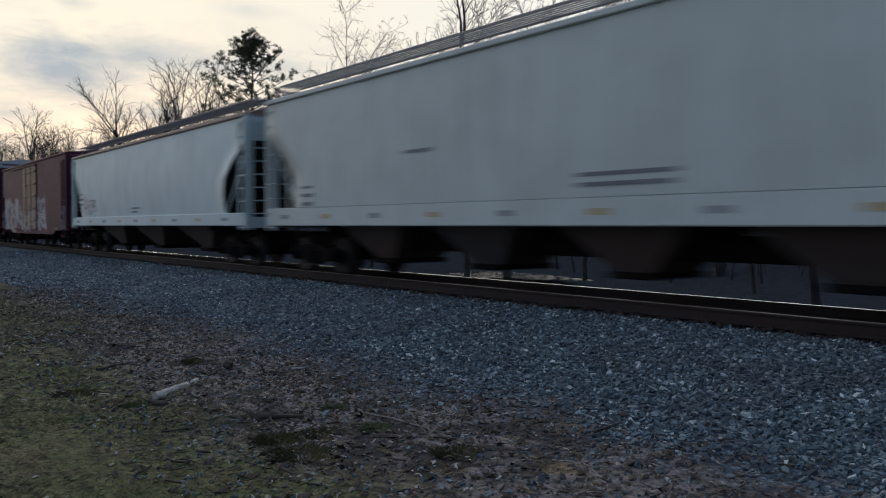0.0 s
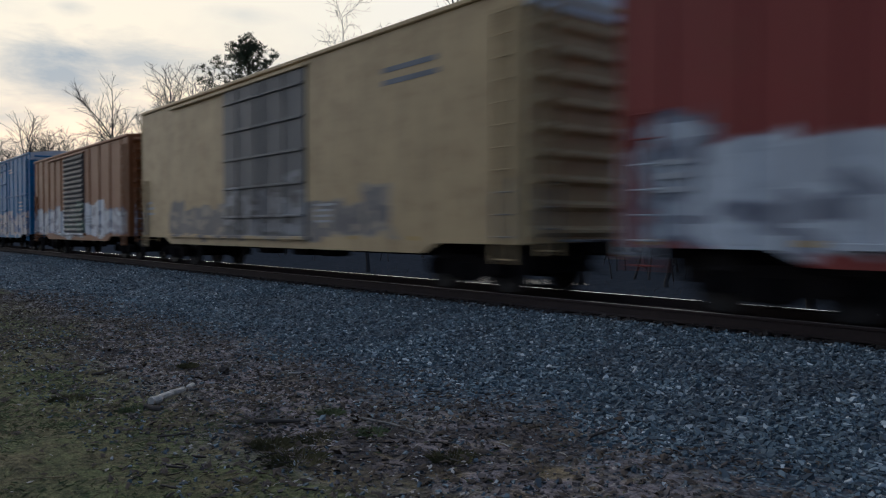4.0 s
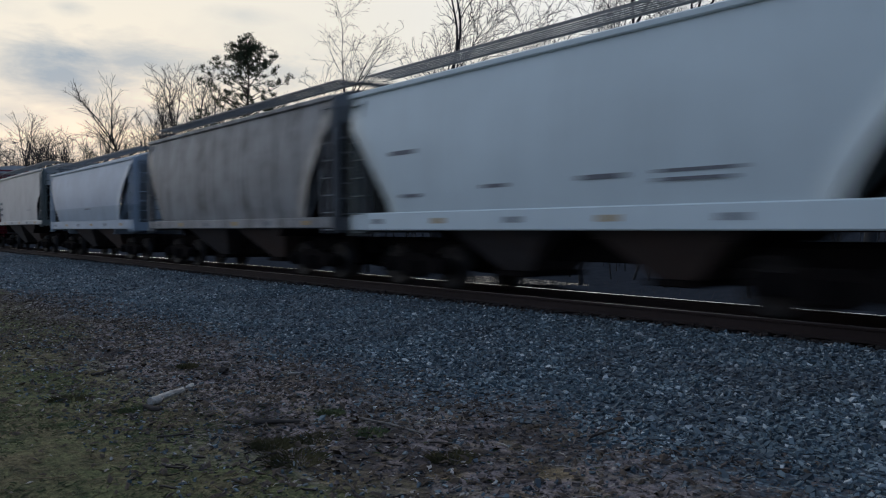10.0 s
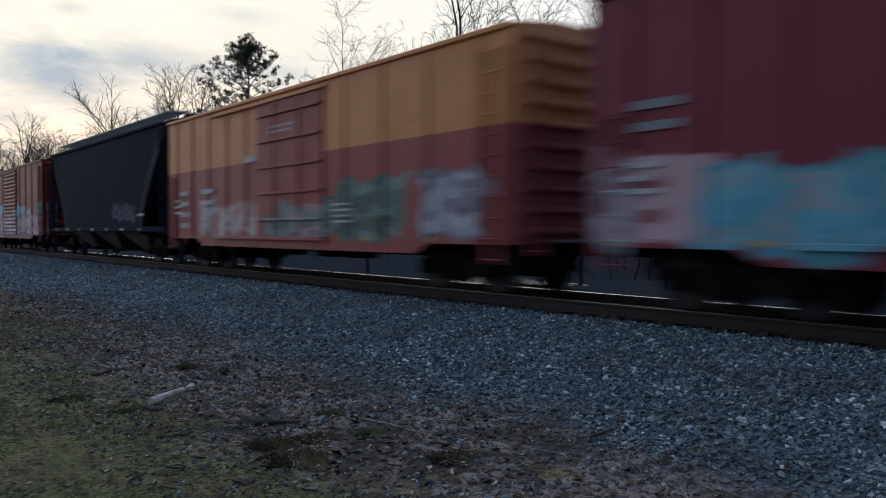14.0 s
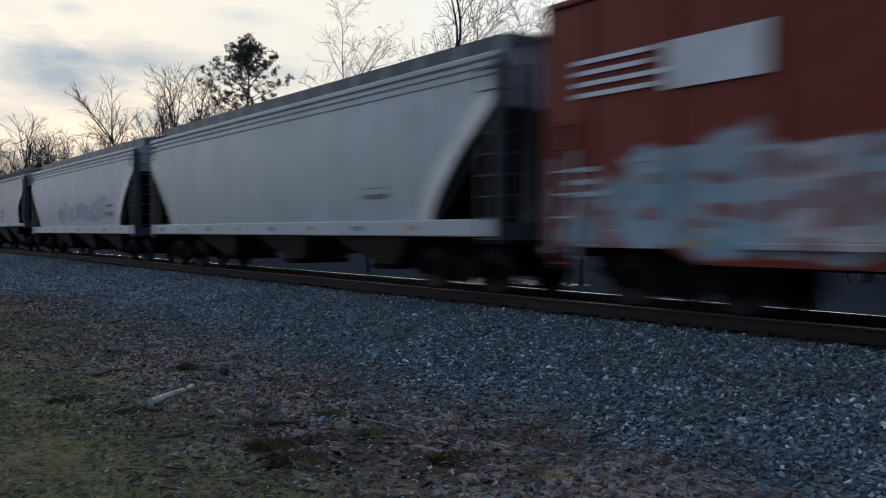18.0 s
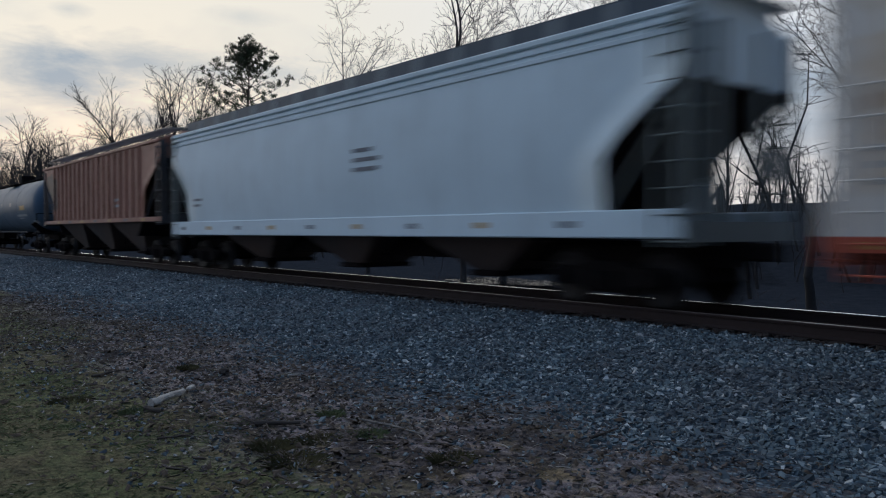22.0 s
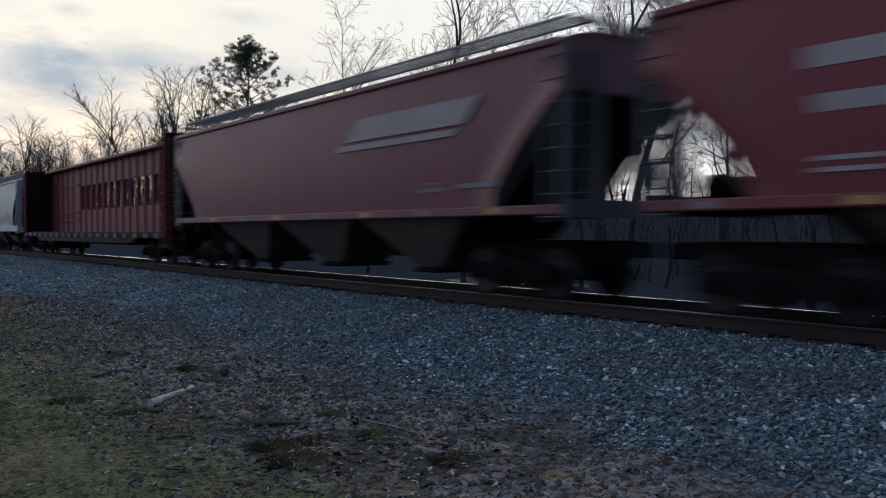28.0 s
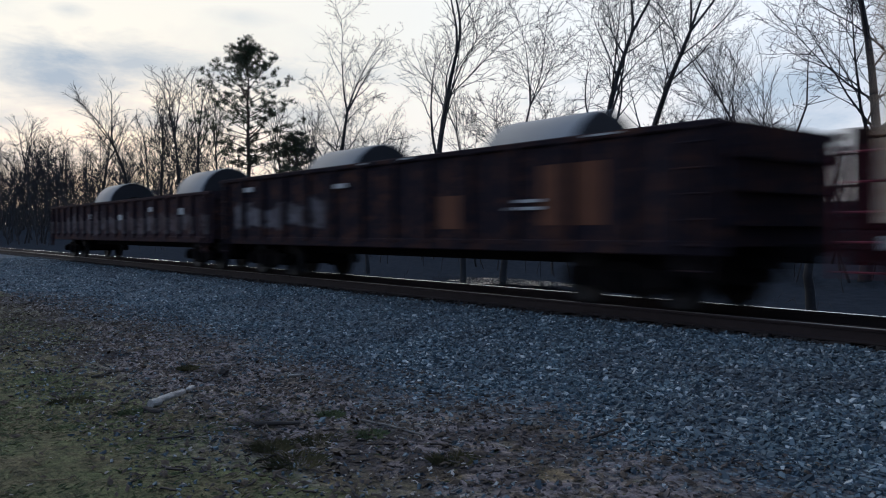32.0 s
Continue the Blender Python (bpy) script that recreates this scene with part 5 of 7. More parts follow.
hopper("covered_hopper", "short clean white two-bay covered hopper with orange reflectors", 216.17, 228.04, 4.0, white2, 2, 0.16, (1.15, 1.51), cut=(1.5, 1.5, 3.3), end_mat=green_end, signs=[(-4.3, 2.7, 0.8, 0.2, 1, GB), (-4.0, 2.0, 0.8, 0.3, 2, GB), (-1.6, 2.0, 0.6, 0.3, 1, GB), (0.6, 2.15, 1.0, 0.35, 2, GB), (2.0, 2.1, 1.3, 0.35, 3, GB)])
sooty = paint("soot_stained_hopper_paint", (0.27, 0.28, 0.29), dirt=(0.025, 0.024, 0.026), amount=0.85, rust=0.12, seed=20)
hopper("covered_hopper", "short soot-stained grey-brown covered hopper with bulging sides", 228.69, 241.04, 4.1, sooty, 2, 0.18, (1.2, 1.45), cut=(1.4, 1.45, 3.6))
blue_grey = paint("blue_grey_hopper_paint", (0.47, 0.54, 0.62), amount=0.25, split=(2.1, (0.36, 0.44, 0.52)), seed=21)
hopper("covered_hopper", "short blue-grey round-sided covered hopper", 242.60, 255.22, 3.75, blue_grey, 2, 0.20, (1.2, 1.54), cut=(1.7, 1.55, 3.7), slope_mat=blue_grey, signs=[(0.2, 2.1, 0.7, 0.25, 1, GB)])
warm_grey = paint("warm_grey_hopper_paint", (0.50, 0.50, 0.49), amount=0.25, seed=22)
hopper("covered_hopper", "light grey two-bay covered hopper with slanted bays", 256.89, 269.72, 4.2, warm_grey, 2, 0.06, (1.45, 1.66), cut=(1.5, 2.4, 3.4), end_mat=green_end, signs=[(-4.9, 2.8, 0.9, 1.0, 3, GB), (2.5, 2.25, 1.2, 0.12, 1, WHITE_BAR)])
coat = paint("dark_red_boxcar_paint", (0.168, 0.020, 0.033), amount=0.12, rust=0.08, tags=[(-7.6, -5.4, 0.8, 2.2, (0.15, 0.27, 0.24), (0.05, 0.12, 0.11), (0.36, 0.36, 0.36)), (-5.5, -4.2, 0.8, 1.9, (0.40, 0.33, 0.34), (0.20, 0.06, 0.06), (0.30, 0.26, 0.28)), (-4.3, -1.2, 0.75, 2.6, (0.17, 0.30, 0.27), (0.05, 0.13, 0.12), (0.38, 0.42, 0.40)), (2.2, 6.0, 0.8, 2.75, (0.36, 0.38, 0.38), (0.16, 0.08, 0.08), (0.14, 0.26, 0.23))], seed=23)
boxcar("boxcar", "tall dark red sixty-foot boxcar with pale green graffiti", 270.86, 289.49, 5.12, coat, None, None, (-1.6, 2.1), posts=18, sign=[(-1.0, 4.5, 1.3, 0.35, 2, WHITE_BAR), (7.2, 1.6, 1.0, 0.25, 2, WHITE_BAR), (6.2, 2.3, 0.8, 0.4, 2, WHITE_BAR)])
coat = paint("faded_red_boxcar_paint", (0.158, 0.028, 0.042), amount=0.12, rust=0.08, tags=[(-7.6, -5.9, 0.8, 2.3, (0.42, 0.26, 0.28), (0.22, 0.07, 0.08), (0.45, 0.34, 0.36)), (-6.3, -1.6, 0.7, 2.45, (0.10, 0.36, 0.46), (0.07, 0.27, 0.36), (0.34, 0.30, 0.28)), (-1.9, 7.3, 0.8, 2.25, (0.42, 0.50, 0.56), (0.13, 0.18, 0.24), (0.30, 0.42, 0.50))], seed=24)
boxcar("boxcar", "faded red boxcar with cyan and white graffiti along its foot", 291.06, 306.75, 4.52, coat, None, None, (-1.7, 1.5), posts=14, sign=[(-0.9, 3.75, 1.3, 0.25, 2, GREY_BAR), (-7.1, 2.95, 1.0, 0.6, 2, GREY_BAR)])
coat = paint("yellow_boxcar_paint", (0.54, 0.228, 0.085), amount=0.22, dirt=(0.20, 0.10, 0.05), rust=0.2, tags=[(-5.4, -1.6, 0.8, 2.4, (0.46, 0.42, 0.42), (0.3, 0.15, 0.14), (0.38, 0.3, 0.3)), (1.2, 5.2, 0.85, 2.5, (0.04, 0.13, 0.12), (0.02, 0.045, 0.05), (0.16, 0.28, 0.26)), (5.3, 7.4, 0.85, 2.5, (0.24, 0.30, 0.42), (0.1, 0.1, 0.14), (0.4, 0.42, 0.46))], split=(2.95, (0.25, 0.055, 0.058)), seed=25)
red_door = paint("red_door_paint", (0.244, 0.050, 0.050), amount=0.25, tags=[(-1.2, 1.9, 0.8, 2.0, (0.30, 0.22, 0.21), (0.05, 0.07, 0.08), (0.06, 0.2, 0.2))], seed=26)
boxcar("boxcar", "yellow over red boxcar with red door and teal graffiti", 308.42, 324.42, 4.55, coat, None, red_door, roof_mat=coat, doorx=(-1.4, 1.75), posts=12, sign=[(-6.9, 2.35, 0.9, 1.3, 4, WHITE_BAR), (-5.2, 2.35, 0.9, 1.3, 4, WHITE_BAR), (-0.8, 3.75, 1.4, 0.25, 2, WHITE_BAR), (-2.2, 3.1, 0.7, 0.4, 1, WHITE_BAR)])
navy = paint("navy_black_hopper_paint", (0.012, 0.015, 0.030), rough=0.6, spec=0.02, amount=0.3, dirt=(0.030, 0.032, 0.042), tags=[(2.0, 4.6, 1.4, 2.3, (0.12, 0.13, 0.16), (0.05, 0.05, 0.07), (0.09, 0.1, 0.12))], seed=27)
hopper("covered_hopper", "navy black flat-sided hopper with sloped ends", 324.87, 340.55, 4.68, navy, 3, 0.0, (1.1, 1.28), cut=(2.4, 1.5, 4.3), hatch="round", signs=[(5.0, 1.75, 0.6, 0.22, 1, WHITE_BAR)])
coat = paint("brick_red_boxcar_paint", (0.155, 0.022, 0.017), amount=0.12, rust=0.11, tags=[(-7.4, 7.2, 0.75, 2.5, (0.44, 0.40, 0.45), (0.09, 0.12, 0.20), (0.46, 0.15, 0.18)), (-6.3, 3.4, 2.05, 2.7, (0.07, 0.35, 0.44), (0.09, 0.38, 0.46), (0.40, 0.40, 0.44))], seed=28)
ribbed_red = paint("brick_red_door_paint", (0.209, 0.062, 0.044), amount=0.3, tags=[(-1.7, 1.4, 0.8, 2.5, (0.4, 0.38, 0.4), (0.1, 0.1, 0.15), (0.4, 0.2, 0.2))], seed=29)
STRIPES = (-7.24, 3.69, 1.75, 0.66, 4, SIGN_WHITE)
BLOCK = (-5.62, 3.70, 1.45, 1.55, 1, SIGN_WHITE)
boxcar("boxcar", "brick red boxcar with white striped sign and multicoloured graffiti", 342.26, 357.71, 4.65, coat, None, ribbed_red, (-1.7, 1.4), "louver", posts=10, sign=[STRIPES, BLOCK])
light_blue = paint("light_blue_hopper_paint", (0.40, 0.50, 0.58), amount=0.2, tags=[(-3.6, 0.6, 1.6, 2.75, (0.12, 0.16, 0.38), (0.30, 0.38, 0.52), (0.20, 0.22, 0.44))], seed=30)
hopper("covered_hopper", "light blue three-bay covered hopper with purple graffiti", 358.82, 376.28, 4.28, light_blue, 3, 0.02, (1.38, 1.55), band_mat=navy, cut=(1.9, 1.9, 3.95), hatch="round", signs=[(3.6, 2.6, 1.0, 0.9, 3, GB)])
coat = paint("red_brown_boxcar_paint", (0.171, 0.032, 0.020), amount=0.18, rust=0.17, tags=[(-7.6, 7.2, 0.75, 2.55, (0.46, 0.44, 0.45), (0.24, 0.12, 0.12), (0.16, 0.34, 0.40))], seed=31)
boxcar("boxcar", "red-brown boxcar with ribbed door, white sign and pale graffiti", 377.50, 393.25, 4.6, coat, None, ribbed_red, (-1.65, 1.4), "louver", posts=10, sign=[STRIPES, BLOCK])
grey1 = paint("grey_hopper_paint", (0.442, 0.470, 0.475), amount=0.22, seed=32)
grey2 = paint("grey_hopper_paint_blue_graffiti", (0.432, 0.460, 0.475), amount=0.22, tags=[(-2.6, 5.2, 1.5, 2.5, (0.24, 0.27, 0.38), (0.42, 0.43, 0.47), (0.33, 0.33, 0.40))], seed=33)
grey3 = paint("drab_grey_hopper_paint", (0.38, 0.39, 0.40), amount=0.3, seed=34)
tri = (1.9, 1.4, 3.3)
slate_hatch = paint("slate_blue_hatch_paint", (0.055, 0.075, 0.095), amount=0.2, seed=57)
hopper("covered_hopper", "grey three-bay covered hopper with teardrop end openings", 394.36, 411.84, 4.15, grey1, 3, 0.14, (1.05, 1.36), cut=tri, end_mat=dark_end, hatch_mat=slate_hatch, steps=2, signs=[(4.6, 2.1, 1.1, 0.4, 2, GB)])
hopper("covered_hopper", "grey three-bay covered hopper with blue graffiti", 413.51, 430.37, 4.1, grey2, 3, 0.14, (1.05, 1.36), cut=tri, end_mat=dark_end, hatch_mat=slate_hatch, steps=2, signs=[(5.0, 2.5, 1.0, 0.9, 3, GB)])
hopper("covered_hopper", "drab grey covered hopper with narrow side sill", 432.10, 449.19, 4.15, grey3, 3, 0.08, (1.42, 1.58), cut=(1.9, 2.5, 3.6), end_mat=dark_end, signs=[(1.7, 2.3, 0.9, 0.45, 2, GB), (-6.6, 2.2, 1.2, 0.3, 2, GB), (4.8, 1.52, 0.4, 0.06, 1, ORANGE_BAR)])
coat = paint("cream_white_reefer_paint", (0.66, 0.62, 0.56), amount=0.22, tags=[(-10.9, 1.5, 2.6, 4.7, (0.66, 0.61, 0.53), (0.50, 0.40, 0.26), (0.69, 0.66, 0.60)), (-11.0, -6.9, 1.5, 3.3, (0.66, 0.58, 0.48), (0.42, 0.28, 0.17), (0.60, 0.50, 0.38)), (-9.6, -4.6, 0.95, 2.1, (0.56, 0.42, 0.24), (0.22, 0.24, 0.30), (0.62, 0.55, 0.44)), (2.4, 6.3, 0.75, 2.35, (0.05, 0.12, 0.30), (0.30, 0.42, 0.58), (0.04, 0.07, 0.16)), (6.3, 7.9, 0.8, 2.2, (0.58, 0.46, 0.25), (0.5, 0.4, 0.2), (0.45, 0.42, 0.3)), (7.9, 8.9, 0.8, 2.1, (0.42, 0.46, 0.06), (0.5, 0.42, 0.1), (0.4, 0.45, 0.1))], split=(1.1, (0.40, 0.095, 0.055)), seed=35)
reefer = boxcar("refrigerator_car", "very long cream white refrigerator car with blue and yellow graffiti", 451.49, 474.06, 5.16, coat, None, None, (-2.2, 1.5), "plug", posts=0, roof_mat=paint("reefer_roof_paint", (0.55, 0.52, 0.47), seed=36), sign=[(5.9, 4.35, 2.3, 0.10, 1, FAINT), (6.6, 3.95, 2.0, 0.10, 1, FAINT), (5.6, 3.50, 2.6, 0.12, 1, FAINT), (6.2, 3.1, 1.6, 0.08, 1, FAINT), (10.0, 1.8, 0.6, 0.3, 1, ORANGE_BAR), (-6.4, 2.2, 1.6, 0.06, 1, GB)])
part("eave_stripe", Shape().box(-3.2, 11.2, -1.512, -1.502, 4.93, 5.06, 0.002), plain("faded_red_stripe", (0.30, 0.09, 0.07), 0.6, 0.0, 3.0, 0.4, 0.05), reefer, "faded red stripe under the roof")
YELLOW_CAP = plain("ochre_corner_paint", (0.55, 0.33, 0.06), 0.6, 0.0, 4.0, 0.3, 0.05)
part("corner_cap", Shape().box(9.9, 11.2, -1.514, -1.502, 4.72, 5.10, 0.002).box(11.29, 11.33, -1.4, 1.4, 4.6, 5.12, 0.01), YELLOW_CAP, reefer, "ochre yellow top corner")
part("machine_compartment", Shape().box(10.9, 11.33, -1.506, -0.4, 1.15, 2.75, 0.03), SHADED_GRIME, reefer, "dark cooling machinery compartment")
hopper("covered_hopper", "pale blue-white three-bay covered hopper with dark end openings", 475.96, 495.14, 4.15, paint("ice_white_hopper_paint", (0.546, 0.660, 0.719), amount=0.15, seed=37), 3, 0.12, (1.05, 1.46), cut=(1.45, 2.2, 3.25), end_mat=green_end, hatch_mat=slate_hatch, steps=2, signs=[(1.4, 2.9, 1.0, 0.6, 3, GB), (-7.6, 2.3, 0.6, 0.5, 3, GB)])
rust_brown = paint("rust_brown_hopper_paint", (0.30, 0.135, 0.10), amount=0.4, rust=0.5, dirt=(0.06, 0.045, 0.04), tags=[(-7.8, -5.6, 2.1, 4.0, (0.09, 0.06, 0.055), (0.12, 0.07, 0.055), (0.09, 0.06, 0.05))], seed=38)
hopper("covered_hopper", "rust-brown ribbed covered hopper with dark ends", 496.02, 512.97, 4.2, rust_brown, 3, 0.0, (1.5, 1.66), cut=(1.9, 2.5, 3.6), end_mat=dark_end, ribs=18, hatch="round", signs=[(3.0, 2.4, 0.8, 0.45, 2, WHITE_BAR)])
slate = paint("slate_blue_tank_paint", (0.066, 0.108, 0.158), rough=0.42, spec=0.42, amount=0.2, dirt=(0.04, 0.045, 0.06), seed=39)
tank("tank_car", "long slate blue tank car with white and yellow markings", 514.72, 533.38, slate, 1.46, marks=[(3.9, 2.0, 2.6, 0.12, WHITE_BAR), (4.1, 1.88, 1.4, 0.06, WHITE_BAR), (5.0, 2.35, 1.2, 0.24, YELLOW_BAR), (-6.2, 2.68, 0.5, 0.2, FAINT), (-3.75, 2.62, 0.5, 0.2, FAINT), (-0.4, 2.62, 0.45, 0.22, FAINT), (2.2, 2.6, 0.45, 0.22, FAINT), (7.1, 1.6, 1.0, 0.16, WHITE_BAR)])
CREAM = plain("cream_placard", (0.30, 0.235, 0.135), 0.5, 0.0, 9.0, 0.2, 0.05)
black = paint("black_tank_paint", (0.008, 0.009, 0.014), rough=0.5, spec=0.03, amount=0.25, dirt=(0.022, 0.025, 0.04), tags=[(-5.0, 6.0, 1.3, 2.15, (0.04, 0.05, 0.09), (0.014, 0.015, 0.02), (0.06, 0.06, 0.07))], seed=40)
tank("tank_car", "black tank car with yellow placards and graffiti", 535.47, 550.15, black, 1.38, top_walk=False, marks=[(2.6, 2.4, 1.2, 0.26, YELLOW_BAR), (0.5, 2.5, 0.45, 0.26, CREAM), (-2.3, 2.55, 0.4, 0.26, CREAM), (-4.8, 2.58, 0.38, 0.24, CREAM), (-6.6, 2.55, 0.4, 0.24, CREAM), (-6.6, 2.26, 1.8, 0.10, WHITE_BAR), (-2.6, 2.2, 0.9, 0.08, GB), (5.3, 2.8, 1.0, 0.26, GB)])
coat = paint("bright_red_boxcar_paint", (0.189, 0.028, 0.025), amount=0.13, rust=0.11, tags=[(-6.8, -1.8, 0.8, 2.2, (0.20, 0.25, 0.32), (0.3, 0.1, 0.09), (0.34, 0.3, 0.32)), (1.7, 6.2, 0.85, 2.15, (0.16, 0.18, 0.27), (0.06, 0.06, 0.09), (0.34, 0.36, 0.42))], seed=41)
boxcar("boxcar", "red boxcar with ribbed door and blue-grey graffiti", 551.81, 567.58, 4.57, coat, None, ribbed_red, (-1.6, 1.4), "louver", posts=0, sign=[(4.9, 4.0, 0.9, 0.3, 1, WHITE_BAR), (-2.2, 2.6, 0.45, 0.6, 3, WHITE_BAR)])
tan_grey = paint("tan_grey_hopper_paint", (0.40, 0.34, 0.28), amount=0.3, seed=42)
hopper("covered_hopper", "dull tan-grey three-bay covered hopper", 569.20, 586.52, 4.1, tan_grey, 3, 0.14, (1.42, 1.58), cut=tri, end_mat=dark_end)
maroon = paint("maroon_hopper_paint", (0.165, 0.042, 0.052), amount=0.25, rust=0.2, tags=[(-3.9, -0.6, 1.4, 2.4, (0.13, 0.19, 0.05), (0.18, 0.07, 0.065), (0.22, 0.13, 0.11)), (-2.0, 1.6, 1.6, 2.5, (0.27, 0.13, 0.10), (0.2, 0.08, 0.07), (0.35, 0.16, 0.09)), (2.2, 3.6, 2.0, 2.75, (0.18, 0.18, 0.30), (0.2, 0.1, 0.12), (0.24, 0.2, 0.3))], seed=43)
maroon2 = paint("faded_maroon_hopper_paint", (0.165, 0.060, 0.074), amount=0.25, rust=0.2, seed=44)
for f, r, m, lab in ((587.75, 602.78, maroon, "maroon three-bay covered hopper with slanted logo stripe and green graffiti"), (604.14, 620.84, maroon2, "faded maroon three-bay covered hopper with a pale slanted logo stripe")):
    car = hopper("covered_hopper", lab, f, r, 4.12, m, 3, 0.14, (1.42, 1.58), cut=(1.7, 1.7, 3.4), end_mat=dark_end, signs=[(4.6, 2.1, 0.9, 0.3, 2, GB), (5.8, 2.2, 1.2, 0.4, 2, GB)] + ([(-5.1, 3.28, 1.2, 0.6, 1, LOGO), (-5.0, 2.72, 1.3, 0.5, 1, LOGO), (-5.0, 2.15, 0.9, 0.4, 3, LOGO)] if m is maroon else []))
    dx = 2.1
    logo = Shape()
    for x0, x1, za, zb2, sl in ((0.0, 3.9, 3.05, 3.5, 0.45), (-0.4, 3.6, 2.86, 2.98, 0.12)):
        yv = -1.575
        logo.add([(dx + x0, yv + 0.02, za), (dx + x1, yv + 0.02, za), (dx + x1 + sl, yv + 0.02, zb2), (dx + x0 + sl, yv + 0.02, zb2), (dx + x0, yv - 0.004, za), (dx + x1, yv - 0.004, za), (dx + x1 + sl, yv - 0.004, zb2), (dx + x0 + sl, yv - 0.004, zb2)],
                 [(4, 5, 6, 7), (0, 4, 7, 3), (1, 2, 6, 5), (3, 7, 6, 2), (0, 1, 5, 4)])
    part("logo_stripe", logo, LOGO, car, "faded pale slanted stripe")
beam = paint("maroon_beam_paint", (0.150, 0.032, 0.044), spec=0.25, amount=0.35, dirt=(0.05, 0.03, 0.032), rust=0.15, seed=45)
dark_deck = paint("dark_deck_paint", (0.018, 0.010, 0.011), dirt=(0.03, 0.022, 0.022), spec=0.04, amount=0.3, seed=56)
centerbeam("centerbeam_car", "empty maroon centre-beam flat car with a row of rounded openings", 621.90, 644.00, beam, 1.16, 4.45, windows=(-4.75, 8.75, 14, 2.2, 3.42), deck_mat=dark_deck)
hopper("covered_hopper", "short light grey covered hopper with slanted ends", 645.32, 657.48, 4.05, paint("light_grey_hopper_paint", (0.36, 0.385, 0.40), amount=0.25, tags=[(-1.5, 4.0, 1.6, 2.3, (0.19, 0.205, 0.23), (0.33, 0.35, 0.37), (0.25, 0.265, 0.29))], seed=46), 2, 0.12, (1.2, 1.52), cut=(1.7, 1.6, 3.6), hatch="trough")
lum = [paint("fresh_lumber_%s" % k, c, 0.75, (0.30, 0.20, 0.12), 0.3, seed=47 + i) for i, (k, c) in enumerate((("pale", (0.74, 0.54, 0.38)), ("cream", (0.76, 0.565, 0.41)), ("honey", (0.72, 0.51, 0.355))))]
centerbeam("lumber_car", "centre-beam flat car stacked with bundles of fresh pale lumber", 658.89, 681.45, beam, 1.16, 4.69, load=(7, 3, lum, 4.62), load_label="bundle of fresh sawn boards", deck_mat=dark_deck)
dark_gon = paint("dark_brown_gondola_paint", (0.021, 0.017, 0.022), 0.8, dirt=(0.03, 0.026, 0.03), spec=0.04, amount=0.4, rust=0.4, tags=[(-7.0, -2.0, 1.2, 2.0, (0.16, 0.15, 0.16), (0.06, 0.05, 0.05), (0.1, 0.09, 0.1))], seed=51)
dark_gon2 = paint("dark_maroon_gondola_paint", (0.038, 0.026, 0.030), 0.8, dirt=(0.03, 0.026, 0.03), spec=0.04, amount=0.4, rust=0.4, tags=[(-8.0, 8.0, 1.1, 1.9, (0.15, 0.13, 0.13), (0.07, 0.05, 0.05), (0.1, 0.07, 0.07))], seed=52)
rust_panel = plain("rust_orange_patch", (0.12, 0.045, 0.022), 0.9, 0.0, 5.0, 0.5, 0.2)
gond_a = gondola("gondola", "dark brown gondola loaded with steel coils", 682.85, 698.56, dark_gon, 2.6, panels=[(4.6, 1.25, 1.3, 0.95, rust_panel), (2.0, 1.2, 0.6, 0.6, rust_panel)])
gond_b = gondola("gondola", "dark maroon gondola loaded with steel coils", 699.25, 718.63, dark_gon2, 2.35)

for car, spots in ((gond_a, ((5.6, 2.55, 0.6, 0.03), (0.9, 2.55, 0.35, 0.03), (-0.6, 2.55, 0.25, 0.03), (3.95, 1.62, 0.75, 0.05), (3.9, 1.50, 0.8, 0.05), (-1.6, 2.1, 0.5, 0.10), (-6.2, 2.2, 0.5, 0.12))), (gond_b, ((7.2, 1.7, 0.4, 0.2), (4.4, 1.85, 0.35, 0.15), (1.0, 1.6, 0.5, 0.2), (-3.0, 1.7, 0.4, 0.2)))):
    for x, z, w, hh in spots:
        part("paint_mark", Shape().box(x, x + w, -1.562, -1.552, z, z + hh, 0.001), WHITE_BAR, car)


def steel_coil(car, x, rad=1.0, length=2.2):
    """A coil that lies in its gondola with the eye along the car; it rides with it."""
    k = 40
    prof = [(-length / 2, 0.42), (-length / 2, rad - 0.02), (-length / 2 + 0.02, rad), (length / 2 - 0.02, rad), (length / 2, rad - 0.02), (length / 2, 0.42), (-length / 2, 0.42)]
    vs = [(x + d, rr * math.sin(6.2832 * i / k), 1.2 + rad + rr * math.cos(6.2832 * i / k)) for d, rr in prof for i in range(k)]
    fs = [(a * k + i, a * k + (i + 1) % k, (a + 1) * k + (i + 1) % k, (a + 1) * k + i) for a in range(len(prof) - 1) for i in range(k)]
    c = part("steel_coil", Shape().add(vs, fs), COIL, car, "large coil of bare grey sheet steel")
    c.data.materials.append(COIL_END_SHADE)
    for i, f in enumerate(c.data.polygons):
        f.use_smooth = i // k == 2
        f.material_index = 0 if i // k in (1, 2, 3) else 1
    for y in (-0.75, 0.75):
        part("cradle_timber", Shape().box(x - length / 2, x + length / 2, y - 0.18, y + 0.18, 1.03, 1.5, 0.04), TIE, c)


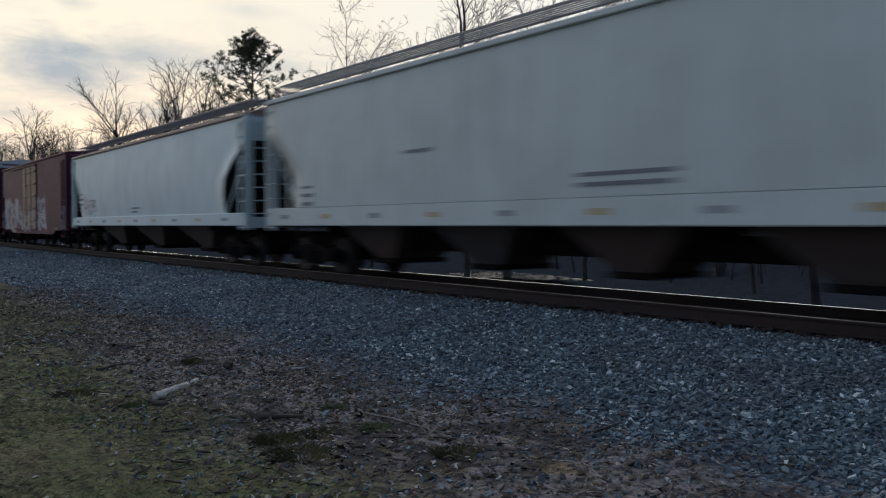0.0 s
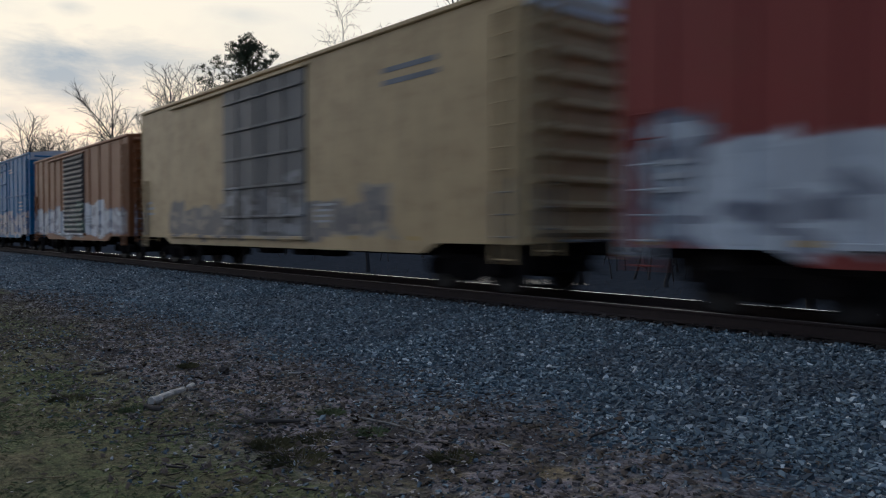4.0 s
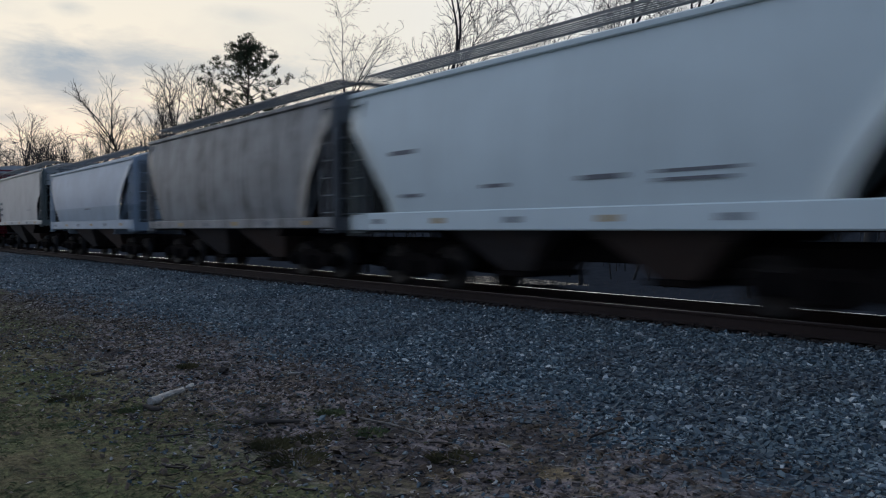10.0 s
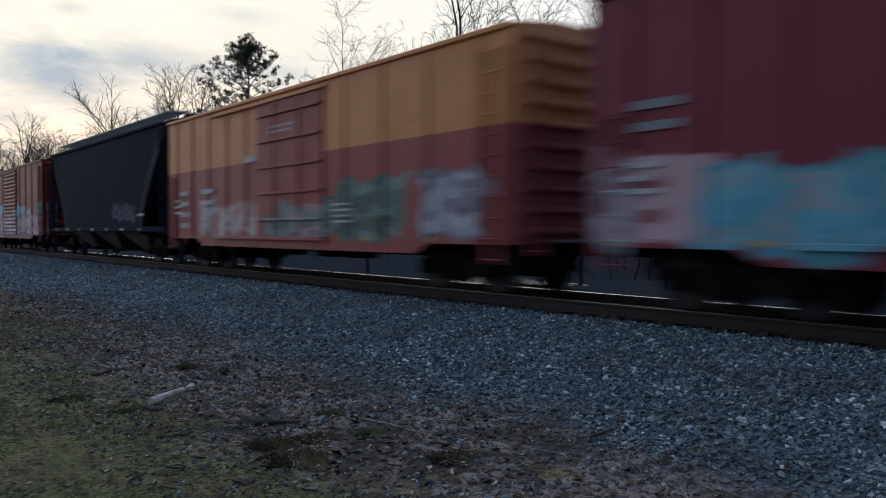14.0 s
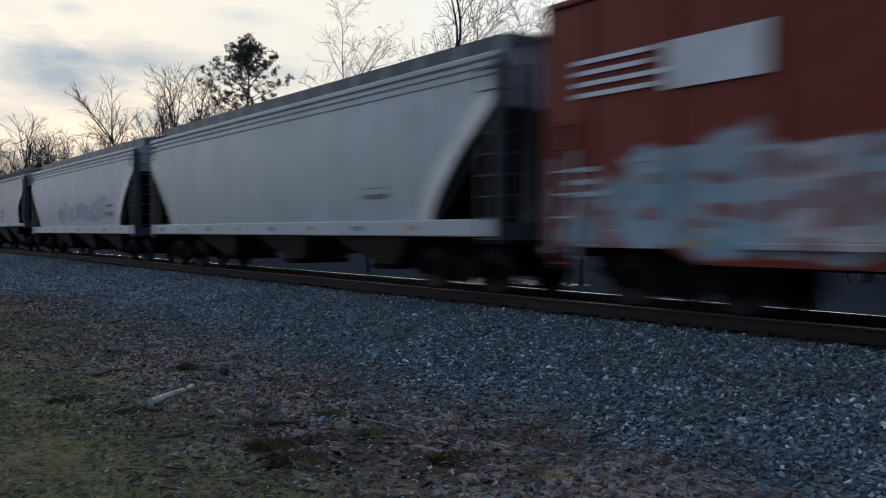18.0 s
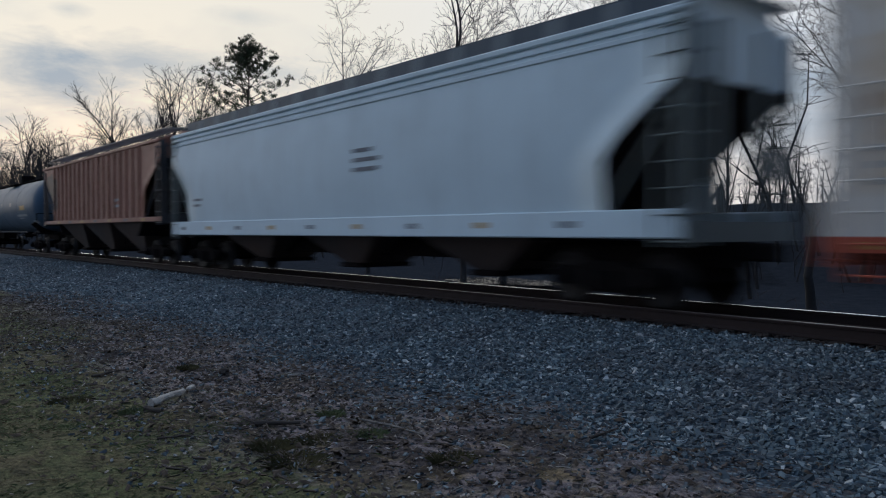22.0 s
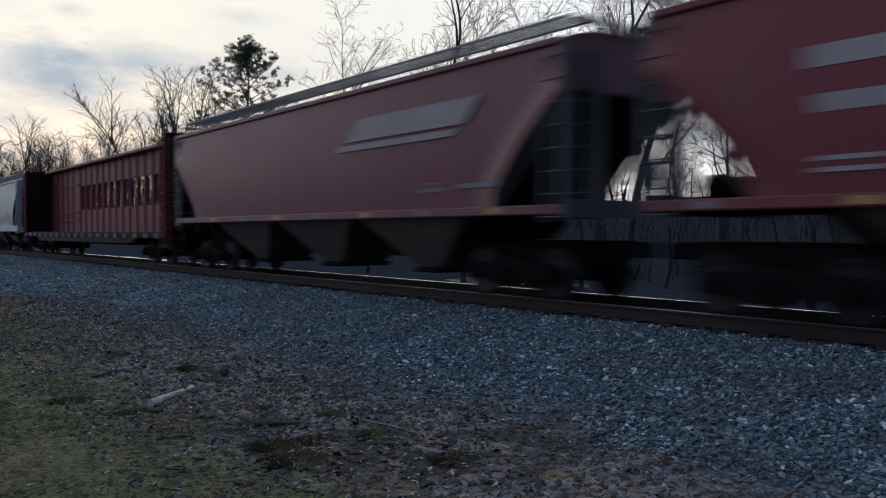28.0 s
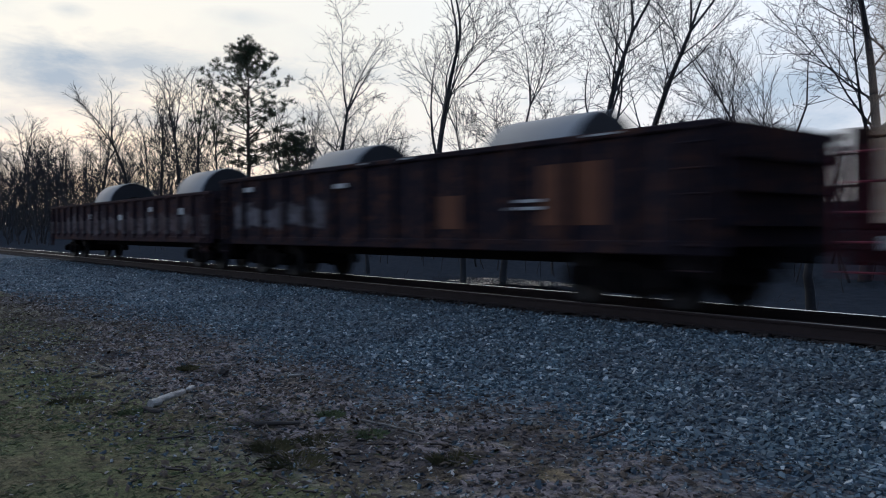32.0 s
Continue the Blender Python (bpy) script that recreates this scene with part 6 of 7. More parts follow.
COILS_A, COILS_B = (3.65, -2.95), (6.5, -3.2)
COIL = plain("bare_sheet_steel", (0.24, 0.245, 0.25), 0.55, 0.5, 3.0, 0.12, 0.05)
# the same steel, coloured dark because the coil ends face away from the light
COIL_END_SHADE = plain("shaded_strip_edges", (0.035, 0.033, 0.034), 0.6, 0.2, 9.0, 0.3, 0.2, spec=0.2)
for x in COILS_A:
    steel_coil(gond_a, x)
for x in COILS_B:
    steel_coil(gond_b, x)


# ---- plants ----
def grow(seed, height, r0, lean=(0.0, 0.0), first=0.35, spread=1.0, leaders=2, depth_max=4, twig=0.012, rise=0.10):
    """Segments (a, b, ra, rb, depth) of a bare tree: a trunk that forks into leaders, limbs that arch outwards and up, branches and twigs."""
    rng = random.Random(seed)
    segs = []
    floor_r = (0.0, twig * 2.6, twig * 1.7, twig * 1.15, twig)

    def fork(w, lo, hi, turn):
        side = w.orthogonal().normalized()
        side.rotate(Matrix.Rotation(turn, 3, w))
        ang = rng.uniform(lo, hi) * spread
        return (w * math.cos(ang) + side * math.sin(ang)).normalized()

    def limb(p, d, length, rad, depth):
        steps = (9, 8, 6, 5, 3)[depth]
        q, w, turn = p.copy(), d.copy(), rng.uniform(0, 6.283)
        bend = Vector((rng.gauss(0, 1), rng.gauss(0, 1), rng.gauss(0, 0.5))) * (0.02, 0.07, 0.09, 0.10, 0.10)[depth]
        for i in range(steps):
            f0, f1 = i / steps, (i + 1) / steps
            j = (0.02, 0.05, 0.07, 0.09, 0.10)[depth]
            lift = (0.0, rise, rise * 0.6, rise * 0.3, 0.0)[depth] * (1.0 - 0.7 * f0)
            w = (w + bend + Vector((rng.gauss(0, j), rng.gauss(0, j), rng.gauss(0, j) + lift))).normalized()
            e = q + w * (length / steps)
            taper = 0.62 if depth == 0 else 0.85
            ra, rb = max(rad * (1 - taper * f0), floor_r[depth] * 0.7), max(rad * (1 - taper * f1), floor_r[depth] * 0.6)
            segs.append((q, e, ra, rb, depth))
            turn += 2.4 + rng.uniform(-0.5, 0.5)
            if depth == 0:
                if f1 >= first and i < steps - 1:
                    for k in range(2 if rng.random() < 0.35 else 1):
                        limb(e, fork(w, 0.55, 1.0, turn + 3.0 * k), height * rng.uniform(0.30, 0.46) * (1.15 - 0.5 * f1), rb * rng.uniform(0.36, 0.55), 1)
            elif depth < depth_max and (i > 0 or rng.random() < 0.3) and rng.random() < (0.95, 0.85, 0.7)[depth - 1]:
                for k in range(2 if rng.random() < 0.15 else 1):
                    limb(e, fork(w, 0.45, 0.85, turn + 3.1 * k), length * rng.uniform(0.40, 0.62) * (1.15 - 0.55 * f1), max(floor_r[depth + 1], rb * rng.uniform(0.45, 0.62)), depth + 1)
            q = e
        if depth == 0:
            for k in range(leaders):
                limb(q, fork(w, 0.15, 0.45, turn + 6.283 * k / leaders), height * rng.uniform(0.34, 0.44), rad * 0.34, 1)

    limb(Vector((0, 0, 0)), Vector((lean[0], lean[1], 1)).normalized(), height * 0.62, r0, 0)
    return segs


def tube_mesh(name, segs, mat, least=0.002):
    vs, fs = [], []
    for a, b, ra, rb, depth in segs:
        k = 7 if ra > 0.08 else (4 if ra > 0.025 else 3)
        w = (b - a).normalized()
        u = w.orthogonal().normalized()
        s = w.cross(u)
        o = len(vs)
        ra, rb = max(ra, least), max(rb, least * 0.7)
        for c, rad in ((a - w * ra * 0.3, ra), (b, rb)):
            for i in range(k):
                t = 6.2832 * i / k
                vs.append(tuple(c + (u * math.cos(t) + s * math.sin(t)) * rad))
        fs += [(o + i, o + (i + 1) % k, o + k + (i + 1) % k, o + k + i) for i in range(k)]
    me = bpy.data.meshes.new(name)
    me.from_pydata(vs, [], fs)
    me.polygons.foreach_set("use_smooth", [True] * len(me.polygons))
    me.materials.append(mat)
    return me


def bare_tree(seed, height, r0, label="tall leafless deciduous tree on the bank behind the track", **kw):
    root = tagged(new("bare_tree"), label, "tree", "trees behind the track")
    segs = grow(seed, height, r0, **kw)
    part("trunk", tube_mesh("trunk", [s for s in segs if s[4] == 0], BARK), None, root)
    part("crown", tube_mesh("crown", [s for s in segs if s[4] > 0], BARK), None, root, "bare grey branches and fine twigs")
    return root


def pine_tree(seed, height, reach=4.7, foot=0.40, rows=14):
    """A pine with a bare lower trunk, uneven boughs and separate clumps of needles with sky between them."""
    rng = random.Random(seed)
    root = tagged(new("pine_tree"), "tall dark green pine with layered ragged boughs", "tree", "trees behind the track")
    trunk, boughs, clumps = [], [], []
    q = Vector((0, 0, 0))
    for i in range(12):
        e = Vector((rng.uniform(-0.08, 0.08), rng.uniform(-0.08, 0.08), height * (i + 1) / 12))
        trunk.append((q, e, 0.30 * (1 - i / 13), 0.30 * (1 - (i + 1) / 13), 0))
        q = e
    for i in range(rows):
        u = i / (rows - 1)
        z0 = height * (foot + (0.985 - foot) * u)
        wide = reach * (0.62 + 1.55 * u - 2.9 * u * u + 0.98 * u ** 3) / 0.83
        for k in range(rng.choice((4, 4, 5, 5))):
            a = i * 1.9 + k * 1.6 + rng.uniform(-0.5, 0.5)
            r = max(0.5, wide * rng.uniform(0.55, 1.12))
            d = Vector((math.cos(a), math.sin(a), rng.uniform(-0.05, 0.25) + 0.5 * u))
            p, steps = Vector((0, 0, z0 + rng.uniform(-0.3, 0.3))), 6
            for j in range(steps):
                e = p + d.normalized() * r / steps + Vector((rng.uniform(-.1, .1), rng.uniform(-.1, .1), 0.05 * j * r / 5))
                boughs.append((p, e, 0.075 * (1 - j / 7) * (1.1 - u * 0.6), 0.075 * (1 - (j + 1) / 7) * (1.1 - u * 0.6), 1))
                if j >= 2 or u > 0.75:
                    for _ in range(2 if j < 4 else 3):
                        tip = e + Vector((rng.gauss(0, .38), rng.gauss(0, .38), rng.uniform(0.02, .38)))
                        boughs.append((e, tip, 0.022, 0.014, 2))
                        clumps.append(tip)
                p = e
            clumps.append(p + Vector((0, 0, 0.15)))
    part("trunk", tube_mesh("trunk", trunk, PINE_BARK), None, root)
    part("bough", tube_mesh("bough", boughs, PINE_BARK), None, root)
    vs, fs = [], []
    for c in clumps:
        for _ in range(22):
            d = Vector((rng.gauss(0, 1), rng.gauss(0, 1), rng.gauss(0.7, 0.8))).normalized()
            base = c + Vector((rng.gauss(0, .10), rng.gauss(0, .10), rng.gauss(0, .07)))
            tip = base + d * rng.uniform(0.18, 0.34)
            s = d.orthogonal().normalized() * 0.030
            o = len(vs)
            vs += [tuple(base - s), tuple(base + s), tuple(tip)]
            fs.append((o, o + 1, o + 2))
    me = bpy.data.meshes.new("crown")
    me.from_pydata(vs, [], fs)
    me.materials.append(NEEDLES)
    part("crown", me, None, root, "dense clumps of dark needles")
    return root


def bank_z(y):
    return float(ground_height(np.array(0.0), np.array(float(y))))


def along(px, y):
    """x of a place at depth y behind the track, on the bearing px from the camera's stand."""
    d = y + 10.55
    return -d * (2294.4 / (px + 335.0) - 0.7993)


# kinds: three that stand near, two farther along, three in the distance with the fine twigs left out, a bushy one, a slim one
BASES = [bare_tree(11, 19.0, 0.24, first=0.38, leaders=2, twig=0.0095), bare_tree(23, 18.0, 0.22, first=0.30, spread=1.05, leaders=3, twig=0.0095), bare_tree(37, 17.0, 0.26, first=0.34, spread=1.1, leaders=2, twig=0.0095),
         bare_tree(42, 18.0, 0.27, first=0.18, spread=1.25, leaders=3, twig=0.013), bare_tree(53, 19.0, 0.25, first=0.34, spread=0.85, leaders=2, twig=0.013),
         bare_tree(67, 19.0, 0.30, "broad leafless tree at the wood's edge", first=0.25, spread=0.9, leaders=3, twig=0.020, depth_max=3, rise=0.14), bare_tree(71, 20.0, 0.28, "tall leafless tree at the wood's edge", first=0.3, spread=0.85, leaders=3, twig=0.020, depth_max=3, rise=0.14),
         bare_tree(83, 15.0, 0.24, "rounded leafless tree at the wood's edge", first=0.18, spread=1.0, leaders=4, twig=0.020, depth_max=3, rise=0.14),
         bare_tree(97, 14.0, 0.17, "bushy leafless tree with a rounded crown", first=0.2, spread=1.2, leaders=4, twig=0.013), bare_tree(101, 15.0, 0.13, "slim young leafless tree", first=0.3, spread=0.7, leaders=2, twig=0.010, depth_max=3)]


def plant(base, px, y, scale, turn, tilt=0.0):
    return Matrix.Translation((along(px, y), y, bank_z(y) - 0.1)) @ Euler((0, radians(tilt), radians(turn))).to_matrix().to_4x4() @ Matrix.Diagonal((scale, scale, scale, 1))


# (kind, line of sight, depth, scale, turn, tilt)
SPOTS = [(3, 588, 21, 0.92, 60, 0), (4, 768, 21, 1.05, 80, 0), (8, 908, 22, 0.95, 140, 0), (8, 700, 24, 0.55, 15, 4), (9, 830, 23, 0.8, 100, 0),
         (0, 1058, 21, 1.0, 250, 0), (1, 1112, 20, 0.95, 30, 3), (9, 1288, 21, 0.85, 60, 0), (9, 1378, 19, 0.9, 160, 4), (2, 1530, 16, 0.85, 200, -6), (9, 1450, 20, 0.7, 200, 12),
         (1, 1640, 20, 1.0, 300, -5), (0, 1780, 21, 1.0, 0, 0), (8, 985, 25, 0.55, 260, 0), (8, 1200, 25, 0.45, 330, 0), (9, 650, 28, 0.9, 40, 0),
         (5, 180, 24, 0.95, 90, -3), (5, 238, 26, 1.12, 10, 2), (7, 285, 29, 1.18, 45, 0), (7, 320, 31, 1.15, 270, 0), (7, 348, 30, 1.05, 150, 0), (7, 385, 33, 0.9, 200, 0),
         (7, 265, 36, 0.95, 330, 0), (7, 150, 30, 0.8, 220, -4), (7, 210, 38, 0.9, 100, 0), (7, 500, 30, 0.7, 250, 0), (7, 545, 28, 0.6, 120, 0),
         (5, 15, 22, 0.95, 200, 0), (7, 40, 26, 1.3, 120, 0), (7, 85, 30, 1.0, 320, 4), (5, -40, 26, 1.05, 100, 0), (7, 62, 44, 1.3, 170, 0), (7, 105, 38, 0.9, 350, 0), (7, 0, 36, 1.4, 250, 0), (7, 130, 44, 0.9, 20, 0)]
wild = random.Random(19)
for i in range(30):
    SPOTS.append((wild.choice((5, 6, 7, 7)), -170 + 560 * ((i * 0.618) % 1.0), wild.uniform(34, 62), wild.uniform(0.6, 0.85), wild.uniform(0, 360), 0))
for i in range(16):
    SPOTS.append((wild.choice((5, 7, 7)), -70 + 200 * ((i * 0.618) % 1.0), wild.uniform(24, 42), wild.uniform(0.8, 1.05), wild.uniform(0, 360), 0))
used = set()
for kind, px, y, sc, turn, tilt in SPOTS:
    m = plant(kind, px, y, sc, turn, tilt)
    if kind in used:
        copy_thing(BASES[kind], m)
    else:
        used.add(kind)
        BASES[kind].matrix_basis = m
pine = pine_tree(5, 17.3)
pine.matrix_basis = Matrix.Translation((along(441, 21), 21, bank_z(21) - 0.1))
pine2 = pine_tree(8, 8.2, 2.9, 0.25, 8)
pine2.matrix_basis = Matrix.Translation((along(525, 24), 24, bank_z(24) - 0.1))


def make_thicket():
    """Thin saplings and scrub along the bank and the far woods."""
    rng = random.Random(77)
    segs = []
    for i in range(900):
        far = i < 420
        px = rng.uniform(-150, 1700) if not far else rng.uniform(-250, 600)
        y = rng.uniform(13.5, 30) if not far else rng.uniform(24, 60)
        hgt = rng.uniform(1.2, 3.4) if not far else rng.uniform(4, 9)
        p = Vector((along(px, y), y, bank_z(y) - 0.05))
        d = Vector((rng.gauss(0, .16), rng.gauss(0, .16), 1)).normalized()
        q = p
        thick = (0.012, 0.010) if not far else (0.022, 0.016)
        r0 = rng.choice((0.02, 0.03, 0.06)) if not far else 0.05
        for j in range(4):
            e = q + (d + Vector((rng.gauss(0, .12), rng.gauss(0, .12), 0))).normalized() * hgt / 4
            segs.append((q, e, r0 * (1 - j / 5), r0 * (1 - (j + 1) / 5), 1))
            for _ in range(3):
                t = e + Vector((rng.gauss(0, .2), rng.gauss(0, .2), rng.uniform(.1, .5))) * hgt / 5
                segs.append((e, t, *thick, 2))
                t2 = t + Vector((rng.gauss(0, .2), rng.gauss(0, .2), rng.uniform(.1, .4))) * hgt / 6
                segs.append((t, t2, thick[1], thick[1] * 0.7, 2))
            q = e
    me = tube_mesh("thicket", segs, BARK, 0.012)
    tagged(new("thicket", me), "leafless saplings and scrub along the far bank", "undergrowth", kind="stuff")


make_thicket()


def snag(px, y, height, rad, seed):
    rng = random.Random(seed)
    root = tagged(new("tree_snag"), "broken dead tree trunk standing by the ditch", "tree", "snags by the ditch")
    segs, q = [], Vector((along(px, y), y, bank_z(y) - 0.15))
    for i in range(6):
        e = q + Vector((rng.gauss(0, .05), rng.gauss(0, .05), height / 6))
        segs.append((q, e, rad * (1 - i * 0.07), rad * (1 - (i + 1) * 0.07), 0))
        q = e
    for i in range(4):
        segs.append((q, q + Vector((rng.gauss(0, .10), rng.gauss(0, .10), rng.uniform(.2, .5))), rad * 0.4, 0.02, 0))
    part("trunk", tube_mesh("trunk", segs, BARK), None, root)


for i, (px, y, hh, rad) in enumerate(((817, 9.6, 2.4, 0.15), (889, 9.9, 2.1, 0.17), (1442, 9.0, 2.3, 0.14), (1030, 12.0, 2.2, 0.11), (650, 11.0, 2.2, 0.12), (1265, 15.0, 3.3, 0.22), (1180, 12.5, 2.0, 0.09), (1330, 11.5, 2.0, 0.08))):
    snag(px, y, hh, rad, i + 3)


def spot(px, py, up=0.0):
    """Ground place on a bearing and at a dip below the horizon, on the plain at z = -0.45."""
    d = FOCAL * (EYE[2] + 0.45 - up) / (py - 407.0)
    s = (px - 784.0) / FOCAL * d
    return Vector((s * 0.6243 - d * 0.7812, EYE[1] + s * 0.7812 + d * 0.6243, -0.45 + up))


def make_twig_litter():
    rng = random.Random(31)
    segs = []
    for _ in range(700):
        x, y = rng.uniform(-15, -2.5), rng.uniform(-8.6, -5.2)
        a, ln2 = rng.uniform(0, 6.283), rng.uniform(0.03, 0.12)
        p = Vector((x, y, float(ground_height(np.array(x), np.array(y))) + rng.uniform(0.005, 0.02)))
        m = p + Vector((math.cos(a), math.sin(a), 0)) * ln2 * 0.5 + Vector((0, 0, 0.01))
        e = m + Vector((math.cos(a + 0.3), math.sin(a + 0.3), 0)) * ln2 * 0.5
        r = rng.uniform(0.002, 0.006)
        segs += [(p, m, r, r * .9, 2), (m, e, r * .9, r * .6, 2)]
    for _ in range(90):
        p = spot(rng.uniform(230, 900), rng.uniform(690, 870), rng.uniform(0.005, 0.02))
        a, ln2, r = rng.gauss(0.4, 0.8), rng.uniform(0.05, 0.18), rng.uniform(0.004, 0.012)
        q = p
        for _ in range(3):
            e = q + Vector((math.cos(a), math.sin(a), rng.uniform(-0.02, 0.05))) * ln2 / 3
            segs.append((q, e, r, r * 0.8, 2))
            q, a = e, a + rng.gauss(0, 0.35)
    vs_mat = DEADWOOD
    tagged(new("twig_litter", tube_mesh("twig_litter", segs[:500], vs_mat)), "pale broken twigs scattered on the dirt", "twigs", kind="stuff")
    tagged(new("dark_twig_litter", tube_mesh("dark_twig_litter", segs[500:], ROTWOOD)), "dark broken twigs scattered on the dirt", "twigs", kind="stuff")


make_twig_litter()


def make_far_woods():
    """A dark band of distant woodland behind the bank."""
    rng = random.Random(5)
    segs = []
    for i in range(1300):
        x, y = rng.uniform(-420, 160), rng.uniform(45, 120)
        if rng.random() < 0.55:
            x = rng.uniform(-420, -120)
            y = rng.uniform(12, 70)
        hgt = rng.uniform(5, 10) if y > 50 else rng.uniform(8, 16)
        p = Vector((x, y, bank_z(y) - 0.2))
        q = p
        for j in range(3):
            e = q + Vector((rng.gauss(0, .2), rng.gauss(0, .2), 1)) * hgt / 3
            segs.append((q, e, 0.14 * (1 - j / 4), 0.14 * (1 - (j + 1) / 4), 1))
            for _ in range(5):
                t = e + Vector((rng.gauss(0, .3), rng.gauss(0, .3), rng.uniform(-.1, .3))) * hgt / 3
                segs.append((e, t, 0.045, 0.02, 2))
                t2 = t + Vector((rng.gauss(0, .3), rng.gauss(0, .3), rng.uniform(0, .3))) * hgt / 4
                segs.append((t, t2, 0.03, 0.015, 2))
            q = e
    tagged(new("far_woods", tube_mesh("far_woods", segs, BARK)), "distant leafless woodland in dusk", "woodland", kind="stuff")


make_far_woods()


# ---- ballast stones ----
def stones(name, count, region, size, seed, label, keep=None, sink=0.35, mat=None):
    rng = np.random.RandomState(seed)
    x0, x1, y0, y1 = region
    xs, ys = rng.uniform(x0, x1, count), rng.uniform(y0, y1, count)
    if keep is not None:
        ok = keep(xs, ys, rng)
        xs, ys = xs[ok], ys[ok]
    n = len(xs)
    cube = np.array([(x, y, z) for x in (-1, 1) for y in (-1, 1) for z in (-1, 1)]) * 0.75
    tri = np.array([(0, 1, 3), (0, 3, 2), (4, 6, 7), (4, 7, 5), (0, 4, 5), (0, 5, 1), (2, 3, 7), (2, 7, 6), (0, 2, 6), (0, 6, 4), (1, 5, 7), (1, 7, 3)])
    sz = rng.uniform(size[0], size[1], n) * rng.choice([0.7, 1.0, 1.0, 1.25], n)
    v = np.repeat(cube[None], n, 0) * (1 + rng.uniform(-0.75, 0.35, (n, 8, 3)))
    v = v * (rng.uniform(0.55, 1.6, (n, 1, 3)) * np.array([1.15, 0.9, 0.6])) * sz[:, None, None]
    a, b = rng.uniform(0, 6.283, n), rng.uniform(-0.85, 0.85, n)
    ca, sa, cb, sb = np.cos(a), np.sin(a), np.cos(b), np.sin(b)
    vx, vy, vz = v[..., 0] * cb[:, None] + v[..., 2] * sb[:, None], v[..., 1], -v[..., 0] * sb[:, None] + v[..., 2] * cb[:, None]
    wx, wy = vx * ca[:, None] - vy * sa[:, None], vx * sa[:, None] + vy * ca[:, None]
    zs = ground_height(xs, ys) + sz * sink
    pts = np.stack([wx + xs[:, None], wy + ys[:, None], vz + zs[:, None]], -1).reshape(-1, 3)
    faces = (tri[None] + (np.arange(n) * 8)[:, None, None]).reshape(-1, 3)
    me = bpy.data.meshes.new(name)
    me.vertices.add(len(pts))
    me.vertices.foreach_set("co", pts.ravel())
    me.loops.add(len(faces) * 3)
    me.loops.foreach_set("vertex_index", faces.ravel().astype(np.int32))
    me.polygons.add(len(faces))
    me.polygons.foreach_set("loop_start", np.arange(0, len(faces) * 3, 3, dtype=np.int32))
    me.update(calc_edges=True)
    me.validate()
    me.shade_flat()
    me.materials.append(mat or STONE)
    return tagged(new(name, me), label, "gravel", kind="stuff")


def edge_line(xs):
    return -5.55 + 0.3 * np.sin(xs * 0.9) + 0.25 * np.sin(xs * 2.3 + 1) - 0.2 * smooth01((-xs - 9) / 5)


stones("ballast", 125000, (-17, 2.5, -8.0, -1.12), (0.012, 0.027), 3, "loose grey crushed stone ballast",
       lambda x, y, r: (r.rand(len(x)) < np.clip(1.2 - np.hypot(x, y + 10.55) / 15, 0.16, 1)) & (r.rand(len(x)) < np.clip(0.50 + (y - edge_line(x)) / 0.9, 0.018, 1)))
stones("far_ballast", 22000, (-48, -15, -6.6, -1.12), (0.018, 0.036), 6, "grey ballast along the far track", sink=-0.05)
stones("track_ballast", 12000, (-40, 4, -1.22, 2.4), (0.024, 0.045), 7, "dark stone ballast between the rails", lambda x, y, r: (np.abs(np.abs(y) - 0.755) > 0.1), mat=OIL_SHADE_STONE)
stones("scattered_gravel", 4200, (-14, -2.5, -9.0, -5.4), (0.006, 0.018), 9, "small pale pebbles scattered on dirt and grass")
stones("soil_clods", 17000, (-23, -2.0, -8.8, -5.0), (0.006, 0.021), 10, "dark damp soil crumbs and bark bits", lambda x, y, r: r.rand(len(x)) < np.clip(1.2 - np.abs(y + 6.8) / 2.0, 0.1, 1), mat=CLOD)


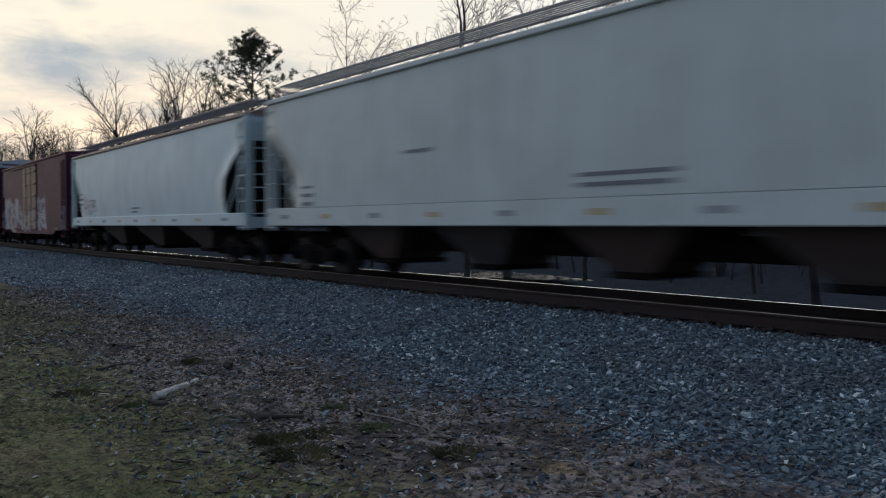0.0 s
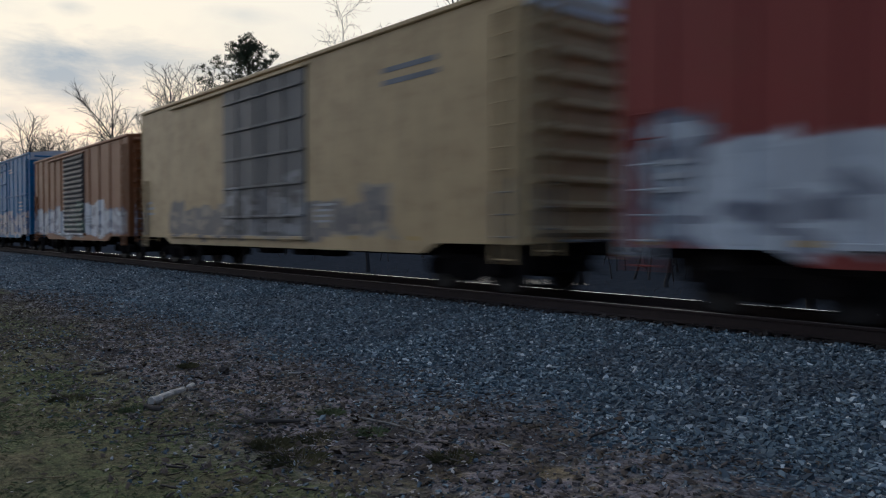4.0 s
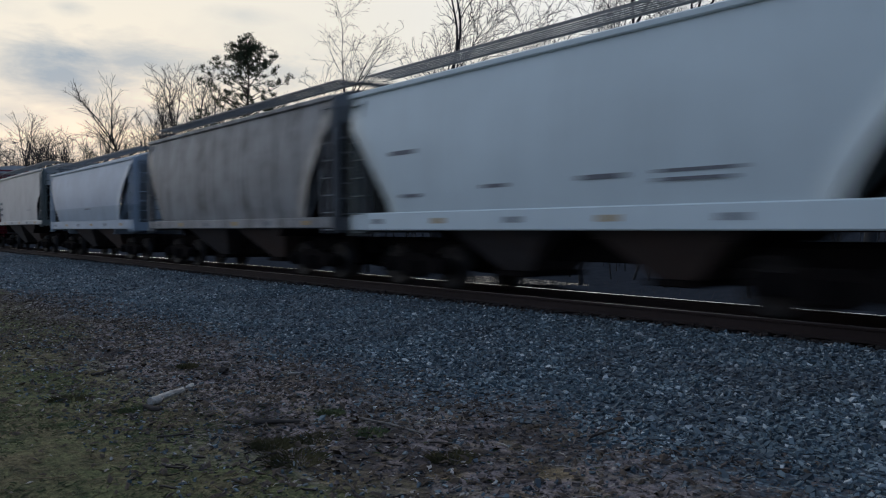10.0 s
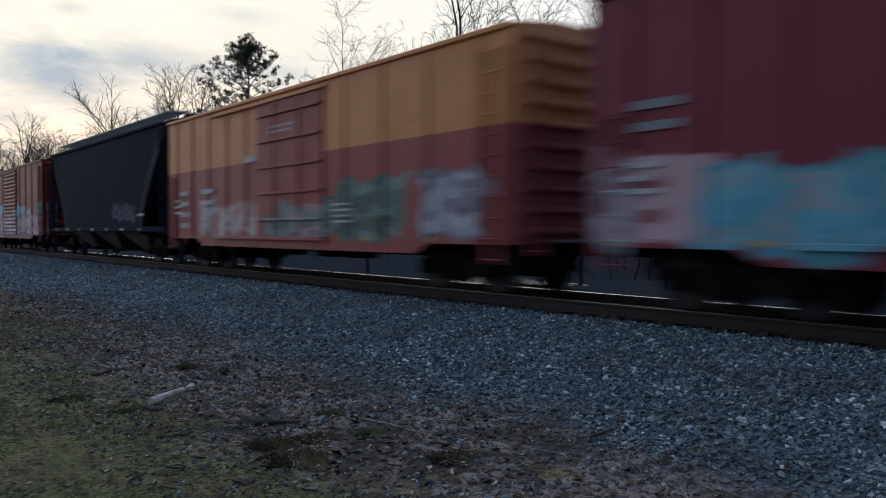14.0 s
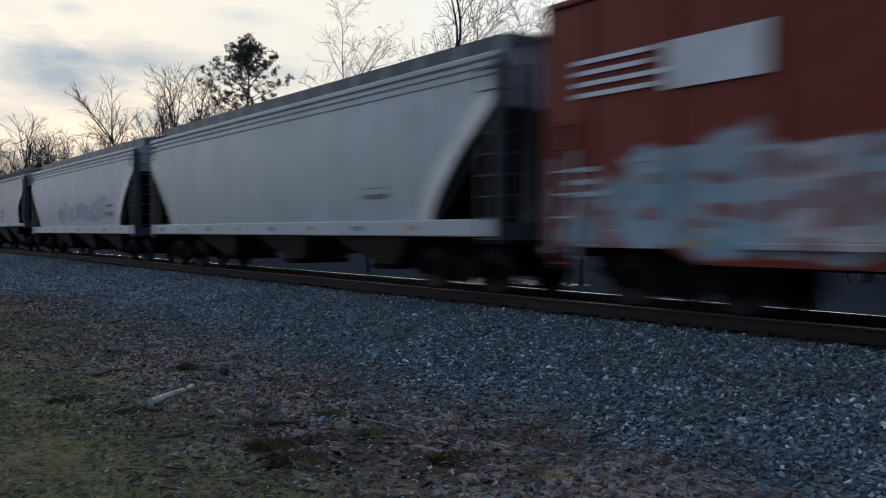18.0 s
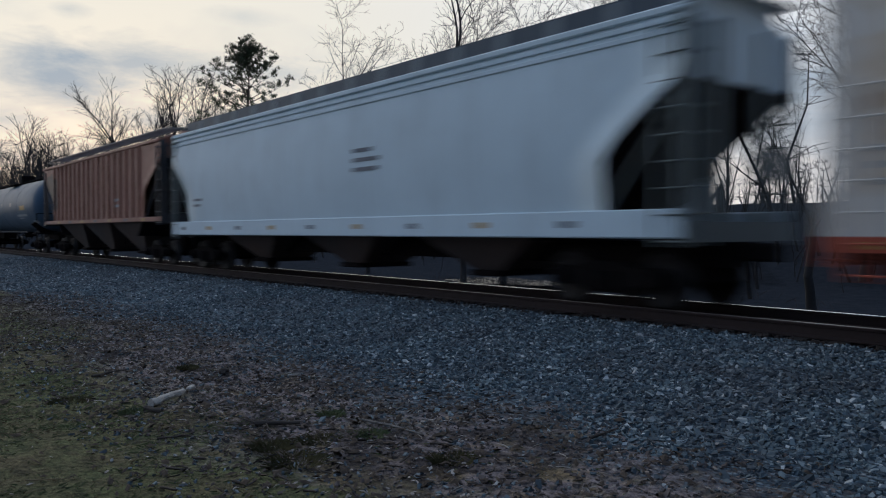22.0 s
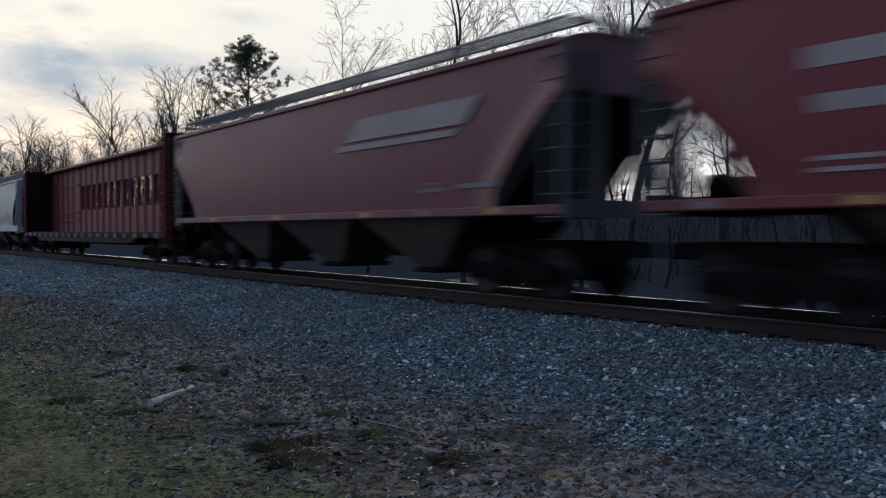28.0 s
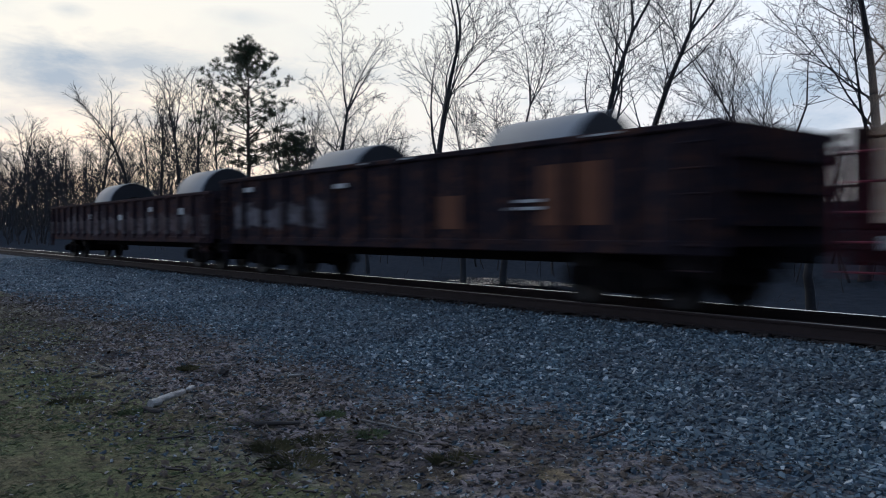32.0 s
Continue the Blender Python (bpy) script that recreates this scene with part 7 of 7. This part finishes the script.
def make_grass():
    rng = np.random.RandomState(12)
    vs, fs = [], []
    n = 0
    pts = []
    while len(pts) < 38000:
        x, y = rng.uniform(-24, -2.5), rng.uniform(-12.5, -6.2)
        w = -8.1 + 0.9 * min(1.0, max(0.0, (-x - 10) / 5)) + 0.6 * math.sin(x * 0.8) + 0.4 * math.sin(x * 2.1 + 2)
        d = math.hypot(x, y + 10.55)
        thick = 0.5 + 1.1 * noise.noise(Vector((x * 1.1, y * 1.6, 0.3))) + 0.5 * noise.noise(Vector((x * 4.0, y * 4.0, 2.1)))
        if rng.rand() < (0.95 if y < w else 0.14) * max(0.06, min(1.0, thick)) * min(1.0, 9.0 / d):
            pts.append((x, y))
    pts = np.array(pts)
    for (x, y), z in zip(pts.tolist(), (ground_height(pts[:, 0], pts[:, 1]) - 0.01).tolist()):
        h, a = rng.uniform(0.010, 0.034), rng.uniform(0, 6.283)
        dx, dy = math.cos(a) * 0.0035, math.sin(a) * 0.0035
        lx, ly = rng.normal(0, 0.028), rng.normal(0, 0.028)
        o = len(vs)
        vs += [(x - dx, y - dy, z), (x + dx, y + dy, z), (x + lx * 0.5, y + ly * 0.5, z + h * 0.7), (x + lx * 1.5, y + ly * 1.5, z + h)]
        fs += [(o, o + 1, o + 2), (o + 2, o + 1, o + 3)]
    for name, label, mat, pick in (("grass", "short thin winter grass beside the gravel", GRASS, lambda i: i % 10 < 7), ("dry_grass", "dry brown blades among the winter grass", DRY, lambda i: i % 10 >= 7)):
        me = bpy.data.meshes.new(name)
        me.from_pydata(vs, [], [f for f in fs if pick(f[0] // 4 if f[0] % 4 == 0 else (f[0] - 2) // 4)])
        me.materials.append(mat)
        tagged(new(name, me), label, "grass", kind="stuff")
    # fallen leaves and bark flakes: pale ones lie on top, dark ones rot in the dirt
    for name, label, mat, count, smin, smax in (("leaf_litter", "dry pale fallen leaves scattered on the dirt", LEAF, 5600, 0.009, 0.030), ("rotting_leaf_litter", "dark rotting leaves and bark flakes on the dirt", DARK_LEAF, 13000, 0.014, 0.055)):
        vs, fs = [], []
        lx, ly = rng.uniform(-22, -2, count), rng.uniform(-11.0, -5.2, count)
        for x, y, z in zip(lx.tolist(), ly.tolist(), ground_height(lx, ly).tolist()):
            core = math.exp(-((y + 7.3) / 1.3) ** 2) * (0.35 + 0.9 * max(0.0, 0.5 + noise.noise(Vector((x * 1.4, y * 1.4, 7.0)))))
            if rng.rand() > core + 0.10:
                continue
            s, a = rng.uniform(smin, smax), rng.uniform(0, 6.283)
            u, w = Vector((math.cos(a), math.sin(a), rng.normal(0, 0.3))) * s, Vector((-math.sin(a), math.cos(a), rng.normal(0, 0.3))) * s * rng.uniform(0.3, 0.65)
            c = Vector((x, y, z + rng.uniform(0.008, 0.025)))
            o = len(vs)
            vs += [tuple(c - u), tuple(c - u * 0.2 + w), tuple(c + u), tuple(c - u * 0.2 - w), tuple(c + Vector((0, 0, s * 0.3)))]
            fs += [(o, o + 3, o + 4), (o + 3, o + 2, o + 4), (o + 2, o + 1, o + 4), (o + 1, o, o + 4)]
        me = bpy.data.meshes.new(name)
        me.from_pydata(vs, [], fs)
        me.materials.append(mat)
        tagged(new(name, me), label, "leaves", kind="stuff")


make_grass()


# ---- loose things on the ground ----
def stick(name, label, pts, rad, mat, category="stick", twigs=0, seed=1):
    rng = random.Random(seed)
    segs, extra = [], []
    for i in range(len(pts) - 1):
        a, b = pts[i], pts[i + 1]
        n = 4
        p = a
        for j in range(n):
            e = a.lerp(b, (j + 1) / n) + Vector((rng.gauss(0, rad * .3), rng.gauss(0, rad * .3), 0))
            segs.append((p, e, rad * rng.uniform(.85, 1.1), rad * rng.uniform(.8, 1.0), 0))
            p = e
    for _ in range(twigs):
        p = pts[0].lerp(pts[-1], rng.random())
        e = p + Vector((rng.gauss(0, .12), rng.gauss(0, .12), rng.uniform(0.0, .05)))
        extra.append((p, e, rad * .4, rad * .2, 1))
    me = bpy.data.meshes.new("stem")
    k, vs, fs = 10, [], []
    rings = [segs[0][0]] + [s[1] for s in segs]
    for i, c in enumerate(rings):
        d = (rings[min(i + 1, len(rings) - 1)] - rings[max(i - 1, 0)]).normalized()
        u = d.orthogonal().normalized()
        v2 = d.cross(u)
        for j in range(k):
            a = 6.2832 * j / k
            rr = rad * rng.uniform(.88, 1.06) * (1.1 - 0.45 * i / (len(rings) - 1))
            vs.append(tuple(c + (u * math.cos(a) + v2 * math.sin(a)) * rr))
    for i in range(len(rings) - 1):
        fs += [(i * k + j, i * k + (j + 1) % k, (i + 1) * k + (j + 1) % k, (i + 1) * k + j) for j in range(k)]
    me.from_pydata(vs, [], fs)
    me.materials.append(mat)
    # cut faces
    ends = Shape()
    w = (pts[-1] - pts[0]).normalized()
    ends.tube(pts[0] - w * 0.004, pts[0] + w * 0.012, rad * 0.98, rad * 1.0, 10)
    far_end = Shape().tube(segs[-1][1] - w * 0.004, segs[-1][1] + w * 0.006, rad * 0.62, rad * 0.5, 10)
    root = tagged(new(name), label, category)
    part("stem", me, None, root)
    for sg in extra:
        part("twig", tube_mesh("twig", [sg], mat), None, root)
    part("cut_end", ends, mat, root)
    part("cut_end", far_end, mat, root)


stick("dead_branch", "thick bleached dead branch lying on bare dirt", [spot(264, 712, 0.065), spot(300, 698, 0.07), spot(338, 683, 0.07)], 0.036, DEADWOOD)
stick("dead_branch", "dark broken knot of a dead branch", [spot(254, 722, 0.03), spot(280, 726, 0.03)], 0.03, ROTWOOD, seed=12)
stick("dead_branch", "dark rotten branch lying on bare dirt", [spot(450, 748, 0.02), spot(528, 747, 0.02)], 0.022, ROTWOOD, twigs=4)
stick("dead_branch", "thin dark branch on the dirt", [spot(160, 664, 0.02), spot(215, 652, 0.02)], 0.014, ROTWOOD, twigs=3, seed=3)
stick("dead_branch", "weathered grey branch beside the gravel", [spot(640, 742, 0.02), spot(690, 752, 0.02), spot(745, 768, 0.02)], 0.011, plain("weathered_grey_wood", (0.17, 0.155, 0.14), 0.9, 0.0, 14.0, 0.4, 0.6), twigs=6, seed=5)
stick("straw_stalk", "long pale straw stalk lying in grass", [spot(40, 850, 0.03), spot(112, 847, 0.03)], 0.005, DRY, "straw")
stick("dead_branch", "short pale wood chip on gravel", [spot(509, 662, 0.02), spot(529, 661, 0.02)], 0.012, DEADWOOD, seed=8)
stick("dead_branch", "broken twig on the gravel edge", [spot(1045, 775, 0.02), spot(1095, 758, 0.05)], 0.012, ROTWOOD, twigs=3, seed=9)
stick("dead_branch", "broken twig at the grass edge", [spot(275, 775, 0.02), spot(330, 770, 0.02)], 0.009, ROTWOOD, twigs=2, seed=10)


def clump(name, label, place, size, seed, mat, category):
    rng = random.Random(seed)
    bm = bmesh.new()
    bmesh.ops.create_icosphere(bm, subdivisions=2, radius=size)
    for v in bm.verts:
        k = 0.75 + 0.5 * noise.noise(v.co * (2.2 / size) + Vector((seed, 0, 0)))
        v.co = Vector((v.co.x * k, v.co.y * k, max(-size * 0.4, v.co.z * k * 0.8)))
    me = bpy.data.meshes.new(name)
    bm.to_mesh(me)
    bm.free()
    me.materials.append(mat)
    ob = tagged(new(name, me), label, category)
    ob.location = place + Vector((0, 0, size * 0.3))


clump("stump", "small rotten dark tree stump in dirt", spot(394, 660), 0.075, 2, ROTWOOD, "stump")
clump("rock", "dark angular rock on the ballast", spot(1272, 668), 0.10, 3, plain("dark_rock", (0.05, 0.042, 0.042), 0.9, 0.0, 12.0, 0.4, 0.5), "rock")
clump("rock", "dark clod of earth at the grass edge", spot(232, 745), 0.06, 4, ROTWOOD, "rock")


def tuft(label, place, size, count, seed, mat):
    """A low tuft of grass and moss blades."""
    rng = random.Random(seed)
    vs, fs = [], []
    for _ in range(count):
        a, r = rng.uniform(0, 6.283), size * math.sqrt(rng.random())
        p = Vector((r * math.cos(a), r * math.sin(a), 0))
        tip = p * rng.uniform(1.0, 1.5) + Vector((rng.gauss(0, .02), rng.gauss(0, .02), rng.uniform(0.02, 0.075) * (1.2 - 0.6 * r / size)))
        s = Vector((-math.sin(a + 1), math.cos(a + 1), 0)) * 0.004
        o = len(vs)
        vs += [tuple(p - s), tuple(p + s), tuple(p.lerp(tip, 0.6) + s * 0.7 + Vector((0, 0, 0.008))), tuple(tip)]
        fs += [(o, o + 1, o + 2), (o, o + 2, o + 3)]
    me = bpy.data.meshes.new("grass_tuft")
    me.from_pydata(vs, [], fs)
    me.materials.append(mat)
    ob = tagged(new("grass_tuft", me), label, "grass", "grass tufts on the dirt")
    ob.location = place


MOSS = plain("yellow_green_moss", (0.085, 0.070, 0.026), 0.9, 0.0, 8.0, 0.4, 0.0, 0.01, (0.045, 0.045, 0.02))
for i, (px, py, sz) in enumerate(((520, 815, 0.20), (560, 780, 0.14), (650, 770, 0.12), (480, 790, 0.14), (800, 815, 0.15), (230, 730, 0.10), (120, 710, 0.16), (330, 650, 0.10), (585, 735, 0.10))):
    tuft("low yellow-green grass and moss tuft on dirt", spot(px, py) + Vector((0, 0, -0.01)), sz, 420, 60 + i, MOSS if i % 3 < 2 else GRASS)


# ---- ditch water behind the track ----
def make_water():
    m, n = material("ditch_water")
    pos = n.add("ShaderNodeNewGeometry").outputs["Position"]
    finish(n, (0.02, 0.022, 0.02), 0.06, 0.0, n.noise(pos, 2.2, 3), 0.5, 0.08)
    rng = random.Random(3)
    ring = []
    for i in range(48):
        a = 6.2832 * i / 48
        r = 1 + 0.18 * math.sin(3 * a + 1) + 0.1 * math.sin(7 * a)
        ring.append((-21.8 + 3.0 * r * math.cos(a), 10.0 + 1.5 * r * math.sin(a), -0.74))
    me = bpy.data.meshes.new("water")
    me.from_pydata(ring, [], [tuple(range(48))])
    me.materials.append(m)
    tagged(new("water", me), "still ditch water reflecting the evening sky", "water", kind="structure")
    segs = []
    for _ in range(420):
        x, y = (rng.uniform(-34, -8), rng.uniform(7.4, 12.2)) if rng.random() < 0.4 else (rng.uniform(-25, -18.5), rng.uniform(8.0, 10.5))
        p = Vector((x, y, -0.8))
        segs.append((p, p + Vector((rng.gauss(0, .12), rng.gauss(0, .12), rng.uniform(.08, .3))), 0.006, 0.003, 2))
    tagged(new("dry_reeds", tube_mesh("dry_reeds", segs, ROTWOOD)), "dry dark weeds along the ditch", "weeds", kind="stuff")


make_water()


# ---- motion of the train ----
def run_of_train(t):
    """Metres that the train has gone after t seconds."""
    u = t / 10.0
    return 214.482 * u -2.3957 * u * u +1.8253 * u ** 3 -0.4233 * u ** 4


def motions():
    times = [2.0 * i for i in range(17)]
    for car, place in CARS:
        walk(car, [(t, pose(run_of_train(t) - place, 0, 0)) for t in times])


motions()
